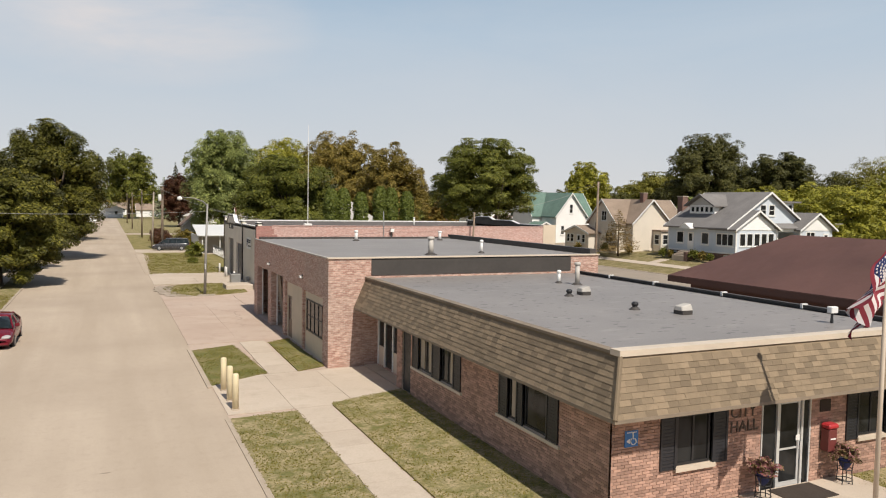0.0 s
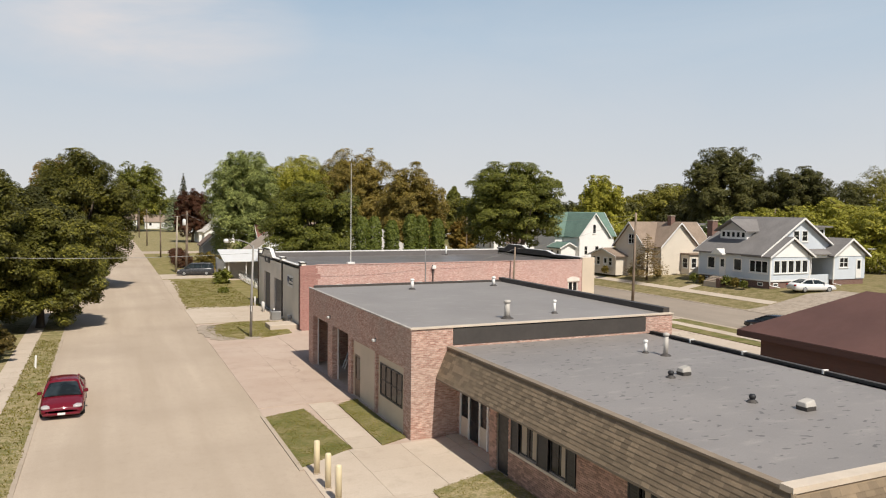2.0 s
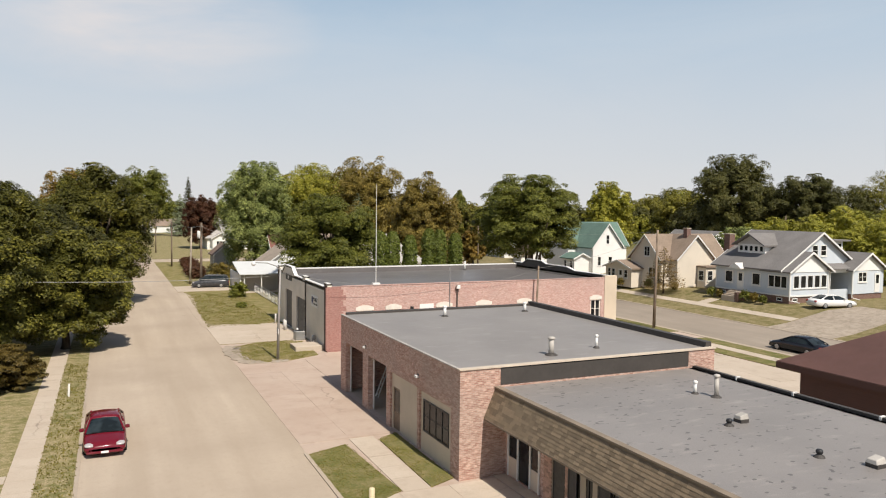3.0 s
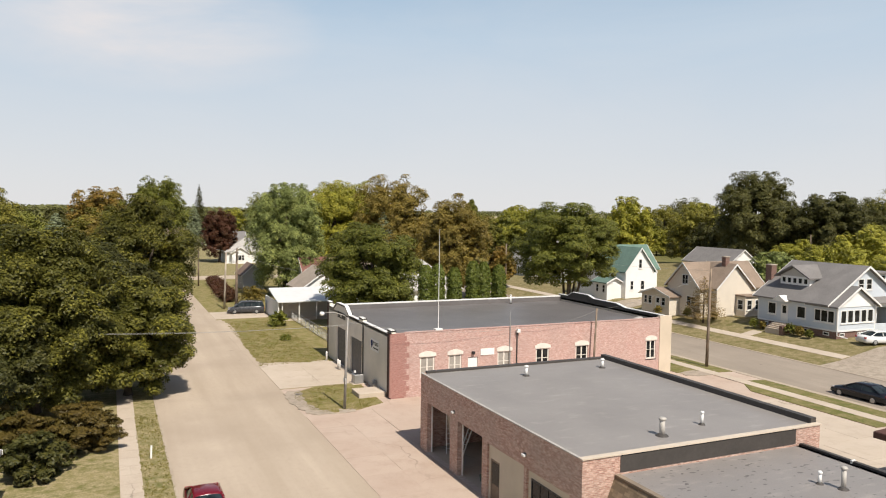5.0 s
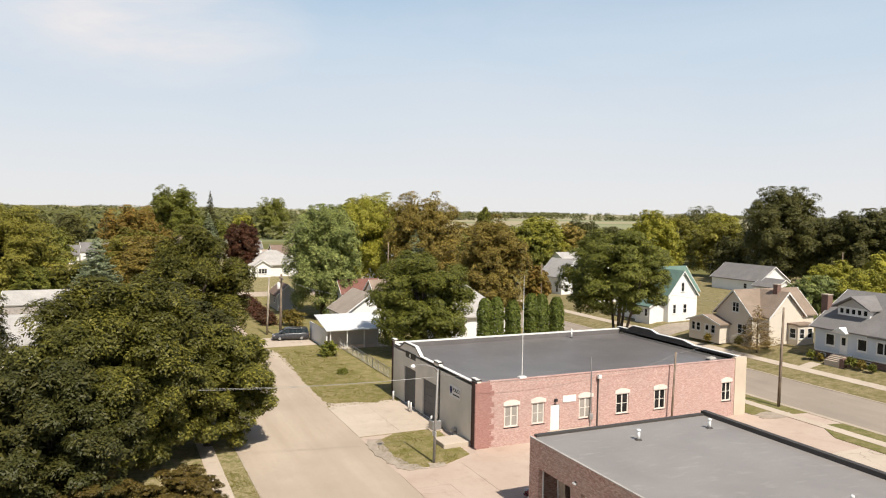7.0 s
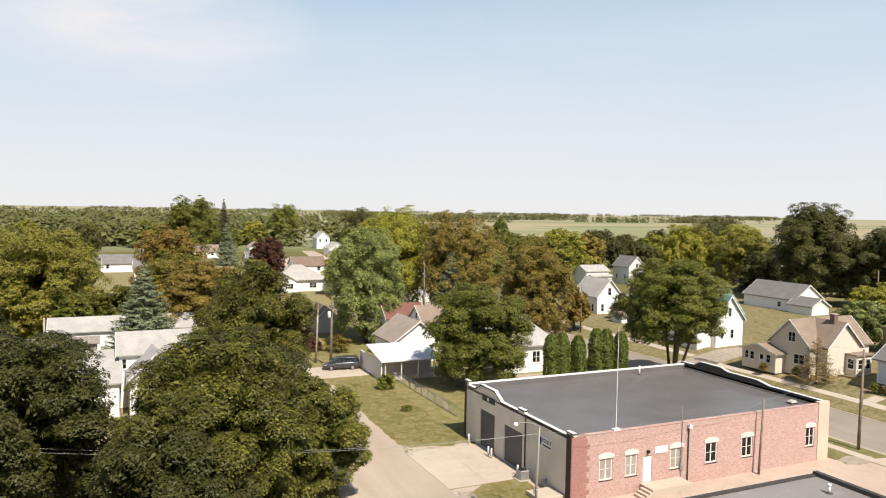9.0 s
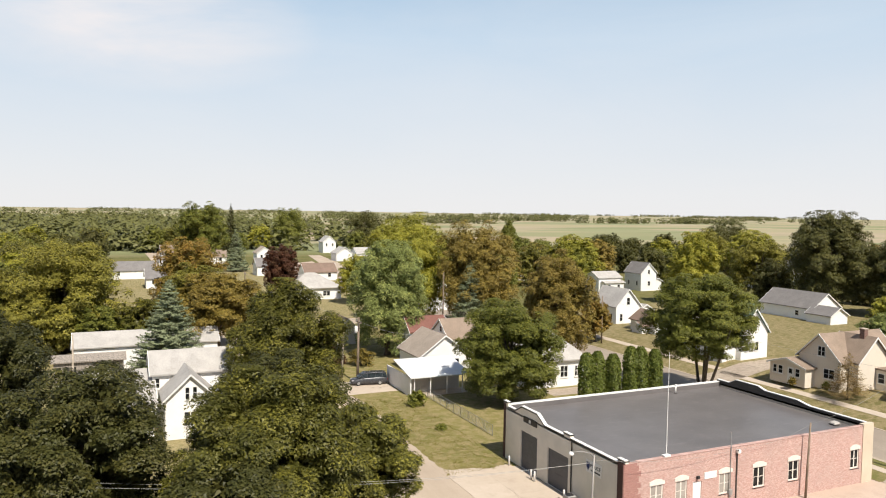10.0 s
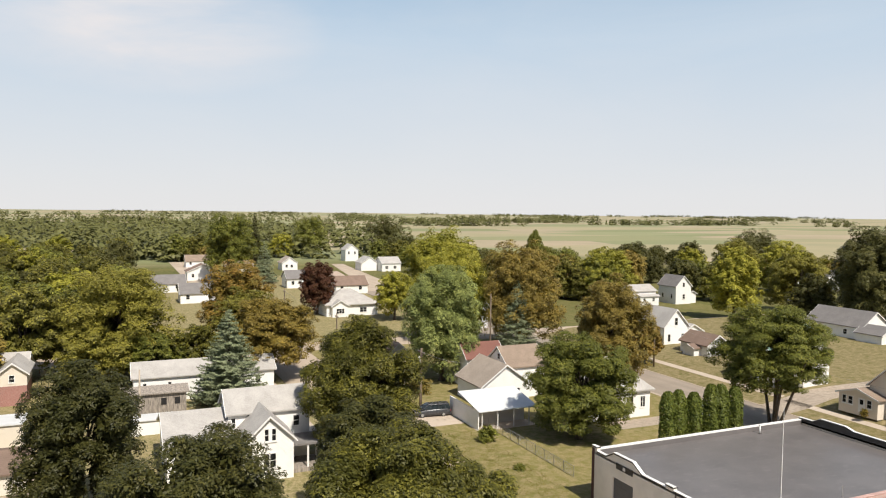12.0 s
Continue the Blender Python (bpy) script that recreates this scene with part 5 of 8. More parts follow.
house("garden_shed", "small pale shed with a dark roof under the silver maple", [(11.7, 15.5, 142.2, 149.0, -0.1, 2.8, 1.7, "y")], "grey_siding", "roof_brown",
      [("w", 11.7, 144.0, 144.8, 1.2, 2.2)])
port = thing("carport", (0, 0, 0), "white metal-roofed carport with slim posts, open at the front", "carport")
bm = bmesh.new()
hull(bm, [(9.9, 103.2, 2.45), (18.6, 103.2, 2.45), (18.6, 109.6, 3.7), (9.9, 109.6, 3.7), (9.9, 103.2, 2.57), (18.6, 103.2, 2.57), (18.6, 109.6, 3.82), (9.9, 109.6, 3.82)],
     ((3, 2, 1, 0), (4, 5, 6, 7), (0, 1, 5, 4), (1, 2, 6, 5), (2, 3, 7, 6), (3, 0, 4, 7)))
part("roof", bm, "roof_white", port, "white sheet metal roof")
for x in (10.6, 12.9, 15.3, 17.6):
    part("post", boxes((x - 0.06, x + 0.06, 103.6, 103.72, -0.05, 2.5)), "white", port)
part("back_wall", boxes((10.3, 18.2, 106.0, 106.12, -0.05, 2.9)), "grey_siding", port)
part("side_wall", boxes((10.05, 10.2, 103.7, 112.5, -0.05, 2.5)), "white_siding", port)
part("floor", boxes((9.9, 18.6, 103.3, 106.0, -0.05, 0.03)), "conc", port)
house("red_roof_shed", "shed with a red metal roof behind the carport house", [(18.5, 25.0, 124.5, 129.0, -0.1, 4.9, 1.9, "x")], "white_siding", "roof_red")
pyr = thing("pyramid_roof_house", (0, 0, 0), "small white house with tall pale grey hip roof", "house", "houses of the town")
part("wall", boxes((26.3, 35.7, 101.3, 109.7, -0.05, 3.7)), "white_siding", pyr)
part("roof", hip_roof(bmesh.new(), 26.3, 35.7, 101.3, 109.7, 3.7, 4.0, 0.5), "roof_pale", pyr)
window(pyr, "s", 101.3, 31.6, 32.9, 1.3, 3.0, 2), window(pyr, "s", 101.3, 34.0, 34.9, 1.3, 2.9), window(pyr, "w", 26.3, 103, 104, 1.3, 2.8)
house("rear_white_house", "two-storey white house behind trees", [(44.0, 50.0, 178.0, 186.0, -0.1, 5.5, 2.6, "y")], "white_siding", "roof_pale",
      [("s", 178.0, 45.2, 46.0, 3.4, 4.8), ("s", 178.0, 47.8, 48.6, 3.4, 4.8)])
# across the street: white house with front gable and wing
house("west_white_house", "white sided cross-gabled house with pale shingle roof",
      [(-21.4, -12.5, 101.5, 107.0, -0.1, 6.0, 1.9, "x"), (-20.45, -15.45, 96.2, 102.0, -0.1, 4.3, 2.4, "y"), (-27.9, -21.45, 97.8, 110.2, -0.1, 3.7, 2.3, "x")],
      "white_siding", "roof_pale",
      [("s", 96.2, -18.55, -18.0, 4.1, 5.5), ("s", 96.2, -17.8, -17.25, 4.1, 5.5), ("s", 101.5, -21.2, -20.6, 4.3, 5.5), ("s", 101.5, -14.4, -13.6, 3.9, 5.2), ("s", 96.2, -18.65, -17.25, 1.3, 2.9, 2), ("s", 97.8, -25.5, -24.4, 1.3, 2.8)])
porch = thing("porch", (0, 0, 0), "grey roofed porch on white columns", "porch")
part("roof", boxes((-15.3, -11.6, 97.4, 101.4, 2.9, 3.1)), "roof_grey", porch)
for x, y in ((-11.8, 97.6), (-13.6, 97.6), (-11.8, 101.1)):
    part("column", boxes((x - 0.1, x + 0.1, y - 0.1, y + 0.1, -0.05, 2.9)), "white", porch)
part("deck", boxes((-15.3, -11.6, 97.4, 101.4, -0.05, 0.45)), "wood_old", porch)
house("long_barn", "long white outbuilding with pale metal roof", [(-30.2, -10.2, 133.5, 139.5, -0.1, 3.7, 1.6, "x")], "white_siding", "roof_pale",
      [("s", 133.5, -21.2, -20.4, 1.6, 2.9), ("s", 133.5, -25.6, -25.0, 1.6, 2.9), ("s", 133.5, -29.0, -28.4, 1.6, 2.9), ("s", 133.5, -13.0, -12.2, 1.6, 2.9)])
shed = house("board_shed", "old grey board shed with black panels for openings", [(-32.3, -23.8, 124.2, 128.0, -0.1, 3.5, 0.5, "x")], "wood_old", "wood_old", trim="")
# black panels on the boards, painting in the darkness of openings
for u0, u1 in ((-32.0, -31.4), (-31.1, -30.5), (-30.2, -29.6), (-27.0, -26.3), (-25.3, -24.6)):
    part("opening", boxes((u0, u1, 124.16, 124.2, 1.9, 2.8)), "black", shed)
house("west_house", "grey roofed house with pale wall across the street", [(-26.0, -15.8, 33.0, 47.0, -0.1, 2.8, 1.9, "y")], "white_siding", "roof_grey")
brick_house = house("brick_gable_house", "pale-roofed gable house with a red brick ground floor", [(-52.0, -44.6, 144.0, 151.0, 0.0, 4.0, 1.9, "x"), (-47.6, -44.0, 138.5, 146.0, 2.82, 4.6, 1.4, "y")], "cream_siding", "roof_pale",
                    [("s", 138.5, -46.3, -45.5, 3.3, 4.4)])
part("brick_wall", boxes((-47.55, -44.05, 138.45, 145.0, -0.1, 2.81), (-52.0, -44.65, 144.05, 151.9, -0.1, 0.0)), "brick_d", brick_house, "red brick ground floor")
flat = thing("flat_roof_store", (0, 0, 0), "low store with a white flat roof", "outbuilding")
part("wall", boxes((-49.0, -42.4, 117.0, 121.5, -0.1, 2.9)), "cream_siding", flat)
part("roof", boxes((-49.2, -42.2, 116.8, 121.7, 2.9, 3.05)), "roof_white", flat, "white sheet roof")
part("roof_vent", lathe(bmesh.new(), (-43.2, 119.4, 3.05), [(0.2, 0), (0.2, 0.3), (0.34, 0.32), (0.28, 0.45), (0.06, 0.5)], 10), "flashing", flat)
house("grey_roof_shed", "cream shed with a brown-grey roof", [(-46.6, -40.7, 101.8, 110.3, -0.1, 2.1, 1.0, "x")], "cream_wall", "roof_brown", [("e", -40.7, 104.0, 105.0, 0.9, 1.7)])
setting("pavement_west_yard", boxes((-50.0, -36.5, 99.0, 101.6, -0.1, 0.015), (-40.6, -36.5, 101.6, 112.0, -0.1, 0.015)), "gravel", "bare gravel yard beside the shed", "pavement")
tank = thing("water_tank", (-31.9, 101.2, 0), "small white water tank on the lawn", "tank")
part("shell", lathe(bmesh.new(), (0, 0, -0.02), [(0.75, 0), (0.8, 0.08), (0.8, 1.0), (0.72, 1.12), (0.2, 1.2), (0.05, 1.2)], 18), "white", tank, smooth=True)
part("lid", lathe(bmesh.new(), (0, 0, 1.19), [(0.22, 0), (0.22, 0.07), (0.05, 0.09)], 12), "galv_pale", tank)
low = thing("low_white_shed", (0, 0, 0), "low white shed in front of the old board shed", "shed")
part("wall", boxes((-31.2, -26.0, 117.2, 120.0, -0.1, 1.8)), "white_siding", low)
part("roof", boxes((-31.35, -25.85, 117.0, 120.2, 1.8, 1.92)), "roof_white", low)
# ranch house and others beyond the cross street
ranch = thing("ranch_house", (0, 0, 0), "white ranch house with a broad pale hip roof", "house", "houses of the town")
part("wall", boxes((18.0, 32.0, 207.5, 219.0, -0.1, 3.0)), "white_siding", ranch)
part("roof", hip_roof(bmesh.new(), 18.0, 32.0, 207.5, 219.0, 3.0, 3.6, 0.6), "roof_pale", ranch)
wing(ranch, 19.2, 23.4, 206.0, 210.0, -0.1, 3.0, 1.3, "y", "white_siding", "roof_pale")
window(ranch, "s", 206.0, 20.2, 22.4, 0.9, 2.3, 3), window(ranch, "s", 207.5, 27.0, 29.0, 0.9, 2.3, 2)
FAR = [(-24, 278, 13, 8, "roof_grey"), (-6.5, 441, 8, 7, "roof_pale"), (-2.0, 383, 11, 9, "roof_tan"), (-7.0, 318, 12, 9, "roof_brown"), (-15.0, 247, 11, 9, "roof_grey"), (23, 279, 12, 9, "roof_grey"), (34.5, 257, 11, 9, "roof_brown"), (37.0, 355, 7, 9, "roof_fawn"), (10.5, 340, 11, 8, "roof_tan"),
       (-40, 215, 12, 9, "roof_pale"), (-36, 262, 12, 9, "roof_grey"), (-62, 180, 11, 9, "roof_brown"), (100, 240, 12, 8, "roof_pale"), (170, 190, 11, 9, "roof_pale"), (-90, 220, 12, 9, "roof_tan")]
for i, (x, y, w, d, rf) in enumerate(FAR):
    house("town_house", "white sided town house with shingle roof among trees", [(x, x + w, y, y + d, -0.1, 2.9 + 0.5 * (i % 2), 2.6, "y" if i % 4 == 3 else "x")], "white_siding", rf,
          [("s", y, x + 1.5, x + 2.6, 1.2, 2.6), ("s", y, x + w - 3.2, x + w - 2.0, 1.2, 2.6), ("w", x, y + 2.0, y + 3.0, 1.2, 2.6)])


# ---------------- trees ----------------
MAPLE = "broad green street maple with dense rounded crown"
tree("maple_tree", (-15.6, 65.5, 0), 13.5, 15.4, "leaf_olive", MAPLE, 11, 120000, 0.135, 54, 0.42, 0.07, lump=0.29, group="street trees")
tree("maple_tree", (-9.2, 68.6, 0), 9.5, 10.4, "leaf_olive", MAPLE, 51, 60000, 0.135, 40, 0.3, 0.08, lump=0.29, group="street trees")
tree("maple_tree", (-19.3, 58.5, 0), 9.5, 11.0, "leaf_dark", "dark green maple with low branches", 52, 45000, 0.14, 34, 0.3, 0.02, lump=0.29, group="street trees")
tree("maple_tree", (-28.2, 68.5, 0), 13.7, 14.2, "leaf_dark", "dark green maple with dense crown", 12, 80000, 0.14, 46, 0.42, 0.1, lump=0.29, group="street trees")
tree("maple_tree", (-7.4, 98.8, 0), 16.4, 13.2, "leaf_olive", MAPLE, 13, 70000, 0.15, 46, 0.42, 0.1, lump=0.29, group="street trees")
tree("maple_tree", (-11.5, 82.0, 0), 11.5, 11.0, "leaf_dark", "dark green maple with dense crown", 14, 40000, 0.16, 36, 0.4, 0.1, lump=0.29, group="street trees")
tree("maple_tree", (-35.2, 90.0, 0), 15.0, 11.4, "leaf_dark", "dark green maple with dense crown", 15, 50000, 0.15, 40, 0.4, 0.06, lump=0.29, group="street trees")
tree("maple_tree", (20.3, 96.0, 0), 13.3, 13.2, "leaf_green", "round green tree behind the station", 16, 64000, 0.15, 46, 0.38, 0.04, lump=0.3)
tree("maple_tree", (46.8, 90.0, 0), 16.4, 15.0, "leaf_green", "spreading maple on several bare stems", 17, 70000, 0.15, 44, 0.55, 0.32, 6)
tree("silver_maple", (17.0, 131.0, 0), 19.2, 13.8, "leaf_silver", "tall silver maple with pale leaves", 18, 60000, 0.17, 50, 0.45, 0.06, lump=0.32)
tree("linden_tree", (34.0, 163.0, 0), 21.0, 18.5, "leaf_yellow", "tall tree with yellow-green leaves", 19, 40000, 0.21, 44, 0.45, 0.06)
tree("oak_tree", (43.9, 151.5, 0), 22.3, 17.0, "leaf_brown_pale", "bronze-tinted tall oak turning brown", 20, 44000, 0.21, 44, 0.5, 0.08)
tree("oak_tree", (44.2, 121.5, 0), 18.0, 13.2, "leaf_brown_pale", "bronze-tinted oak turning brown", 21, 44000, 0.18, 42, 0.45, 0.06)
tree("oak_tree", (57.5, 128.5, 0.2), 8.2, 6.0, "leaf_rust", "small tree with rust-red leaves", 23, 14000, 0.18, 26, 0.25, 0.15)
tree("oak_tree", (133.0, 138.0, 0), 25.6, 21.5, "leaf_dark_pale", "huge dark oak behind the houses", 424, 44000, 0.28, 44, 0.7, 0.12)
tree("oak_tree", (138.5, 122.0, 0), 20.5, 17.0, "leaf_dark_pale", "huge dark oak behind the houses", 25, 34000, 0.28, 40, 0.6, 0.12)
tree("elm_tree", (92.0, 84.0, 0), 11.0, 13.0, "leaf_yellow", "yellow-green tree behind the blue house", 26, 16000, 0.2, 28, 0.3, 0.1)
tree("elm_tree", (97.0, 74.0, 0), 11.0, 14.0, "leaf_yellow", "yellow-green tree behind the blue house", 27, 16000, 0.2, 28, 0.3, 0.1)
tree("elm_tree", (86.0, 91.0, 1.3), 8.0, 9.5, "leaf_silver", "pale green tree behind the cream house", 326, 14000, 0.18, 26, 0.3, 0.1)
tree("elm_tree", (104.0, 101.0, 1.3), 9.5, 11.0, "leaf_yellow", "yellow-green tree in a back yard", 327, 14000, 0.2, 26, 0.3, 0.1)
tree("elm_tree", (118.0, 74.0, 0), 17.5, 15.0, "leaf_gold", "tall green tree beyond the houses", 28, 22000, 0.26, 32, 0.4, 0.1)
tree("elm_tree", (104.0, 58.0, 0), 14.0, 13.0, "leaf_dark", "dark tree beside the blue house", 29, 20000, 0.25, 30, 0.4, 0.1)
tree("maple_tree", (6.5, 303.0, 0), 26.0, 20.5, "leaf_green", "tall tree far along the street", 30, 22000, 0.32, 36, 0.5, 0.2)
for x, y, h, w, m, sd in ((217.0, 254.0, 22.0, 26.0, "leaf_dark_pale", 301), (194.0, 241.0, 18.4, 20.0, "leaf_gold", 302), (146.0, 171.0, 18.0, 18.0, "leaf_gold", 303), (165.0, 158.0, 19.0, 19.0, "leaf_dark", 304), (112.0, 215.0, 17.0, 18.0, "leaf_yellow", 305), (74.0, 451.0, 24.0, 24.0, "leaf_green_pale", 309), (134.0, 490.0, 23.0, 28.0, "leaf_dark_pale", 310), (51.0, 215.0, 21.5, 18.0, "leaf_yellow", 311), (61.0, 226.0, 23.5, 21.0, "leaf_yellow", 312), (118.0, 167.0, 19.5, 13.5, "leaf_yellow", 313), (136.5, 300.0, 20.0, 8.0, "leaf_green_pale", 314), (180.0, 205.0, 19.0, 20.0, "leaf_yellow", 306), (262.0, 182.0, 29.0, 42.0, "leaf_gold", 307), (246.0, 190.0, 22.0, 24.0, "leaf_dark_pale", 308)):
    tree("elm_tree", (x, y, 0), h, w, m, "tall leafy elm rising above the houses", sd, 20000, 0.3, 36, 0.45, 0.08)
tree("plum_tree", (16.9, 213.0, 0), 14.5, 10.6, "leaf_plum", "dark purple-leaved plum tree", 31, 20000, 0.24, 30, 0.35, 0.12)
tree("elm_tree", (-32.0, 151.0, 0), 18.4, 19.5, "leaf_gold", "broad olive-gold elm tree", 32, 48000, 0.2, 46, 0.5, 0.06)
tree("elm_tree", (-46.0, 156.0, 0), 15.0, 15.0, "leaf_olive_pale", "broad olive-green elm tree", 33, 28000, 0.24, 34, 0.5, 0.15)
tree("elm_tree", (-9.0, 141.0, 0), 13.5, 15.4, "leaf_brown", "olive and bronze elm overhanging the street", 335, 34000, 0.18, 38, 0.4, 0.22)
for x, y, h, w, m, sd in ((-36.0, 145.5, 10.0, 11.0, "leaf_gold", 336), (-27.0, 144.0, 8.5, 9.0, "leaf_green", 337), (-20.5, 146.5, 9.0, 10.0, "leaf_olive", 339), (-36.0, 157.0, 15.5, 15.0, "leaf_olive", 340)):
    tree("elm_tree", (x, y, 0), h, w, m, "leafy back-yard elm behind the long barn", sd, 20000, 0.19, 30, 0.3, 0.1)
tree("elm_tree", (-12.0, 161.5, 0), 18.5, 14.0, "leaf_rust", "elm with leaves turning orange-brown", 34, 22000, 0.23, 32, 0.4, 0.15)
tree("elm_tree", (-11.0, 150.0, 0), 14.5, 15.0, "leaf_gold", "elm with leaves turning yellow-brown", 35, 22000, 0.21, 32, 0.4, 0.15)
tree("elm_tree", (33.0, 197.0, 0), 12.5, 11.0, "leaf_yellow", "yellow-green tree beside the ranch house", 36, 15000, 0.22, 28, 0.3, 0.1)
conifer("spruce_tree", (-17.6, 128.2, 0), 13.9, 11.4, "leaf_spruce", "blue spruce with layered boughs", 41, 60000, 0.14, 15)
conifer("spruce_tree", (40.4, 147.0, 0), 14.7, 9.6, "leaf_spruce", "tall slim grey-green spruce tree", 42, 22000, 0.15, 20)
conifer("spruce_tree", (60.9, 79.2, 0.9), 6.2, 6.0, "leaf_dry_spruce", "small sparse browning spruce before the cream house", 43, 7000, 0.085, 11, clear=0.14)
conifer("spruce_tree", (19.0, 300.0, 0), 16.0, 11.0, "leaf_spruce", "pale blue spruce among the far houses", 45, 9000, 0.26, 12)
conifer("spruce_tree", (30.0, 385.0, 0), 26.0, 9.0, "leaf_dark", "tall dark spruce far along the street", 44, 9000, 0.3)


def cedar(at, h, w, seed):
    """A clipped column of cedar with vertical sprays."""
    rng = np.random.default_rng(seed)
    n = 6000
    z = rng.random(n)
    ang = rng.random(n) * 2 * np.pi
    prof = np.where(z < 0.75, 0.86 + 0.14 * np.sin(z * 4), np.sqrt(np.maximum(1 - ((z - 0.75) / 0.27) ** 2, 0.02)))
    r = w / 2 * prof * rng.uniform(0.8, 1.06, n) * (1 + 0.1 * np.cos(ang * 5 + z * 6))
    p = np.stack([r * np.cos(ang), r * np.sin(ang), z * h], 1)
    out = np.stack([np.cos(ang), np.sin(ang), np.full(n, 0.3)], 1)
    t = thing("cedar_tree", at, "column-shaped green cedar in a clipped row", "tree", "row of cedars")
    c = new("crown", leaf_mesh("crown", leaf_quads(rng, p, out + rng.normal(scale=0.5, size=(n, 3)), 0.15, 0.5), "leaf_cedar"))
    c.parent = t
    part("trunk", tube(bmesh.new(), [(0, 0, -0.1), (0, 0, h * 0.9)], [0.1, 0.03], 6), "bark", t)


for i, (x, y, h) in enumerate(((22.5, 82.6, 8.8), (23.9, 82.5, 8.9), (26.0, 82.4, 8.5), (28.4, 82.3, 9.2), (29.7, 82.2, 9.1), (31.7, 82.1, 8.7))):
    cedar((x, y, 0), h, 1.75, 60 + i)

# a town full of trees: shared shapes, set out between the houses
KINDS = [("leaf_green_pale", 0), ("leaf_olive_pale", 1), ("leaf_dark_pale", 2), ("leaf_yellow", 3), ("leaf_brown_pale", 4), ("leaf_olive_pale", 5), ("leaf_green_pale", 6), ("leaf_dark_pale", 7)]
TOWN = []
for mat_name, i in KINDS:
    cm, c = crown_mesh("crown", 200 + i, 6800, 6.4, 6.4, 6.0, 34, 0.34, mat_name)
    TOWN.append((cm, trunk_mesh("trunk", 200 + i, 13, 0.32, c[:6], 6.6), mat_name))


def town_tree(x, y, s, k):
    cm, tm, mat_name = TOWN[k % len(TOWN)]
    t = thing("town_tree", (x, y, -0.1), "tree with a leafy rounded crown among the houses", "tree", "trees of the town", 360 * ((x * 7.3 + y * 3.1) % 1))
    t.scale = (s * 0.98, s * 1.02, s)
    a, b = new("trunk", tm), new("crown", cm)
    a.parent = b.parent = t
    b.location = (0, 0, 6.6)


rng = np.random.default_rng(5)
ZONES = [(-160, -30, 176, 420, 125), (-120, -52, 70, 176, 40), (-60, -12, 174, 330, 22), (46, 120, 205, 400, 50), (120, 240, 150, 330, 55), (60, 110, 145, 185, 12), (-6, 60, 392, 450, 16), (150, 240, 60, 150, 26), (124, 150, 88, 112, 4)]
CLEAR = [(-30, -8, 176, 340), (-9, 4, 0, 420), (43, 57, 0, 420), (-40, -8, 92, 145), (60, 82, 98, 145), (100, 122, 118, 140), (96, 140, 172, 212), (112, 135, 212, 226), (152, 178, 222, 242), (100, 128, 140, 164), (192, 214, 185, 220), (62, 92, 325, 400), (26, 72, 255, 330), (12, 32, 176, 214), (-160, 230, 161, 176), (146, 160, 150, 172), (34, 90, 300, 345), (26, 60, 176, 262), (44, 97, 236, 440), (10, 44, 262, 395), (84, 128, 140, 212), (58, 112, 145, 200)]
for x0, x1, y0, y1, n in ZONES:
    made, tries = [], 0
    while len(made) < n and tries < n * 12:
        tries += 1
        x, y = rng.uniform(x0, x1), rng.uniform(y0, y1)
        if any(a < x < b and c < y < d for a, b, c, d in CLEAR) or any((x - p) ** 2 + (y - q) ** 2 < 36 for p, q in made):
            continue
        made.append((x, y))
        town_tree(x, y, rng.uniform(0.72, 1.2), int(rng.integers(0, 8)))

# unseen trees added south of the office, to darken reflections in the glass
for i in range(16):
    town_tree(-42 + 7.5 * i + 2 * (i % 3), -36 - 9 * (i % 2), 0.85 + 0.08 * (i % 4), i)

# far woods and hedgerows as one mass
pts, fac = [], []
for band in range(185):
    y = rng.uniform(1100, 3900) if band < 110 else rng.uniform(425, 1000)
    x = rng.uniform(-0.9, 1.25) * y if band < 110 else rng.uniform(-0.75, 0.06) * y
    for i in range(int(rng.integers(6, 26))):
        q, f, c = crown_points(rng, 110, 6.5, 6.5, 5.5, 9, 0.5, 5)
        pts.append(q * rng.uniform(0.7, 1.7, 3) + np.array([x + i * rng.uniform(6, 11), y + rng.normal(scale=14), 5.0]))
        fac.append(f)
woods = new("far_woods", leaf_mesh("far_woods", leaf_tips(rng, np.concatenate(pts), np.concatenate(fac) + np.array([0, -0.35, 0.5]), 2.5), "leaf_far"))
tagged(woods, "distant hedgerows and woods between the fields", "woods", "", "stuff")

# shrubs
shrub("shrub", (-14.3, 50.9, 0), 3.8, 2.6, "leaf_dark", "dark clipped bush at the walk", 81, 6000)
shrub("shrub", (-12.5, 55.5, 0), 6.0, 2.8, "leaf_bush", "brownish overgrown bush under the maple", 82, 26000, 0.08)
shrub("shrub", (-17.3, 56.0, 0), 6.2, 3.0, "leaf_bush", "brownish overgrown bush under the maple", 83, 26000, 0.08)
shrub("shrub", (9.2, 99.5, 0), 2.8, 1.9, "leaf_green", "loose green shrub on the lawn", 84, 1800)
shrub("shrub", (7.9, 89.2, 0), 1.4, 0.6, "leaf_green", "small low shrub on the lawn", 85, 500)
shrub("shrub", (10.3, 124.5, 0), 4.4, 2.6, "leaf_brown", "bronze shrub beside the drive", 86, 2000)
hedge = [(7.0 + 0.12 * i, 126.5 + 3.1 * i) for i in range(10)]
for i, (x, y) in enumerate(hedge):
    shrub("hedge_bush", (x, y, 0), 3.6, 1.7, "leaf_plum", "dark reddish hedge bush in a row", 100 + i, 900, 0.16, "hedge along the street")
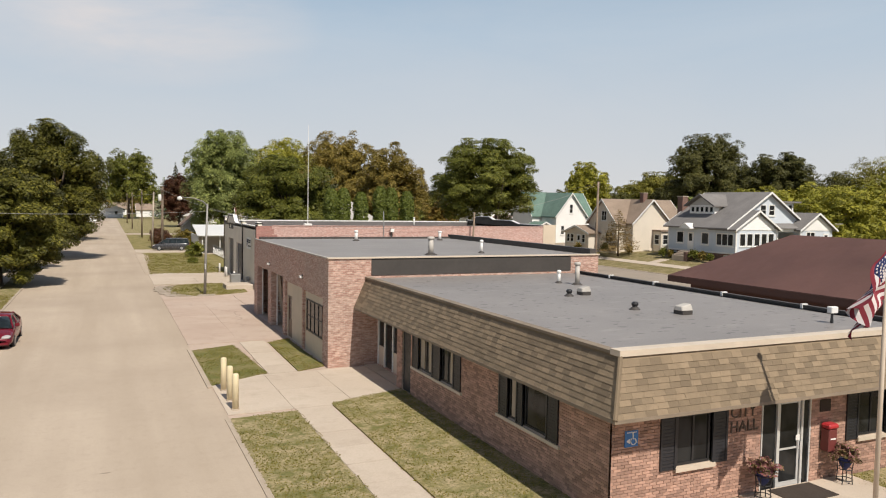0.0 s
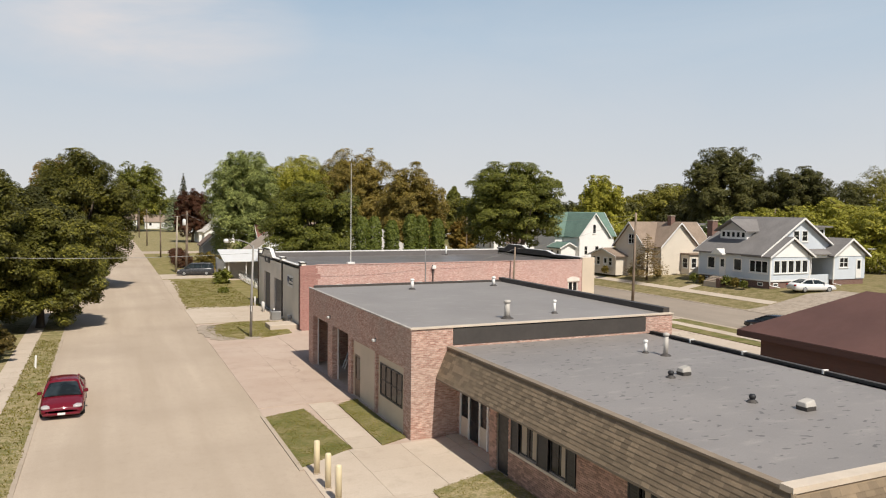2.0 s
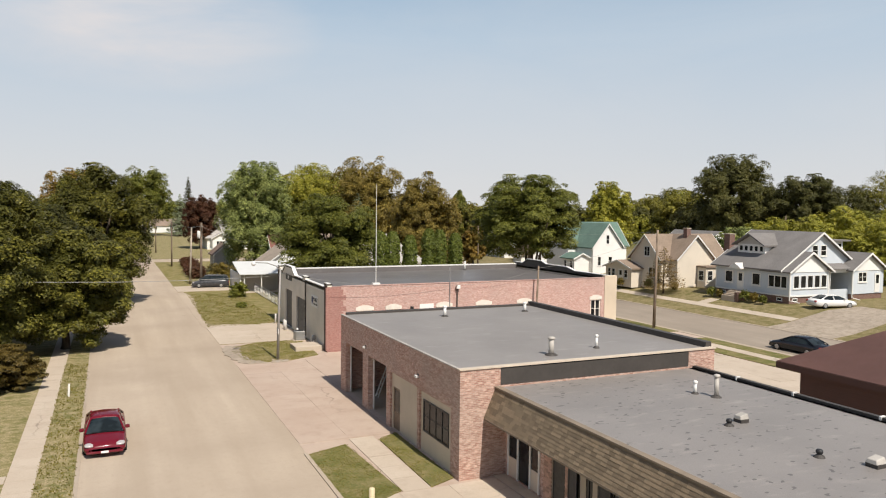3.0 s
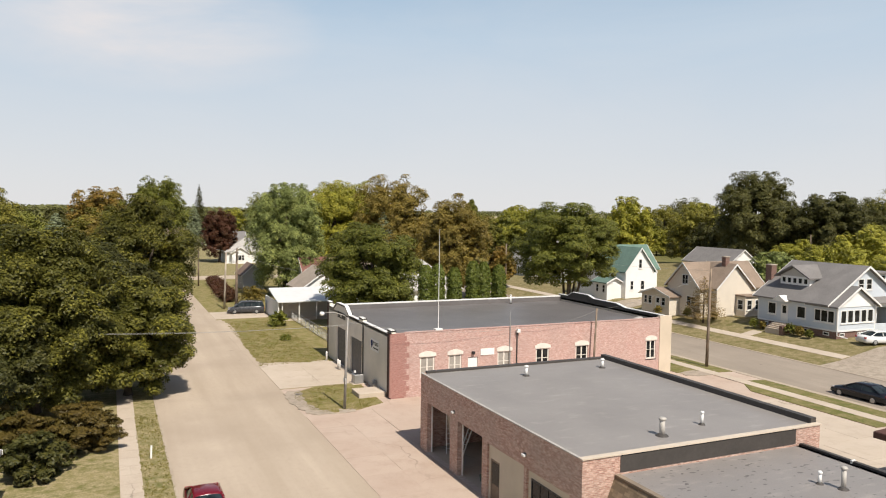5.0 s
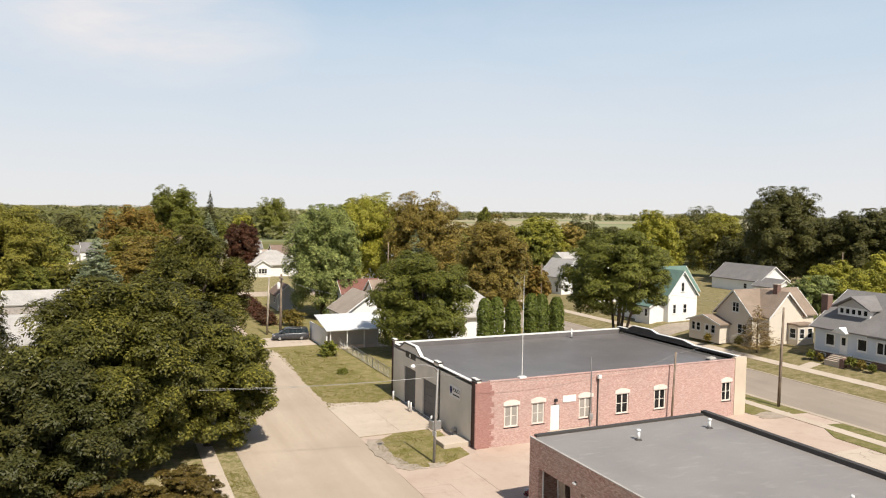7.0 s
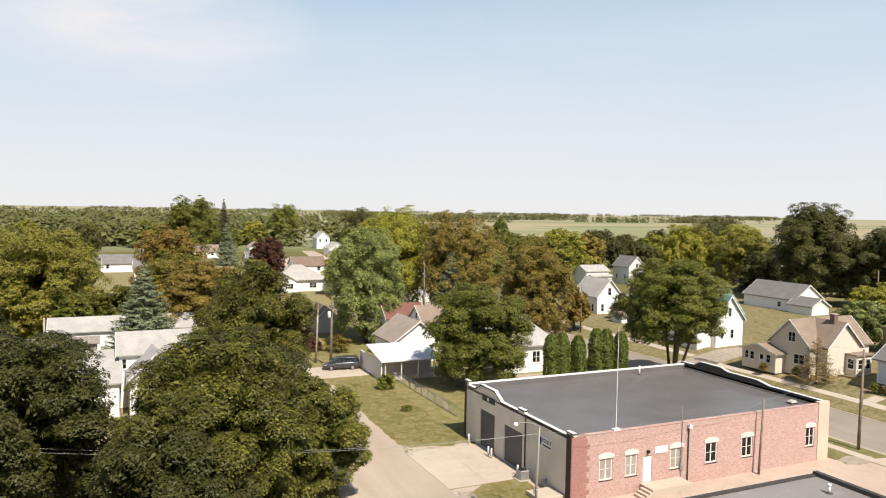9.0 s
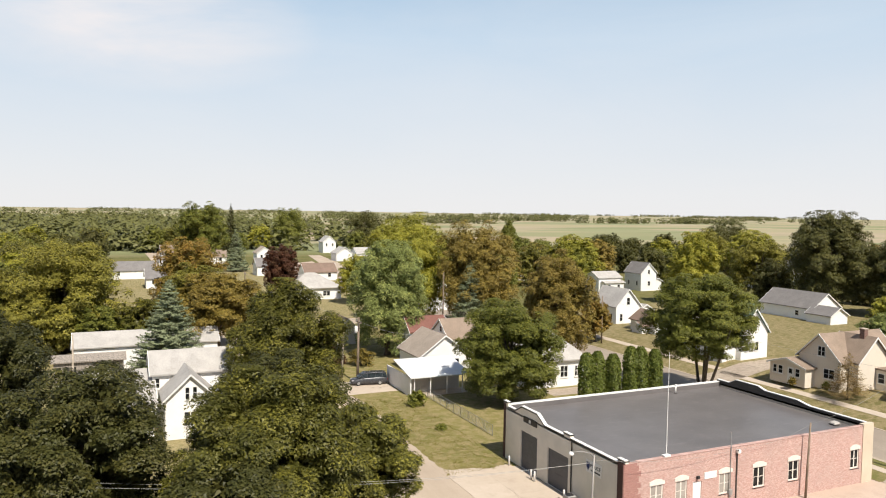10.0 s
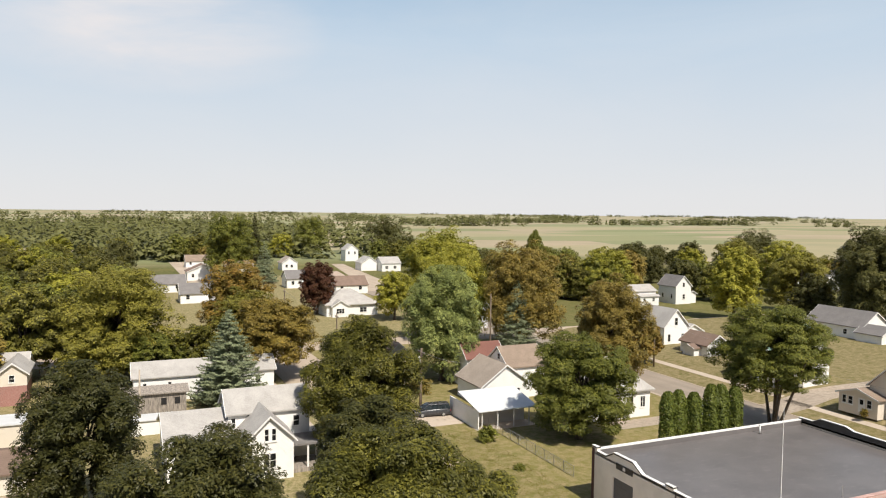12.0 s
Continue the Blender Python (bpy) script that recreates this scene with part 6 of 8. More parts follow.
for i, (x, y, s) in enumerate(((62.6, 72.4, 1.2), (62.8, 71.2, 1.0), (62.6, 67.0, 1.4), (62.7, 65.8, 1.2), (62.6, 64.4, 1.0), (59.6, 86.5, 1.2), (61.3, 82.6, 1.3), (63.0, 79.4, 1.1))):
    shrub("garden_bush", (x, y, 1.25), s, 0.9 * s, "leaf_brown" if i % 2 else "leaf_green", "low garden bush along the house front", 120 + i, 500, 0.1, "bushes along the houses")


# ---------------- office front: windows, door, signs ----------------
def shutter(side, at, u0, u1, z0, z1):
    """A black louvred shutter screwed to the wall."""
    def slab(a, b, c, d, out, back):
        return boxes((a, b, at - out, at + back, c, d) if side == "s" else (at - out, at + back, a, b, c, d))

    sh = part("shutter", slab(u0, u1, z0, z1, 0.02, 0.004), "shutter", office, "black louvred shutter")
    part("stile", slab(u0, u0 + 0.06, z0, z1, 0.045, -0.02), "shutter", sh)
    part("stile", slab(u1 - 0.06, u1, z0, z1, 0.045, -0.02), "shutter", sh)
    for z in np.arange(z0, z1 - 0.03, 0.085):
        part("louvre", slab(u0 + 0.06, u1 - 0.06, z, z + 0.055, 0.032, -0.02), "shutter", sh)


WX, SY = OX0 - 0.002, OY0 - 0.002
for u0, u1, kind in ((24.15, 24.7, 0), (22.95, 24.1, 2), (22.2, 22.9, 0), (21.2, 22.15, 2), (20.6, 21.15, 0), (17.52, 18.02, 0), (17.07, 17.47, 1), (16.67, 17.02, 0), (15.52, 16.62, 1), (14.92, 15.47, 0)):
    if kind:
        window(office, "w", WX + 0.06, u0, u1, 1.2, 2.39, kind, "black", 0, False, trim=0.05)
    else:
        shutter("w", WX, u0, u1, 1.08, 2.45)
for u0, u1 in ((23.0, 23.3), (23.7, 24.05), (21.25, 21.5), (17.12, 17.37)):
    part("curtain", boxes((WX + 0.045, WX + 0.052, u0, u1, 1.2, 2.38)), "curtain", office, "tan curtain at the window")
part("side_door", boxes((WX + 0.08, WX + 0.14, 24.95, 25.85, 0.02, 2.36)), "black", office, "black painted side door")
part("sill", boxes((WX - 0.07, WX + 0.1, 20.5, 24.8, 1.07, 1.16)), "cream", office)
part("sill", boxes((WX - 0.07, WX + 0.1, 14.82, 18.12, 1.07, 1.16)), "cream", office)
for x0 in (10.63, 17.05):
    shutter("s", SY, x0, x0 + 0.48, 1.0, 2.34)
    window(office, "s", SY + 0.06, x0 + 0.52, x0 + 1.58, 1.06, 2.29, 2, "black", 0, False, trim=0.06)
    shutter("s", SY, x0 + 1.62, x0 + 2.1, 1.0, 2.34)
    part("sill", boxes((x0 + 0.45, x0 + 1.7, SY - 0.08, SY + 0.1, 0.93, 1.03)), "cream", office)
door_set = part("door_frame", boxes((13.92, 13.96, SY, SY + 0.1, 0.02, 2.4), (14.45, 14.51, SY - 0.02, SY + 0.1, 0.02, 2.4), (15.33, 15.40, SY - 0.02, SY + 0.1, 0.02, 2.4), (15.65, 15.70, SY, SY + 0.1, 0.02, 2.4), (13.96, 15.65, SY + 0.01, SY + 0.09, 2.34, 2.4)), "alu", office, "brushed aluminium storefront frame")
part("side_light", boxes((13.96, 14.45, SY + 0.04, SY + 0.06, 0.04, 2.34)), "glass", door_set)
part("side_light", boxes((15.40, 15.65, SY + 0.04, SY + 0.06, 0.04, 2.34)), "glass", door_set)
leaf = part("door_leaf", boxes((14.53, 14.60, SY + 0.02, SY + 0.07, 0.03, 2.32), (15.24, 15.31, SY + 0.02, SY + 0.07, 0.03, 2.32), (14.60, 15.24, SY + 0.02, SY + 0.07, 0.03, 0.16), (14.60, 15.24, SY + 0.02, SY + 0.07, 2.22, 2.32), (14.60, 15.24, SY + 0.03, SY + 0.06, 1.0, 1.05)), "alu", door_set)
part("pane", boxes((14.60, 15.24, SY + 0.04, SY + 0.055, 0.16, 2.22)), "glass", leaf)
part("notice", boxes((15.16, 15.30, SY - 0.005, SY + 0.012, 1.22, 1.36)), "white", leaf, "small white notice")
part("handle", tube(bmesh.new(), [(15.26, SY + 0.02, 0.95), (15.26, SY - 0.06, 0.98), (15.26, SY - 0.06, 1.2), (15.26, SY + 0.02, 1.23)], 0.014, 6), "alu", leaf)
# porch door set in the recess
pd = part("door_frame", boxes((9.74, 9.86, 27.6, 27.68, 0.1, 2.35), (9.74, 9.86, 28.3, 28.38, 0.1, 2.35), (9.74, 9.86, 29.3, 29.38, 0.1, 2.35), (9.74, 9.86, 30.12, 30.2, 0.1, 2.35), (9.74, 9.86, 27.68, 30.12, 2.27, 2.35)), "white", office, "white frame of the side entrance")
part("pane", boxes((9.8, 9.82, 28.38, 29.3, 0.15, 2.27)), "glass", pd)
part("pane", boxes((9.8, 9.82, 29.38, 30.12, 0.95, 2.27)), "glass", pd)
part("pane", boxes((9.8, 9.82, 27.68, 28.3, 0.95, 2.27)), "glass", pd)
part("panel", boxes((9.78, 9.84, 27.68, 28.3, 0.12, 0.95)), "cream", pd)
part("panel", boxes((9.78, 9.84, 29.38, 30.12, 0.12, 0.95)), "cream", pd)


def lettering(name, text, size, m, material, parent, label=""):
    """Raised letters in the built-in font, as a mesh."""
    cu = bpy.data.curves.new(name, "FONT")
    cu.body, cu.size, cu.extrude, cu.align_x = text, size, 0.012, "LEFT"
    tmp = bpy.data.objects.new(name, cu)
    me = bpy.data.meshes.new_from_object(tmp)
    bpy.data.objects.remove(tmp)
    me.materials.append(M[material])
    ob = new(name, me)
    ob.matrix_basis = m
    ob.parent = parent
    if label:
        ob["label"] = label
    return ob


lettering("lettering", "CITY", 0.4, pose(12.82, SY - 0.012, 2.05, 90, 0, 0), "bronze", office, "dark metal wall letters")
lettering("lettering", "HALL", 0.4, pose(12.82, SY - 0.012, 1.68, 90, 0, 0), "bronze", office, "dark metal wall letters")
acc = thing("access_sign", (9.77, SY - 0.02, 1.9), "blue wheelchair access sign on the brick wall", "sign")
part("board", boxes((-0.19, 0.19, -0.01, 0.012, -0.19, 0.19), bevel=0.004), "blue_sign", acc)
sym = bmesh.new()
tube(sym, [(0.05 + 0.08 * math.cos(a), -0.014, -0.06 + 0.08 * math.sin(a)) for a in np.linspace(2.2, 6.6, 10)], 0.013, 5)
tube(sym, [(0.03, -0.014, 0.11), (0.035, -0.014, 0.0), (0.1, -0.014, -0.01), (0.14, -0.014, -0.1)], 0.015, 5)
lathe(sym, (0.03, -0.014, 0.115), [(0.001, 0), (0.022, 0.012), (0.022, 0.03), (0.001, 0.042)], 8)
part("symbol", sym, "white", acc, "white wheelchair symbol")
arrow = bmesh.new()
hull(arrow, [(-0.15, -0.013, -0.05), (-0.05, -0.013, 0.02), (-0.05, -0.013, -0.12)], ((0, 1, 2),))
part("arrow", arrow, "white", acc)
part("text_bar", boxes((-0.14, 0.14, -0.014, -0.011, 0.14, 0.16)), "white", acc)
drop = thing("drop_box", (16.22, 12.62, 0.87), "red wall-mounted drop box beside the door", "mailbox")
part("body", boxes((-0.16, 0.16, -0.1, 0.16, 0, 0.6), bevel=0.02), "drop_red", drop)
part("hood", boxes((-0.18, 0.18, -0.14, 0.16, 0.605, 0.74), bevel=0.04), "red_paint", drop, "red sloping hood")
part("text_bar", boxes((-0.1, 0.1, -0.106, -0.101, 0.32, 0.36)), "white", drop)
plq = thing("wall_plaque", (16.2, SY - 0.02, 2.05), "small dark plaque on the brick wall", "plaque")
part("plate", boxes((-0.2, 0.2, -0.012, 0.018, -0.16, 0.16), bevel=0.005), "mat_rubber", plq)


def flower_stand(x, y, seed):
    """A wrought-iron stand with a pot of petunias."""
    t = thing("flower_stand", (x, y, 0), "black iron plant stand holding purple petunias", "plant stand", "stands at the entrance")
    for k in range(4):
        a = k * math.pi / 2 + 0.4
        part("leg", tube(bmesh.new(), [(0.2 * math.cos(a), 0.2 * math.sin(a), 0), (0.17 * math.cos(a), 0.17 * math.sin(a), 0.4), (0.2 * math.cos(a), 0.2 * math.sin(a), 0.66)], 0.014, 6), "black", t)
    for z, r in ((0.16, 0.19), (0.45, 0.18), (0.66, 0.2)):
        part("ring", tube(bmesh.new(), [(r * math.cos(a), r * math.sin(a), z) for a in np.linspace(0, 2 * math.pi, 17)], 0.012, 6), "black", t)
    part("pot", lathe(bmesh.new(), (0, 0, 0.42), [(0.05, 0), (0.12, 0.1), (0.19, 0.26), (0.21, 0.32), (0.17, 0.31)], 14), "navy", t, "dark tapered pot", True)
    cm, c = crown_mesh("bloom", seed, 900, 0.42, 0.42, 0.24, 12, 0.045, "flower", 0.5)
    f = new("bloom", cm)
    f["kind"] = "stuff"
    f.parent, f.location = t, (0, 0, 0.86)


flower_stand(13.55, 12.35, 301), flower_stand(16.5, 12.35, 302)
dm_ = thing("door_mat", (14.85, 12.25, 0.06), "dark brown rubber door mat", "mat")
part("pad", boxes((-0.75, 0.75, -0.45, 0.45, -0.004, 0.02), bevel=0.005), "mat_rubber", dm_)
setting("pavement_entry", boxes((13.2, 17.2, 8.0, 12.78, -0.1, 0.056)), "conc", "pale concrete entrance pad", "pavement")

# flagpole with a hanging flag
fp = thing("flagpole", (13.62, 9.5, 0), "white metal flagpole with a flag hanging in folds", "flagpole")
part("pole", tube(bmesh.new(), [(0, 0, 0), (0, 0, 7.4)], [0.055, 0.04], 10), "cream", fp, smooth=True)
part("finial", lathe(bmesh.new(), (0, 0, 7.4), [(0.02, 0), (0.07, 0.05), (0.09, 0.1), (0.06, 0.17), (0.005, 0.2)], 10), "alu", fp, smooth=True)
part("base_collar", lathe(bmesh.new(), (0, 0, 0), [(0.2, 0), (0.19, 0.06), (0.07, 0.1)], 12), "steel", fp)


def cloth(u, v):
    """Flag cloth that droops away from the pole: u along the fly, v down the hoist."""
    top, low = Vector((-0.85 * u, 0, -1.2 * u)), Vector((-0.7 * u, 0, -1.05 - 0.8 * u ** 2.2))
    p = top * (1 - v) + low * v
    return p + Vector((-0.06, (0.06 + 0.2 * u) * math.sin(v * 9 + u * 6) * min(1, u * 4), 6.45 + 0.05 * u * math.sin(v * 11)))


def cloth_patch(u0, u1, v0, v1, off=0.0):
    bm = bmesh.new()
    n = max(3, int((u1 - u0) * 22))
    rows = [[bm.verts.new(cloth(u0 + (u1 - u0) * i / n, v) + Vector((0, d, 0))) for i in range(n + 1)] for v, d in ((v0, off), (v1, off), (v1, off + 0.006), (v0, off + 0.006))]
    for j in range(4):
        a, b = rows[j], rows[(j + 1) % 4]
        for i in range(n):
            bm.faces.new((a[i], a[i + 1], b[i + 1], b[i]))
    return bm


flag = part("flag", cloth_patch(0.0, 1.0, 0.0, 0.0769), "flag_red", fp, "red and white striped flag with a navy canton")
for i in range(1, 13):
    part("stripe", cloth_patch(0.4 if i < 7 else 0.0, 1.0, i / 13, (i + 1) / 13), "flag_white" if i % 2 else "flag_red", flag)
part("canton", cloth_patch(0.0, 0.4, 0.0769, 7 / 13, -0.004), "navy", flag)
stars = bmesh.new()
for r in range(5):
    for c in range(6):
        p = cloth(0.04 + 0.06 * c + 0.015 * (r % 2), 0.12 + 0.085 * r)
        hull(stars, [(p.x + 0.028 * math.cos(a), p.y - 0.012, p.z + 0.028 * math.sin(a)) for a in np.linspace(0.3, 6.58, 6)[:5]], ((0, 1, 2, 3, 4),))
part("star", stars, "flag_white", flag)["kind"] = "stuff"

# ---------------- roof fittings ----------------
def roof_pipe(x, y, z, h, r, label, cap=True, material="white"):
    t = thing("roof_vent", (x, y, z), label, "vent", "vents on the roofs")
    part("flashing", lathe(bmesh.new(), (0, 0, -0.01), [(r * 2.4, 0), (r * 2.2, 0.03), (r * 1.2, 0.1)], 12), "flashing", t)
    part("pipe", lathe(bmesh.new(), (0, 0, 0), [(r, 0), (r, h)], 12), material, t, smooth=True)
    if cap:
        part("cap", lathe(bmesh.new(), (0, 0, h), [(r * 1.1, -0.02), (r * 1.4, 0.02), (r * 1.4, 0.08), (r * 0.9, 0.12)], 12), material, t, smooth=True)


def roof_box(x, y, z, s=1.0):
    t = thing("roof_fan", (x, y, z), "square weathered grey roof fan housing on a curb", "vent", "vents on the roofs")
    part("curb", boxes((-0.26 * s, 0.26 * s, -0.26 * s, 0.26 * s, -0.01, 0.14)), "flashing", t)
    hood = hull(bmesh.new(), [(-0.3 * s, -0.27 * s, 0.12), (0.3 * s, -0.27 * s, 0.12), (0.3 * s, 0.27 * s, 0.12), (-0.3 * s, 0.27 * s, 0.12), (-0.26 * s, -0.2 * s, 0.26), (0.22 * s, -0.2 * s, 0.34), (0.22 * s, 0.2 * s, 0.34), (-0.26 * s, 0.2 * s, 0.26)], ((3, 2, 1, 0), (4, 5, 6, 7), (0, 1, 5, 4), (1, 2, 6, 5), (2, 3, 7, 6), (3, 0, 4, 7)))
    bmesh.ops.bevel(hood, geom=list(hood.edges), offset=0.02, segments=1, affect="EDGES")
    part("housing", hood, "galv_pale", t)


roof_pipe(17.1, 25.6, 3.9, 0.85, 0.1, "tall galvanised flue with a cap", True, "galv_pale")
roof_pipe(16.7, 26.4, 3.9, 0.45, 0.07, "short white vent pipe on the flat roof")
roof_pipe(14.45, 22.3, 3.9, 0.14, 0.08, "short black vent pipe on the flat roof", True, "black")
roof_pipe(14.5, 18.6, 3.9, 0.14, 0.08, "short black vent pipe on the flat roof", True, "black")
roof_box(15.25, 22.5, 3.9, 0.72), roof_box(15.35, 17.3, 3.9, 0.78)
roof_pipe(13.45, 45.0, 4.81, 0.55, 0.1, "white capped roof vent pipe")
roof_pipe(19.5, 45.3, 4.81, 0.5, 0.1, "white capped roof vent pipe")
roof_pipe(13.0, 31.9, 4.81, 0.75, 0.13, "galvanised capped roof flue", True, "galv_pale")
roof_pipe(16.1, 32.6, 4.81, 0.55, 0.07, "thin white plastic vent pipe")
roof_pipe(30.8, 77.6, 4.72, 0.9, 0.09, "white vent pipe by the parapet")
roof_box(36.6, 62.6, 4.72, 1.3)
fl = thing("flood_light", (18.4, 14.4, 3.9), "white flood light on a short stalk", "lamp")
part("stalk", lathe(bmesh.new(), (0, 0, 0), [(0.05, 0), (0.03, 0.3)], 8), "black", fl)
part("head", boxes((-0.14, 0.14, -0.1, 0.08, 0.3, 0.5), bevel=0.02), "white", fl)
mast = thing("antenna_mast", (14.1, 60.17, 5.3), "tall thin white radio antenna on the roof edge", "antenna")
part("base", boxes((-0.32, 0.32, -0.2, 0.2, 0, 0.16), bevel=0.02), "white", mast)
part("whip", tube(bmesh.new(), [(0, 0, 0.1), (0, 0, 4.0), (0, 0, 8.3)], [0.034, 0.027, 0.015], 8), "white", mast)

# station wall fittings
for nm, pts, r, mt in (("conduit", [(20.75, 59.95, 0.8), (20.75, 59.95, 5.3), (20.75, 60.05, 6.6)], 0.045, "steel"), ("conduit", [(21.45, 59.94, 0.0), (21.45, 59.94, 4.9), (21.3, 59.7, 5.05)], 0.06, "flashing"), ("downpipe", [(9.9, 60.05, 0.1), (9.9, 60.05, 5.2)], 0.09, "brick_d"), ("conduit", [(9.88, 67.0, 0.2), (9.88, 67.0, 5.0)], 0.06, "flashing")):
    part(nm, tube(bmesh.new(), pts, r, 8), mt, stn)
part("meter_box", boxes((20.6, 20.95, 59.82, 59.99, 1.3, 1.8), bevel=0.02), "steel", stn)
part("service_head", boxes((21.3, 21.65, 59.7, 59.95, 4.75, 5.05), bevel=0.03), "white", stn)
part("wall_lamp", boxes((17.1, 17.35, 59.78, 59.98, 3.15, 3.4), bevel=0.03), "black", stn)
sg = thing("police_sign", (9.93, 63.9, 3.65), "white sign board with a shield and the word police", "sign")
part("board", boxes((-0.03, 0.0, -1.05, 1.05, -0.5, 0.5)), "white", sg)
lettering("lettering", "POLICE", 0.42, pose(-0.035, 0.42, 0.02, 90, 0, -90), "black", sg, "dark capital letters")
part("text_bar", boxes((-0.036, -0.03, -0.9, 0.35, -0.3, -0.18)), "black", sg)
sh = bmesh.new()
hull(sh, [(-0.036, 0.95, 0.35), (-0.036, 0.5, 0.35), (-0.036, 0.5, -0.05), (-0.036, 0.725, -0.38), (-0.036, 0.95, -0.05)], ((0, 1, 2, 3, 4),))
part("shield", sh, "navy", sg)
part("star", boxes((9.86, 9.9, 73.65, 73.95, 4.68, 4.98)), "white", stn)


# ---------------- street furniture ----------------
def bollard(x, y, h, r, material, label, group):
    t = thing("bollard", (x, y, 0), label, "bollard", group)
    part("post", lathe(bmesh.new(), (0, 0, -0.05), [(r, 0), (r, h), (r * 0.8, h + 0.04), (r * 0.1, h + 0.06)], 14), material, t, smooth=True)
    part("collar", lathe(bmesh.new(), (0, 0, -0.03), [(r * 1.25, 0), (r * 1.2, 0.08), (r, 0.09)], 14), "kerb", t)


for y in (28.05, 26.5, 25.2):
    bollard(2.8, y, 1.28, 0.11, "bollard", "pale yellow steel bollard on the concrete", "bollards at the street")
for y in (76.2, 72.2, 71.6, 66.9):
    bollard(9.15, y, 0.95, 0.09, "white", "white steel bollard at the overhead doors", "bollards at the station")
mk = thing("marker_post", (-8.3, 52.1, 0), "white leaning marker post in the grass", "post")
part("post", tube(bmesh.new(), [(0, 0, -0.05), (0.04, 0.1, 0.75)], 0.06, 8), "white", mk)

lamp = thing("street_lamp", (5.65, 58.4, 0), "steel street lamp with a curved arm over the street", "street lamp")
part("pole", tube(bmesh.new(), [(0, 0, 0), (0.08, 0, 3.5), (0.2, 0, 7.0)], [0.11, 0.09, 0.065], 10), "lamp_steel", lamp, smooth=True)
part("arm", tube(bmesh.new(), [(0.2, 0, 6.8), (-0.1, 0, 7.15), (-0.8, 0, 7.4), (-1.7, 0, 7.45)], [0.045, 0.04, 0.035, 0.03], 8), "lamp_steel", lamp, smooth=True)
part("head", lathe(bmesh.new(), (-1.8, 0, 7.2), [(0.03, 0), (0.16, 0.06), (0.2, 0.16), (0.13, 0.28), (0.03, 0.32)], 12), "white", lamp, smooth=True)
part("sign_plate", boxes((-0.02, 0.02, -0.3, 0.3, 2.0, 2.4)), "white", lamp)


def pole(x, y, h, label, lean=0.0, arm=True, can=False, r=0.16, name="utility_pole", wood="wood_pole"):
    """A wooden utility pole with crossarm, insulators and, on some, a transformer."""
    t = thing(name, (x, y, 0), label, "utility pole", "utility poles")
    part("shaft", tube(bmesh.new(), [(0, 0, -0.1), (lean * 0.5, 0, h * 0.5), (lean, 0, h)], [r, r * 0.85, r * 0.65], 10), wood, t, smooth=True)
    if arm:
        a = part("crossarm", boxes((lean - 0.07, lean + 0.07, -1.1, 1.1, h - 0.7, h - 0.55)), "wood_pole", t)
        for d in (-1.0, -0.5, 0.5, 1.0):
            part("insulator", lathe(bmesh.new(), (lean, d, h - 0.55), [(0.02, 0), (0.05, 0.05), (0.03, 0.14)], 8), "steel", a)
    if can:
        c = part("transformer", lathe(bmesh.new(), (lean - 0.38, 0, h - 2.1), [(0.2, 0), (0.23, 0.05), (0.23, 0.8), (0.15, 0.9), (0.05, 0.95)], 14), "white", t, "pale grey transformer can", True)
        part("bracket", boxes((lean - 0.3, lean, -0.05, 0.05, h - 1.7, h - 1.55)), "steel", c)


pole(6.15, 113.8, 9.2, "wooden utility pole with a transformer", 0.1, True, True, 0.2)
pole(5.0, 117.5, 8.4, "pale slim wooden pole beside the drive", 0.25, False, wood="wood_pale")
pole(43.6, 60.6, 9.8, "dark wooden utility pole at the street", 0.15, False)
pole(29.0, 59.35, 6.6, "short dark pole against the brick wall", 0.25, False, False, 0.11)
pole(5.0, 152.0, 9.0, "wooden utility pole along the street", 0.0, True)
pole(4.6, 196.0, 9.0, "wooden utility pole along the street", 0.0, True)
pole(4.6, 245.0, 9.0, "wooden utility pole along the street", 0.0, True)
pole(-29.8, 118.6, 8.0, "pale wooden utility pole behind the white house", 0.0, False, wood="wood_pale")
pole(57.5, 126.5, 9.0, "wooden utility pole beside the side street", 0.0, False)
pole(35.0, 148.0, 12.0, "tall wooden pole among the trees", 0.0, False)
pole(128.0, 118.0, 11.0, "pale utility pole by the grey-roofed house", 0.0, False)
pole(-31.5, 66.0, 8.2, "wooden utility pole with crossarm west of the street", 0.0, True)


def wire(a, b, sag, r=0.01):
    t = thing("overhead_wire", (0, 0, 0), "thin grey overhead wire between poles", "wire", "overhead wires")
    a, b = Vector(a), Vector(b)
    part("strand", tube(bmesh.new(), [a.lerp(b, k / 10) - Vector((0, 0, sag * 4 * (k / 10) * (1 - k / 10))) for k in range(11)], r, 5), "wire", t)


for d in (-0.5, 0.5):
    wire((6.25, 113.8 + d, 8.7), (16.0, 118.0, 5.5), 0.4)
    wire((5.0, 152.0 + d, 8.5), (6.25, 113.8 + d, 8.7), 0.5)
    wire((-31.5, 66.0 + d, 7.7), (5.85, 58.6, 6.4), 0.9)
    wire((5.0, 152.0 + d, 8.5), (4.6, 196.0 + d, 8.5), 0.6)
wire((5.85, 58.6, 6.6), (21.4, 59.8, 5.1), 0.5), wire((29.2, 59.4, 6.4), (21.4, 59.8, 5.1), 0.4), wire((29.2, 59.4, 6.4), (43.7, 60.6, 9.5), 0.5)
wire((-31.5, 66.0, 7.7), (-16.3, 40.0, 3.0), 0.7), wire((43.7, 60.6, 9.6), (57.5, 126.5, 8.8), 0.9)

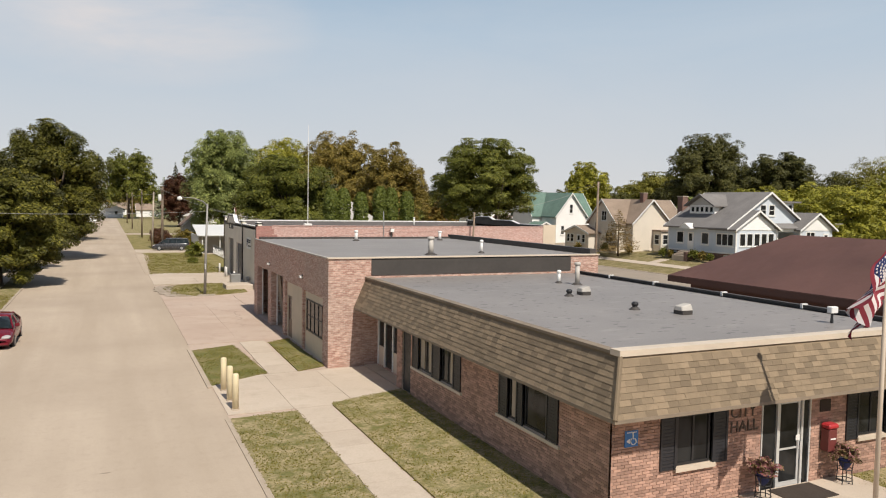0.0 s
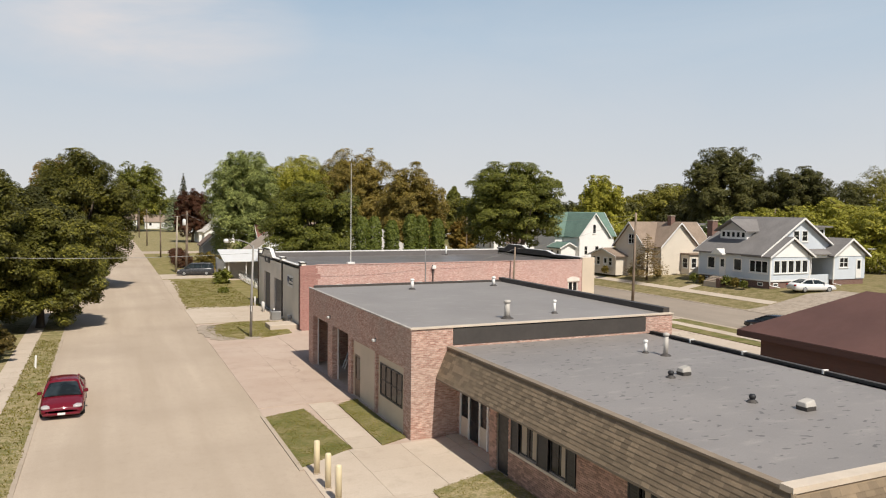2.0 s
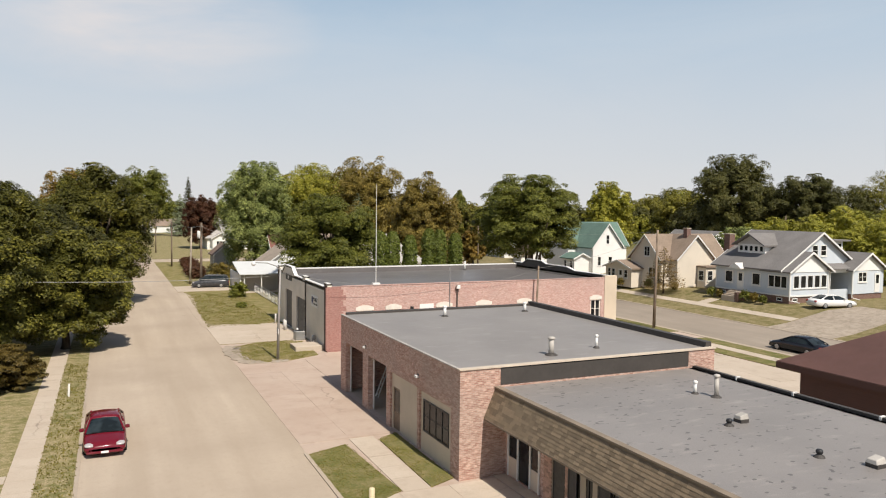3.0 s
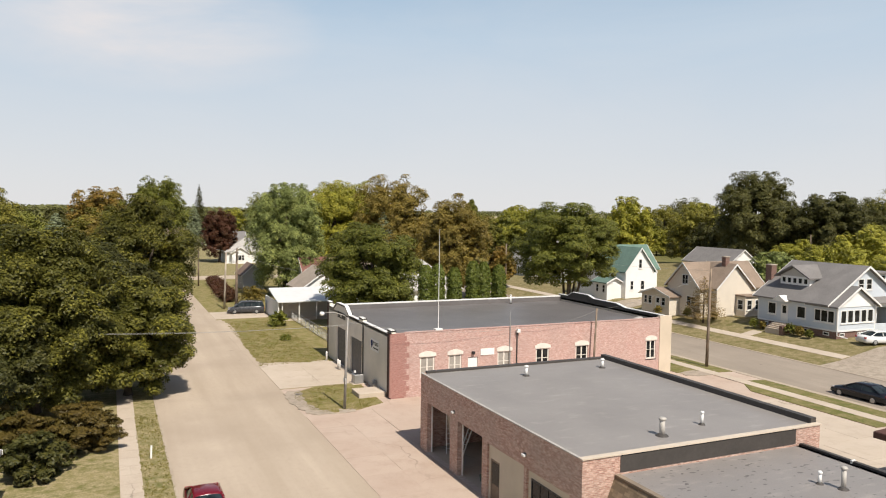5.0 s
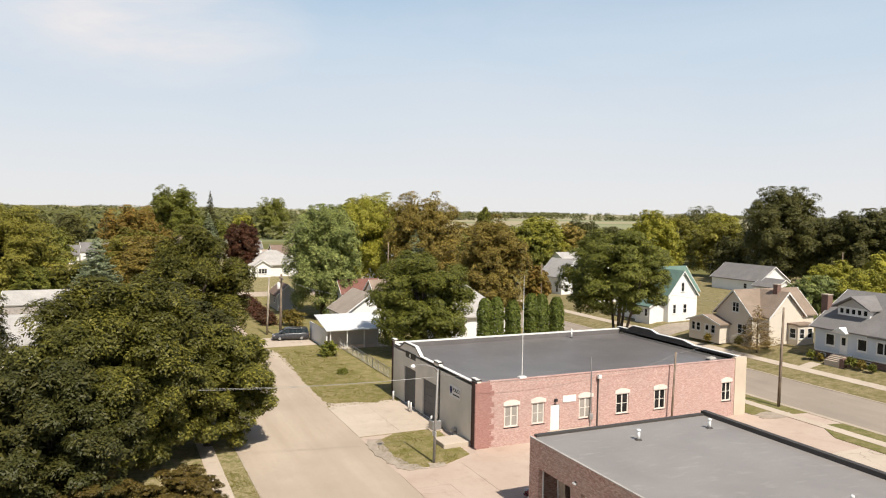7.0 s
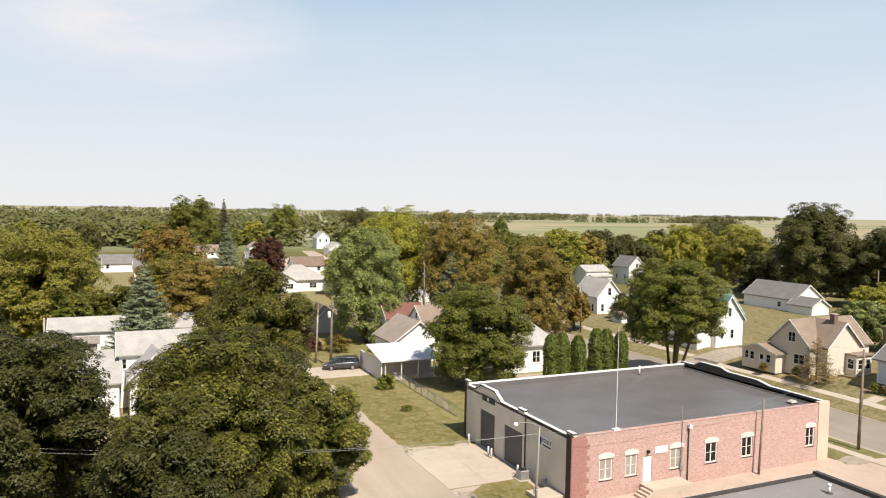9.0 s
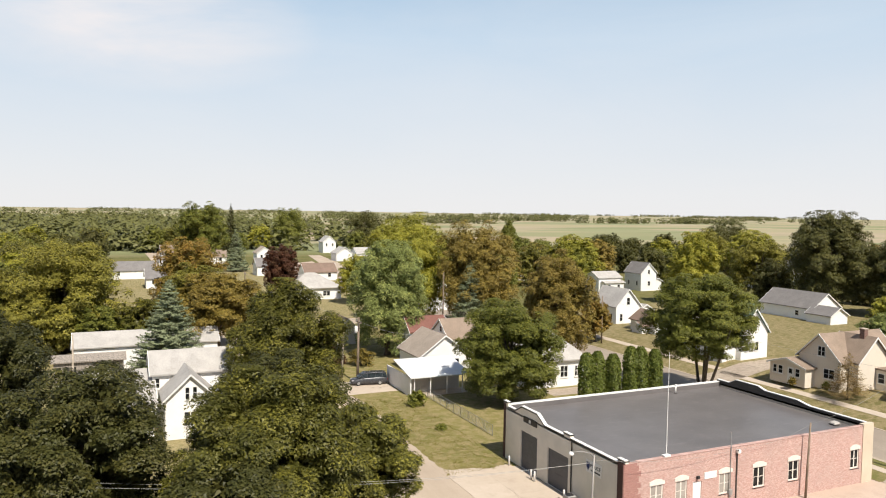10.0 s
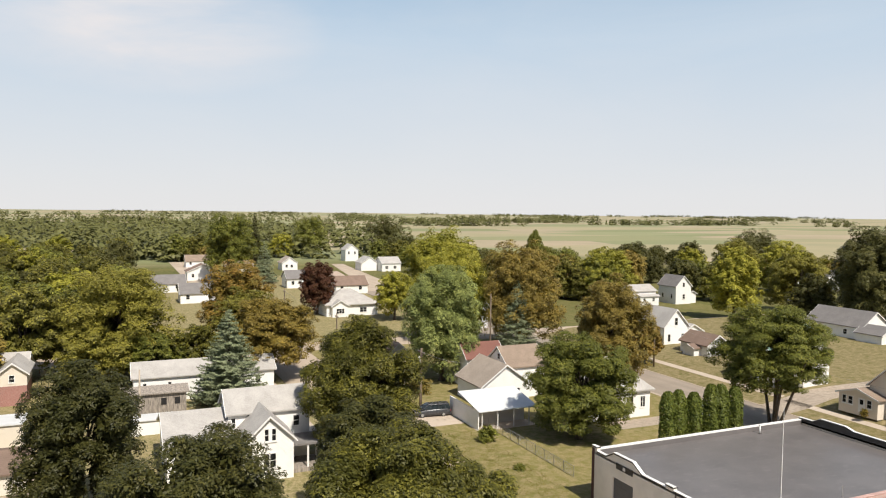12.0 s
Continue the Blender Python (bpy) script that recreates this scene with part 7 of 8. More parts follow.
# chain-link fence beside the station lawn
fence = thing("wire_fence", (0, 0, 0), "low galvanised wire fence along the lawn", "fence")
for i in range(11):
    part("fence_post", tube(bmesh.new(), [(12.1, 85.0 + 1.97 * i, -0.05), (12.1, 85.0 + 1.97 * i, 1.25)], 0.03, 6), "steel", fence)
for z in (1.2, 0.1):
    part("rail", tube(bmesh.new(), [(12.1, 85.0, z), (12.1, 104.7, z)], 0.02, 6), "steel", fence)
mesh_wire = bmesh.new()
for i in range(150):
    y = 85.0 + 0.13 * i
    tube(mesh_wire, [(12.1, y, 0.1), (12.1, min(y + 0.5, 104.7), 1.2)], 0.005, 3, False)
    tube(mesh_wire, [(12.1, y, 1.2), (12.1, min(y + 0.5, 104.7), 0.1)], 0.005, 3, False)
part("wire_mesh", mesh_wire, "steel", fence)["kind"] = "stuff"

ac = thing("air_conditioner", (9.1, 66.0, 0), "grey outdoor air conditioner unit on a pad", "air conditioner")
part("pad", boxes((-0.6, 0.6, -0.6, 0.6, -0.02, 0.08)), "conc", ac)
part("casing", boxes((-0.42, 0.42, -0.42, 0.42, 0.08, 0.85), bevel=0.04), "steel", ac)
part("fan_grille", lathe(bmesh.new(), (0, 0, 0.85), [(0.36, 0), (0.34, 0.03), (0.05, 0.05)], 14), "black", ac)
setting("pavement_block", boxes((7.6, 9.9, 60.9, 62.9, -0.1, 0.4), bevel=0.03), "conc", "low concrete block beside the station wall", "pavement")
gr = thing("gas_meter", (9.75, 63.6, 0), "grey gas meter pipes at the wall", "meter")
part("pipe", tube(bmesh.new(), [(0, -0.5, 0), (0, -0.5, 0.6), (0, 0.4, 0.6), (0, 0.4, 0)], 0.04, 6), "steel", gr)
part("meter", boxes((-0.15, 0.15, -0.25, 0.15, 0.45, 0.8), bevel=0.05), "steel", gr)
for y in (40.2, 46.0):
    hr = thing("hose_rack", (12.5, y, 0.0), "dark equipment rack inside the garage bay", "rack")
    for i in range(2):
        part("upright", boxes((-0.05, 0.05, -0.8 + 1.55 * i, -0.72 + 1.55 * i, 0, 1.9)), "steel", hr)
    for z in (0.3, 1.0, 1.7):
        part("shelf", boxes((-0.35, 0.35, -0.85, 0.85, z, z + 0.04)), "steel", hr)
ld = thing("ladder", (8.6, 46.3, 0), "white ladder leaning inside the open bay", "ladder")
for d in (0.0, 0.4):
    part("stile", tube(bmesh.new(), [(d, 0, 0), (d + 0.1, 0.35, 3.1)], 0.03, 6), "white", ld)
for i in range(9):
    z = 0.3 + 0.31 * i
    part("rung", tube(bmesh.new(), [(0.03 * z, 0.11 * z, z), (0.4 + 0.03 * z, 0.11 * z, z)], 0.016, 5), "white", ld)


# ---------------- vehicles ----------------
def loft(rows, ring):
    """A skin through cross-sections: ring gives the points of a section for each row."""
    bm = bmesh.new()
    rings = [[bm.verts.new(p) for p in ring(*r)] for r in rows]
    for a, b in zip(rings, rings[1:]):
        n = len(a)
        for k in range(n):
            bm.faces.new((a[k], b[k], b[(k + 1) % n], a[(k + 1) % n]))
    bm.faces.new(rings[0]), bm.faces.new(rings[-1][::-1])
    bmesh.ops.recalc_face_normals(bm, faces=bm.faces)
    return bm


def car(name, at, turn, label, paint_mat, shape="sedan"):
    t = thing(name, at, label, "car", "", turn)
    van = shape == "van"
    k = 1.08 if van else 1.0
    belt = 1.06 if van else 0.93
    rows = [(2.53, 0.66, 0.34, 0.52), (2.45, 0.82, 0.24, 0.64 * k), (2.1, 0.9, 0.2, 0.74 * k), (1.55, 0.93, 0.19, 0.83 * k), (1.0, 0.94, 0.19, belt), (-1.3, 0.94, 0.19, belt + 0.03),
            (-2.0, 0.93, 0.21, belt + 0.04), (-2.42, 0.86, 0.25, belt - (0.0 if van else 0.05)), (-2.53, 0.74, 0.36, belt - 0.16)]

    def section(x, w, zb, zt):
        return [(x, -w * 0.88, zb), (x, -w, zb + 0.14), (x, -w * 1.01, (zb + zt) / 2 + 0.05), (x, -w * 0.97, zt - 0.1), (x, -w * 0.86, zt), (x, 0, zt + 0.03),
                (x, w * 0.86, zt), (x, w * 0.97, zt - 0.1), (x, w * 1.01, (zb + zt) / 2 + 0.05), (x, w, zb + 0.14), (x, w * 0.88, zb)]

    body = part("body", loft(rows, section), paint_mat, t, smooth=True)
    top = 1.72 if van else 1.42
    base_f, base_r, top_f, top_r = (1.6, -2.46, 0.6, -2.2) if van else (1.32, -2.0, 0.28, -1.0)
    bw, tw = (0.86, 0.7) if van else (0.85, 0.62)
    g = [(base_f, -bw, belt), (base_r, -bw, belt + 0.02), (base_r, bw, belt + 0.02), (base_f, bw, belt), (top_f, -tw, top - 0.04), (top_r, -tw, top - 0.04), (top_r, tw, top - 0.04), (top_f, tw, top - 0.04)]
    mid_f, mid_r = (base_f + top_f) / 2 + 0.04, (base_r + top_r) / 2 - 0.04
    cab_rows = [(base_f, bw * 0.8, belt + 0.02), (mid_f, bw * 0.79, (belt + top) / 2 + 0.03), (top_f, tw, top - 0.03), (0.5 * (top_f + top_r), tw + 0.02, top), (top_r, tw, top - 0.03), (mid_r, bw * 0.79, (belt + top) / 2 + 0.03), (base_r, bw * 0.8, belt + 0.03)]
    part("glazing", loft(cab_rows, lambda x, w, zt: [(x, -bw, belt - 0.02), (x, -w - 0.02, zt - 0.06), (x, -w * 0.8, zt), (x, 0, zt + 0.03), (x, w * 0.8, zt), (x, w + 0.02, zt - 0.06), (x, bw, belt - 0.02)]), "car_glass", t, "dark tinted glass")
    roof_rows = [(top_f + 0.1, tw, top - 0.06), (top_f - 0.1, tw + 0.01, top - 0.01), (0.5 * (top_f + top_r), tw + 0.03, top + 0.015), (top_r + 0.1, tw + 0.01, top - 0.01), (top_r - 0.1, tw, top - 0.06)]
    part("roof", loft(roof_rows, lambda x, w, zt: [(x, -w - 0.04, zt - 0.09), (x, -w - 0.015, zt - 0.03), (x, -w * 0.8, zt + 0.015), (x, 0, zt + 0.045), (x, w * 0.8, zt + 0.015), (x, w + 0.015, zt - 0.03), (x, w + 0.04, zt - 0.09), (x, w * 0.8, zt - 0.02), (x, 0, zt), (x, -w * 0.8, zt - 0.02)]), paint_mat, t, smooth=True)
    for s in (-1, 1):
        mids = (0.35, -0.75, -1.75) if van else (-0.35,)
        ends = [(g[0], g[4]), (g[1], g[5])] + [((m, -bw, belt), (m - 0.05, -tw, top - 0.04)) for m in mids]
        for a, b in ends:
            part("pillar", tube(bmesh.new(), [(a[0], s * abs(a[1]), a[2]), (b[0], s * abs(b[1]), b[2])], 0.045, 6), paint_mat, t)
        lamp = loft([(2.52, 0.06, 0.0), (2.48, 0.17, -0.01), (2.38, 0.21, 0.015), (2.22, 0.19, 0.04), (2.1, 0.08, 0.06)], lambda x, w, up: [(x, s * (0.64 + (2.5 - x) * 0.12) + w * math.cos(q * math.pi / 5), 0.62 * k + up + 0.065 * w / 0.21 * math.sin(q * math.pi / 5)) for q in range(10)])
        part("headlight", lamp, "lamp_glass", t, smooth=True)
        part("tail_light", boxes((-2.55, -2.38, s * 0.66 - 0.14, s * 0.66 + 0.14, 0.68, 0.86), bevel=0.02), "tail", t)
        m = part("mirror", boxes((0.85, 1.02, s * 1.0 - 0.1, s * 1.0 + 0.1, belt, belt + 0.15), bevel=0.03), paint_mat, t)
        for x in (1.55, -1.45):
            ty = tube(bmesh.new(), [(x, s * 0.95, 0.31), (x, s * 0.92, 0.31), (x, s * 0.76, 0.31), (x, s * 0.73, 0.31)], [0.26, 0.315, 0.315, 0.26], 18)
            w = part("wheel", ty, "tyre", t, "black rubber tyre on a rim")
            part("rim", tube(bmesh.new(), [(x, s * 0.955, 0.31), (x, s * 0.965, 0.31)], [0.21, 0.16], 12), "rim", w)
    part("grille", boxes((2.46, 2.53, -0.5, 0.5, 0.4, 0.5)), "black", t)
    part("bumper", boxes((2.4, 2.58, -0.78, 0.78, 0.28, 0.38), bevel=0.03), paint_mat, t)
    part("number_plate", boxes((2.575, 2.6, -0.16, 0.16, 0.3, 0.4)), "white", t)
    part("number_plate", boxes((-2.57, -2.54, -0.16, 0.16, 0.55, 0.66)), "white", t)
    return t


car("red_car", (-6.25, 41.9, -0.058), -90, "dark red sedan parked at the kerb", "car_red")
car("minivan", (7.3, 112.4, 0.02), 172, "dark grey minivan parked in the drive", "car_grey", "van")
car("white_car", (66.0, 58.2, 1.38), -13, "white sedan parked beside the blue house", "car_white")
car("black_car", (46.9, 46.2, -0.07), 90, "black car parked at the kerb", "car_black")
car("maroon_car", (10.9, 49.25, 0.0), 180, "dark red car parked behind the garage", "car_red")
car("pale_car", (42.6, 99.0, 0.03), 100, "pale silver car standing behind the cedars", "car_white")
car("silver_car", (-41.5, 158.0, 0.0), 5, "silver sedan standing in a yard", "car_white")


# ---------------- slabs, bricks and shingles, piece by piece ----------------
def pave(name, x0, x1, y0, y1, nx, ny, material, z, label, gap=0.016):
    """A slab walk: a sunken bed with one slab per field, each a little uneven."""
    base = setting(name, boxes((x0, x1, y0, y1, -0.09, z - 0.012)), "mortar", label, "pavement")
    w, d = (x1 - x0) / nx, (y1 - y0) / ny
    bm = boxes((-w / 2 + gap / 2, w / 2 - gap / 2, -d / 2 + gap / 2, d / 2 - gap / 2, -0.03, 0.0))
    me = mesh_of("slab", bm)
    me.materials.append(M[material])
    rr = random.Random(name)
    for i in range(nx):
        for j in range(ny):
            s = new("slab", me)
            s.parent = base
            s.matrix_basis = pose(x0 + w * (i + 0.5), y0 + d * (j + 0.5), z + rr.uniform(-0.004, 0.004), rr.uniform(-0.12, 0.12), rr.uniform(-0.12, 0.12), 0)
    return base


pave("pavement_west_walk", -10.05, -8.9, -6.0, 162.0, 1, 112, "conc", 0.03, "narrow concrete sidewalk slabs in the western lawn")
pave("pavement_house_path", -16.0, -10.07, 37.4, 38.3, 4, 1, "conc", 0.03, "short concrete path to the western house")
pave("pavement_front_walk", 4.74, 6.04, 2.0, 24.6, 1, 15, "conc", 0.022, "pale concrete walk along the office")
pave("pavement_plaza", 2.47, 9.18, 24.62, 30.2, 3, 2, "conc", 0.02, "pale concrete plaza before the porch")
pave("pavement_porch", 9.2, 9.79, 26.42, 30.44, 1, 2, "conc", 0.05, "shaded concrete porch floor")
pave("pavement_mid_walk", 4.92, 6.18, 30.22, 37.8, 1, 5, "conc", 0.02, "pale concrete walk past the garage")
pave("pavement_apron", 2.46, 7.5, 37.95, 57.4, 2, 6, "apron", 0.01, "pinkish concrete garage apron panels", 0.008)
pave("pavement_yard_panels", 7.6, 24.4, 49.0, 57.8, 5, 3, "apron", 0.008, "pinkish concrete yard panels between the buildings", 0.008)
pave("pavement_lot", 22.0, 39.6, 32.0, 48.8, 5, 5, "conc", 0.006, "pale concrete parking lot panels", 0.02)
pave("pavement_drive", 2.44, 9.85, 66.3, 75.9, 2, 3, "conc", 0.02, "pale concrete drive to the overhead doors", 0.008)
pave("pavement_van_drive", 2.44, 9.85, 107.4, 114.4, 2, 2, "conc", 0.02, "pale concrete house drive", 0.008)
pave("pavement_verge_walk", 41.4, 42.6, 40.0, 66.0, 1, 18, "conc", 0.05, "narrow sidewalk slabs in the verge")


def on_slope(name, x0, x1, y0, y1, material, label):
    """A strip that follows the rising eastern lawn."""
    prof = [(55.1, 0.0), (58.0, 0.25), (64.0, 1.3), (70.0, 1.5), (170.0, 1.5)]
    h = lambda x: next(za + (zb - za) * (x - a) / (b - a) for (a, za), (b, zb) in zip(prof, prof[1:]) if a <= x <= b)
    xs = [x0] + [p[0] for p in prof if x0 < p[0] < x1] + [x1]
    bm = bmesh.new()
    for a, b in zip(xs, xs[1:]):
        hull(bm, [(x, y, h(x) + d) for d in (-0.1, 0.025) for x, y in ((a, y0), (b, y0), (b, y1), (a, y1))], ((3, 2, 1, 0), (4, 5, 6, 7), (0, 1, 5, 4), (1, 2, 6, 5), (2, 3, 7, 6), (3, 0, 4, 7)))
    return setting(name, bm, material, label, "pavement")


on_slope("pavement_east_walk", 58.7, 59.9, 57.2, 99.0, "conc", "narrow sidewalk before the houses")
on_slope("pavement_east_walk_north", 59.4, 60.6, 100.2, 160.0, "conc", "narrow sidewalk before the houses")
on_slope("pavement_house_walk", 59.92, 62.0, 70.4, 71.9, "conc", "short walk to the front steps")
on_slope("pavement_blue_drive", 55.12, 69.0, 49.5, 57.0, "gravel", "pale dirt drive beside the blue house")
on_slope("pavement_green_drive", 55.12, 80.0, 94.6, 99.8, "gravel", "pale gravel drive beside the green-roofed house")
setting("pavement_alley", boxes((28.0, 44.4, 97.2, 100.4, -0.1, 0.02)), "gravel", "pale gravel lane behind the cedars", "pavement")


def brick_face(axis, at, u0, u1, z0, z1, holes, near):
    """Running-bond bricks proud of the mortar. Those within the stretch near=(a, b) become parts, the others one joined part."""
    def one(a, b, c, d):
        lo, hi = at, at + 0.034
        return ((a, lo, c), (b, lo, c), (b, lo, d), (a, lo, d), (a, hi, c), (b, hi, c), (b, hi, d), (a, hi, d)) if axis == "x" else ((lo, a, c), (lo, b, c), (lo, b, d), (lo, a, d), (hi, a, c), (hi, b, c), (hi, b, d), (hi, a, d))

    faces = ((0, 1, 2, 3), (0, 4, 5, 1), (1, 5, 6, 2), (2, 6, 7, 3), (3, 7, 4, 0))
    L, H, J = 0.2, 0.064, 0.011
    shared = bpy.data.meshes.new("brick")
    shared.from_pydata([tuple(Vector(p) - Vector((0, at, 0) if axis == "x" else (at, 0, 0))) for p in one(0, L, 0, H)], [], faces)
    shared.materials.append(M["brick"])
    verts, polys, count = [], [], 0
    row, z = 0, z0
    wall = next(o for o in office.children if o.name.startswith("wall"))
    while z + H < z1:
        u = u0 - (L / 2 if row % 2 else 0)
        while u < u1:
            a, b = max(u, u0), min(u + L, u1)
            spans = [(a, b)]
            for h in holes:
                if z + H > h[2] and z < h[3]:
                    spans = [q for s in spans for q in ((s[0], min(s[1], h[0])), (max(s[0], h[1]), s[1])) if q[1] - q[0] > 0.03]
            for a, b in spans:
                if b - a > L - 0.001 and near[0] < a < near[1] and count < near[2]:
                    o = new("brick", shared)
                    o.location = (a, at, z) if axis == "x" else (at, a, z)
                    o.parent = wall
                    count += 1
                elif b - a > 0.03:
                    n = len(verts)
                    verts.extend(one(a, b, z, z + H))
                    polys.extend(tuple(n + i for i in f) for f in faces)
            u += L + J
        z += H + J
        row += 1
    me = bpy.data.meshes.new("brickwork")
    me.from_pydata(verts, [], polys)
    me.materials.append(M["brick"])
    ob = new("brickwork", me)
    ob.parent = wall
    ob["kind"] = "stuff"


brick_face("y", OX0, OY0, 26.4, 0.02, OZ - 0.07, west_holes, (12.8, 14.4, 150))
part("corner_brick", boxes((OX0 + 0.006, OX0 + 0.06, OY0 + 0.006, OY0 + 0.06, -0.05, OZ - 0.07)), "brick_c", office)
brick_face("x", OY0, OX0, OX1 - 0.02, 0.02, OZ - 0.07, south_holes, (9.2, 10.7, 150))


def shingle_slope(origin, along, up, length, inset, near, butt=0.022):
    """Courses of asphalt shingles on one mansard slope. inset: how far the hip moves in per metre of slope."""
    along, up = Vector(along).normalized(), Vector(up)
    rise = up.length
    upn = up.normalized()
    out = along.cross(upn)
    if out.z < 0:
        out = -out
    W, E = 0.31, 0.141

    def verts_of(w):
        return [along * a + upn * b + out * c for a, b, c in ((0.0012, 0, 0.002), (w - 0.0012, 0, 0.002), (w - 0.0012, E + 0.03, 0.002), (0.0012, E + 0.03, 0.002), (0.0012, 0, butt), (w - 0.0012, 0, butt), (w - 0.0012, E + 0.03, 0.009), (0.0012, E + 0.03, 0.009))]

    faces = ((0, 1, 5, 4), (1, 2, 6, 5), (2, 3, 7, 6), (3, 0, 4, 7), (4, 5, 6, 7))
    shared = bpy.data.meshes.new("shingle")
    shared.from_pydata([tuple(v) for v in verts_of(W)], [], faces)
    shared.materials.append(M["shingle"])
    verts, polys, count = [], [], 0
    rr = random.Random(3)
    for r in range(int(rise / E)):
        t = r * E
        s = inset * t
        u = s - rr.uniform(0.02, 0.3)
        while u < length - 0.02:
            a, b = max(u, s), min(u + W, length)
            if b - a > 0.04:
                p = Vector(origin) + along * a + upn * t + out * rr.uniform(0, 0.004)
                if b - a > W - 0.001 and a < near[0] and count < near[1]:
                    o = new("shingle", shared)
                    o.location = p
                    o.parent = mansard
                    count += 1
                else:
                    n = len(verts)
                    verts.extend(tuple(p + v) for v in verts_of(b - a))
                    polys.extend(tuple(n + i for i in f) for f in faces)
            u += W
    me = bpy.data.meshes.new("shingle_field")
    me.from_pydata(verts, [], polys)
    me.materials.append(M["shingle"])
    ob = new("shingle_field", me)
    ob.parent = mansard
    ob["kind"] = "stuff"


up_w, up_s = Vector((TX - EX, 0, TZ - OZ)), Vector((0, TY - EY, TZ - OZ))
shingle_slope((EX, EY, OZ), (0, 1, 0), up_w, OY1 - EY, (TY - EY) / up_w.length, (4.4, 150))
shingle_slope((EX, EY, OZ), (1, 0, 0), up_s, OX1 + 0.1 - EX, (TX - EX) / up_s.length, (4.4, 150), 0.026)
part("hip_cap", tube(bmesh.new(), [(EX - 0.012, EY - 0.012, OZ + 0.01), (TX - 0.012, TY - 0.012, TZ)], 0.058, 8), "shingle", office, "shingled hip")
part("eave_trim", boxes((EX - 0.03, EX + 0.02, EY - 0.03, OY1 - 0.03, OZ - 0.07, OZ + 0.015)), "eave_brown", office)
part("eave_trim", boxes((EX + 0.02, OX1 + 0.1, EY - 0.03, EY + 0.02, OZ - 0.07, OZ + 0.015)), "eave_brown", office)


# bare, ragged edges where cars run over the turf
def ragged(name, pts, amp, seed, material, label, z=0.004):
    """A worn patch with an uneven outline, a few millimetres over the turf."""
    rr = random.Random(seed)
    out = []
    for (xa, ya), (xb, yb) in zip(pts, pts[1:] + pts[:1]):
        n = max(2, int(math.hypot(xb - xa, yb - ya) / 0.45))
        for i in range(n):
            f = i / n
            out.append((xa + (xb - xa) * f + rr.uniform(-amp, amp), ya + (yb - ya) * f + rr.uniform(-amp, amp)))
    setting(name, prism(bmesh.new(), out, -0.05, z), material, label, "pavement")


ragged("pavement_worn_edge", [(2.2, 76.0), (2.9, 76.6), (2.7, 81.0), (2.9, 88.0), (3.5, 95.0), (3.7, 102.0), (3.2, 106.8), (2.2, 106.8)], 0.16, 4, "road", "bare worn edge of the lawn along the street")
ragged("pavement_worn_corner", [(2.8, 75.7), (9.3, 75.7), (9.2, 76.5), (7.4, 76.3), (5.4, 76.9), (3.6, 77.2), (2.9, 77.4)], 0.2, 5, "conc", "bare worn edge of the lawn at the drive", 0.009)

ragged("pavement_worn_island", [(2.7, 65.3), (2.2, 62.5), (2.35, 60.0), (3.2, 57.5), (4.6, 57.4), (4.2, 58.4), (3.5, 60.2), (3.5, 63.0), (4.0, 65.0)], 0.22, 6, "gravel", "sandy worn edge of the grass island", 0.04)
ragged("pavement_worn_spot", [(5.0, 57.6), (6.4, 57.5), (6.6, 58.2), (5.2, 58.4)], 0.18, 7, "gravel", "sandy worn patch in the grass island", 0.043)
ragged("pavement_worn_verge", [(38.9, 57.9), (41.5, 57.6), (43.0, 58.6), (41.0, 59.6), (39.0, 59.4)], 0.25, 8, "gravel", "sandy worn edge of the corner verge", 0.041)

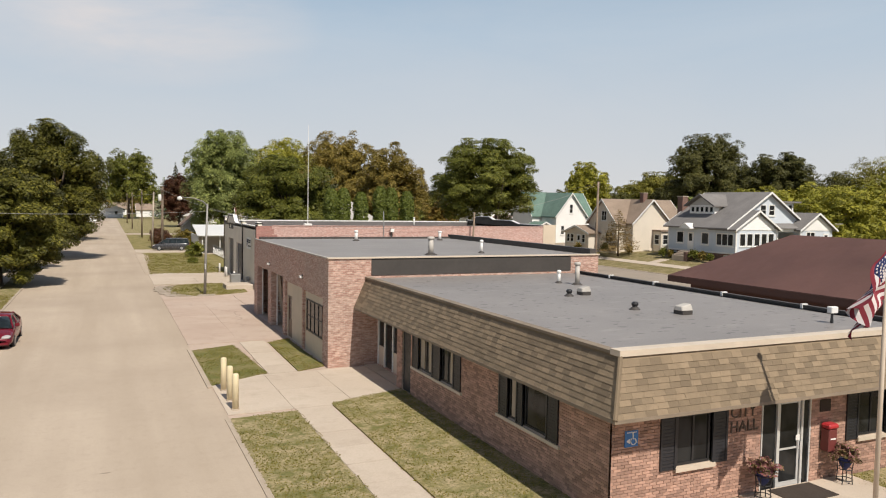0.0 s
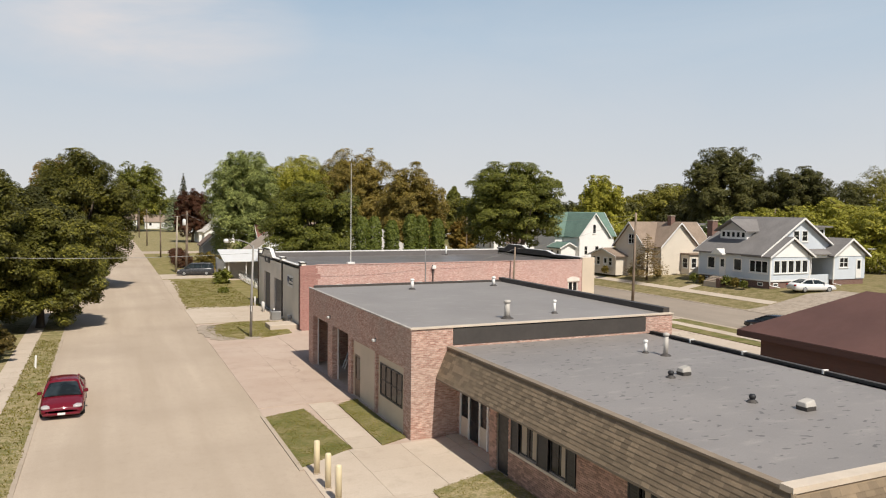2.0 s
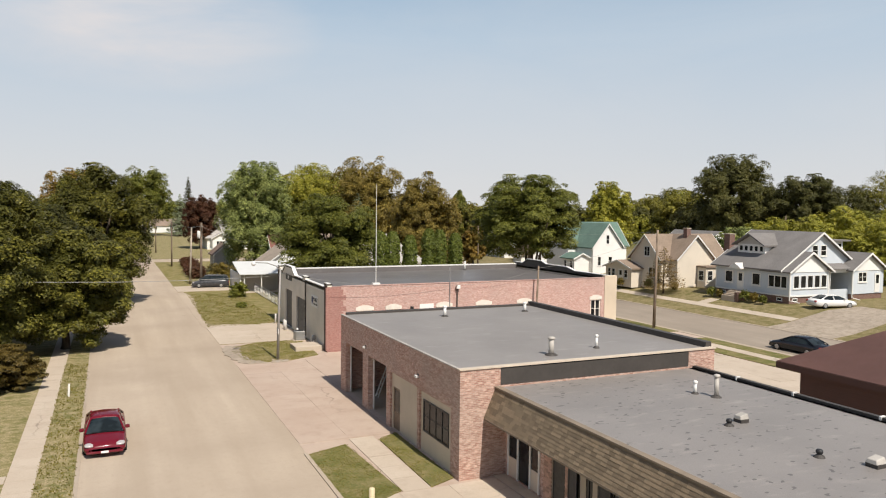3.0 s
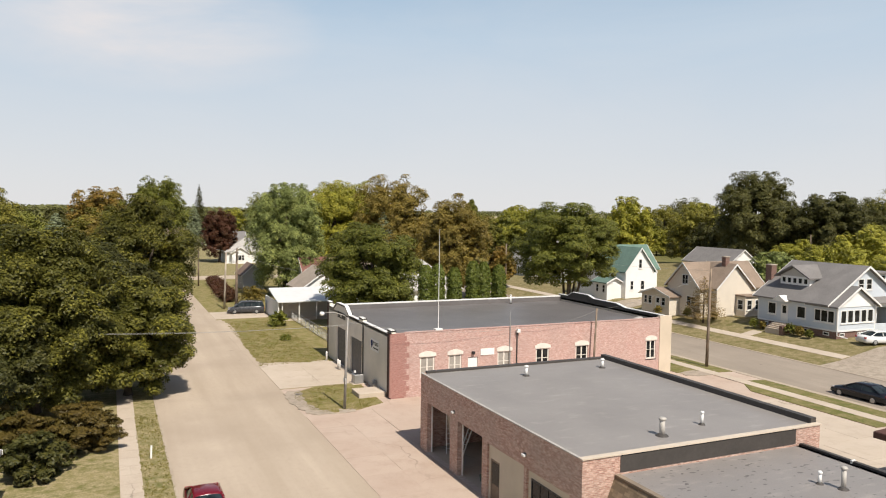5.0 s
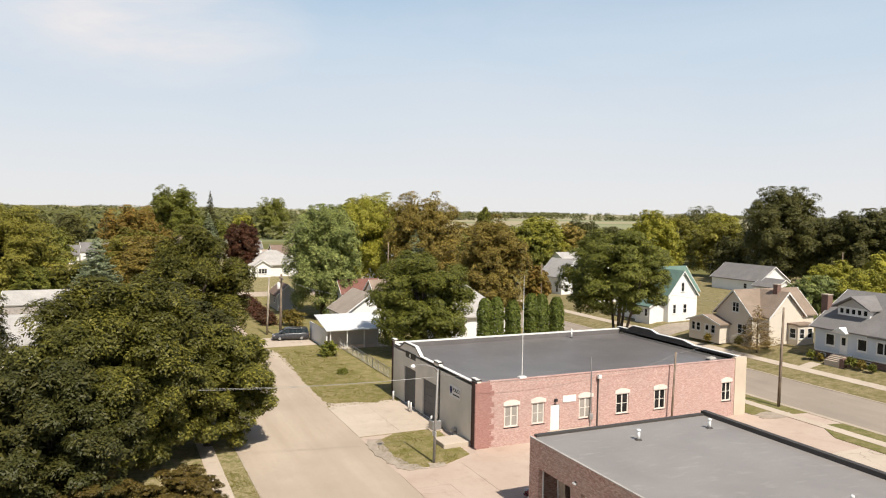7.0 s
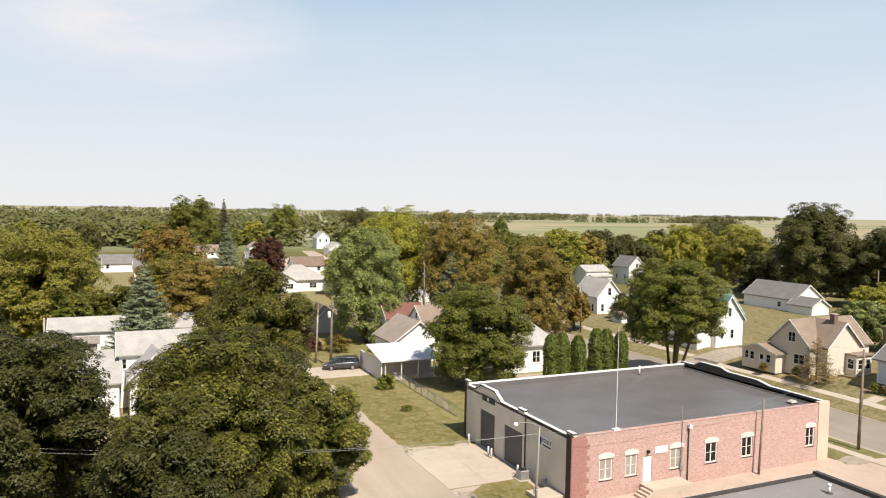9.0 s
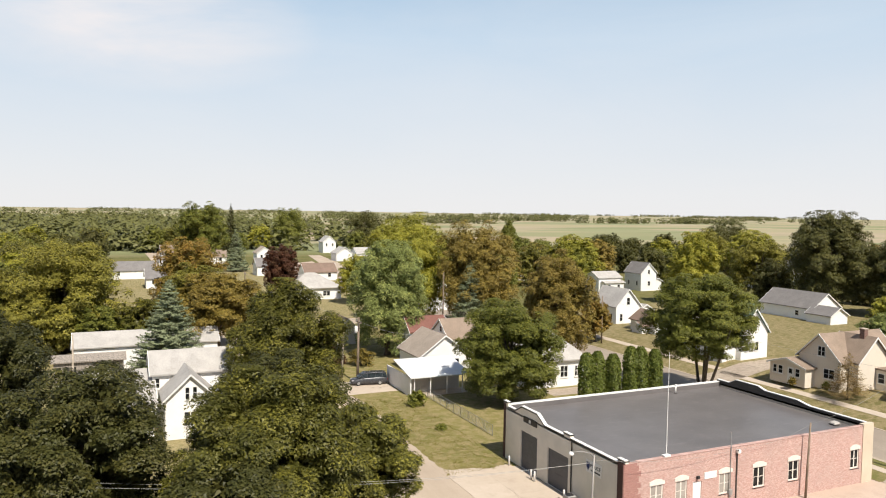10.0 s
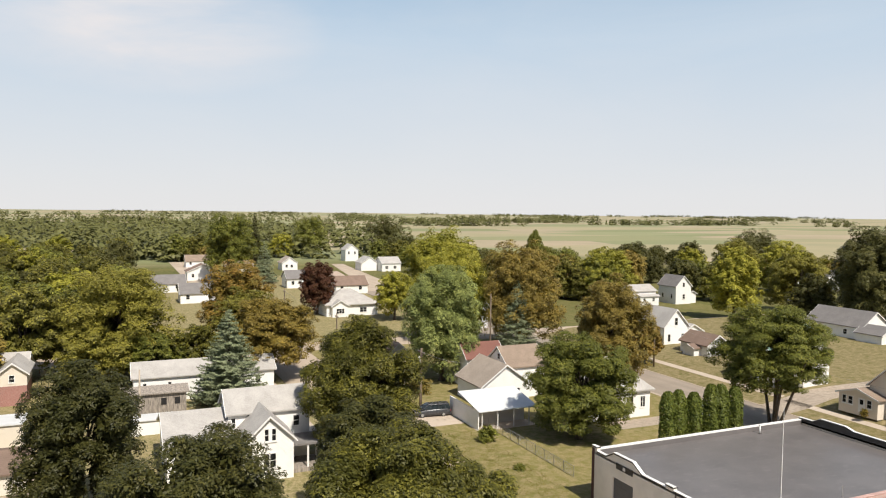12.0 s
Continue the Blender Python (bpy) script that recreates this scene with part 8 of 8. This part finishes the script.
# grass blades over the near lawns, thin where the turf is dry
def tufts(name, pts, n, seed, size=0.036):
    rng2 = np.random.default_rng(seed)
    xs, ys = [p[0] for p in pts], [p[1] for p in pts]
    p = np.stack([rng2.uniform(min(xs) - 0.05, max(xs) + 0.05, n), rng2.uniform(min(ys) - 0.05, max(ys) + 0.05, n)], 1)
    inside = np.ones(n, bool)
    for (x0, y0), (x1, y1) in zip(pts, pts[1:] + pts[:1]):
        inside &= (x1 - x0) * (p[:, 1] - y0) - (y1 - y0) * (p[:, 0] - x0) > -0.06 * math.hypot(x1 - x0, y1 - y0)
    patch = np.array([noise.noise(Vector((q[0] * 0.9, q[1] * 0.9, seed))) for q in p])
    p = p[inside & (patch > rng2.uniform(-0.5, 0.25, n))]
    c = np.concatenate([p, np.full((len(p), 1), 0.042)], 1)
    face = rng2.normal(size=c.shape) * np.array([1, 1, 0.5]) + np.array([0, 0, 0.5])
    o = new(name, leaf_mesh(name, leaf_quads(rng2, c, face, size, 0.4), "grass_blade"))
    tagged(o, "short uneven grass blades on the dry lawn", "grass", "", "stuff")


tufts("grass", [(2.46, 10.0), (4.74, 10.0), (4.74, 24.3), (2.46, 24.1)], 9000, 1)
tufts("grass", [(6.05, 10.0), (9.2, 10.0), (9.2, 25.9), (6.1, 24.8)], 12000, 2)
tufts("grass", [(2.46, 28.9), (4.9, 30.4), (4.5, 37.0), (2.46, 36.2)], 5000, 3)
tufts("grass", [(6.2, 30.3), (7.5, 30.9), (7.45, 37.9), (6.3, 37.1)], 3000, 4)
tufts("grass", [(16.9, 9.0), (22.0, 9.0), (22.0, 12.7), (16.9, 12.7)], 4000, 5)
tufts("grass", [(2.9, 62.5), (3.4, 57.8), (6.5, 57.9), (9.0, 59.2), (9.2, 66.0), (5.5, 66.2), (3.3, 64.6)], 6000, 6, 0.055)
tufts("grass", [(-8.9, 25.0), (-7.42, 25.0), (-7.42, 62.0), (-8.9, 62.0)], 5000, 7, 0.055)
tufts("grass", [(2.6, 75.9), (9.6, 75.9), (9.6, 104.0), (3.3, 104.0)], 10000, 8, 0.06)
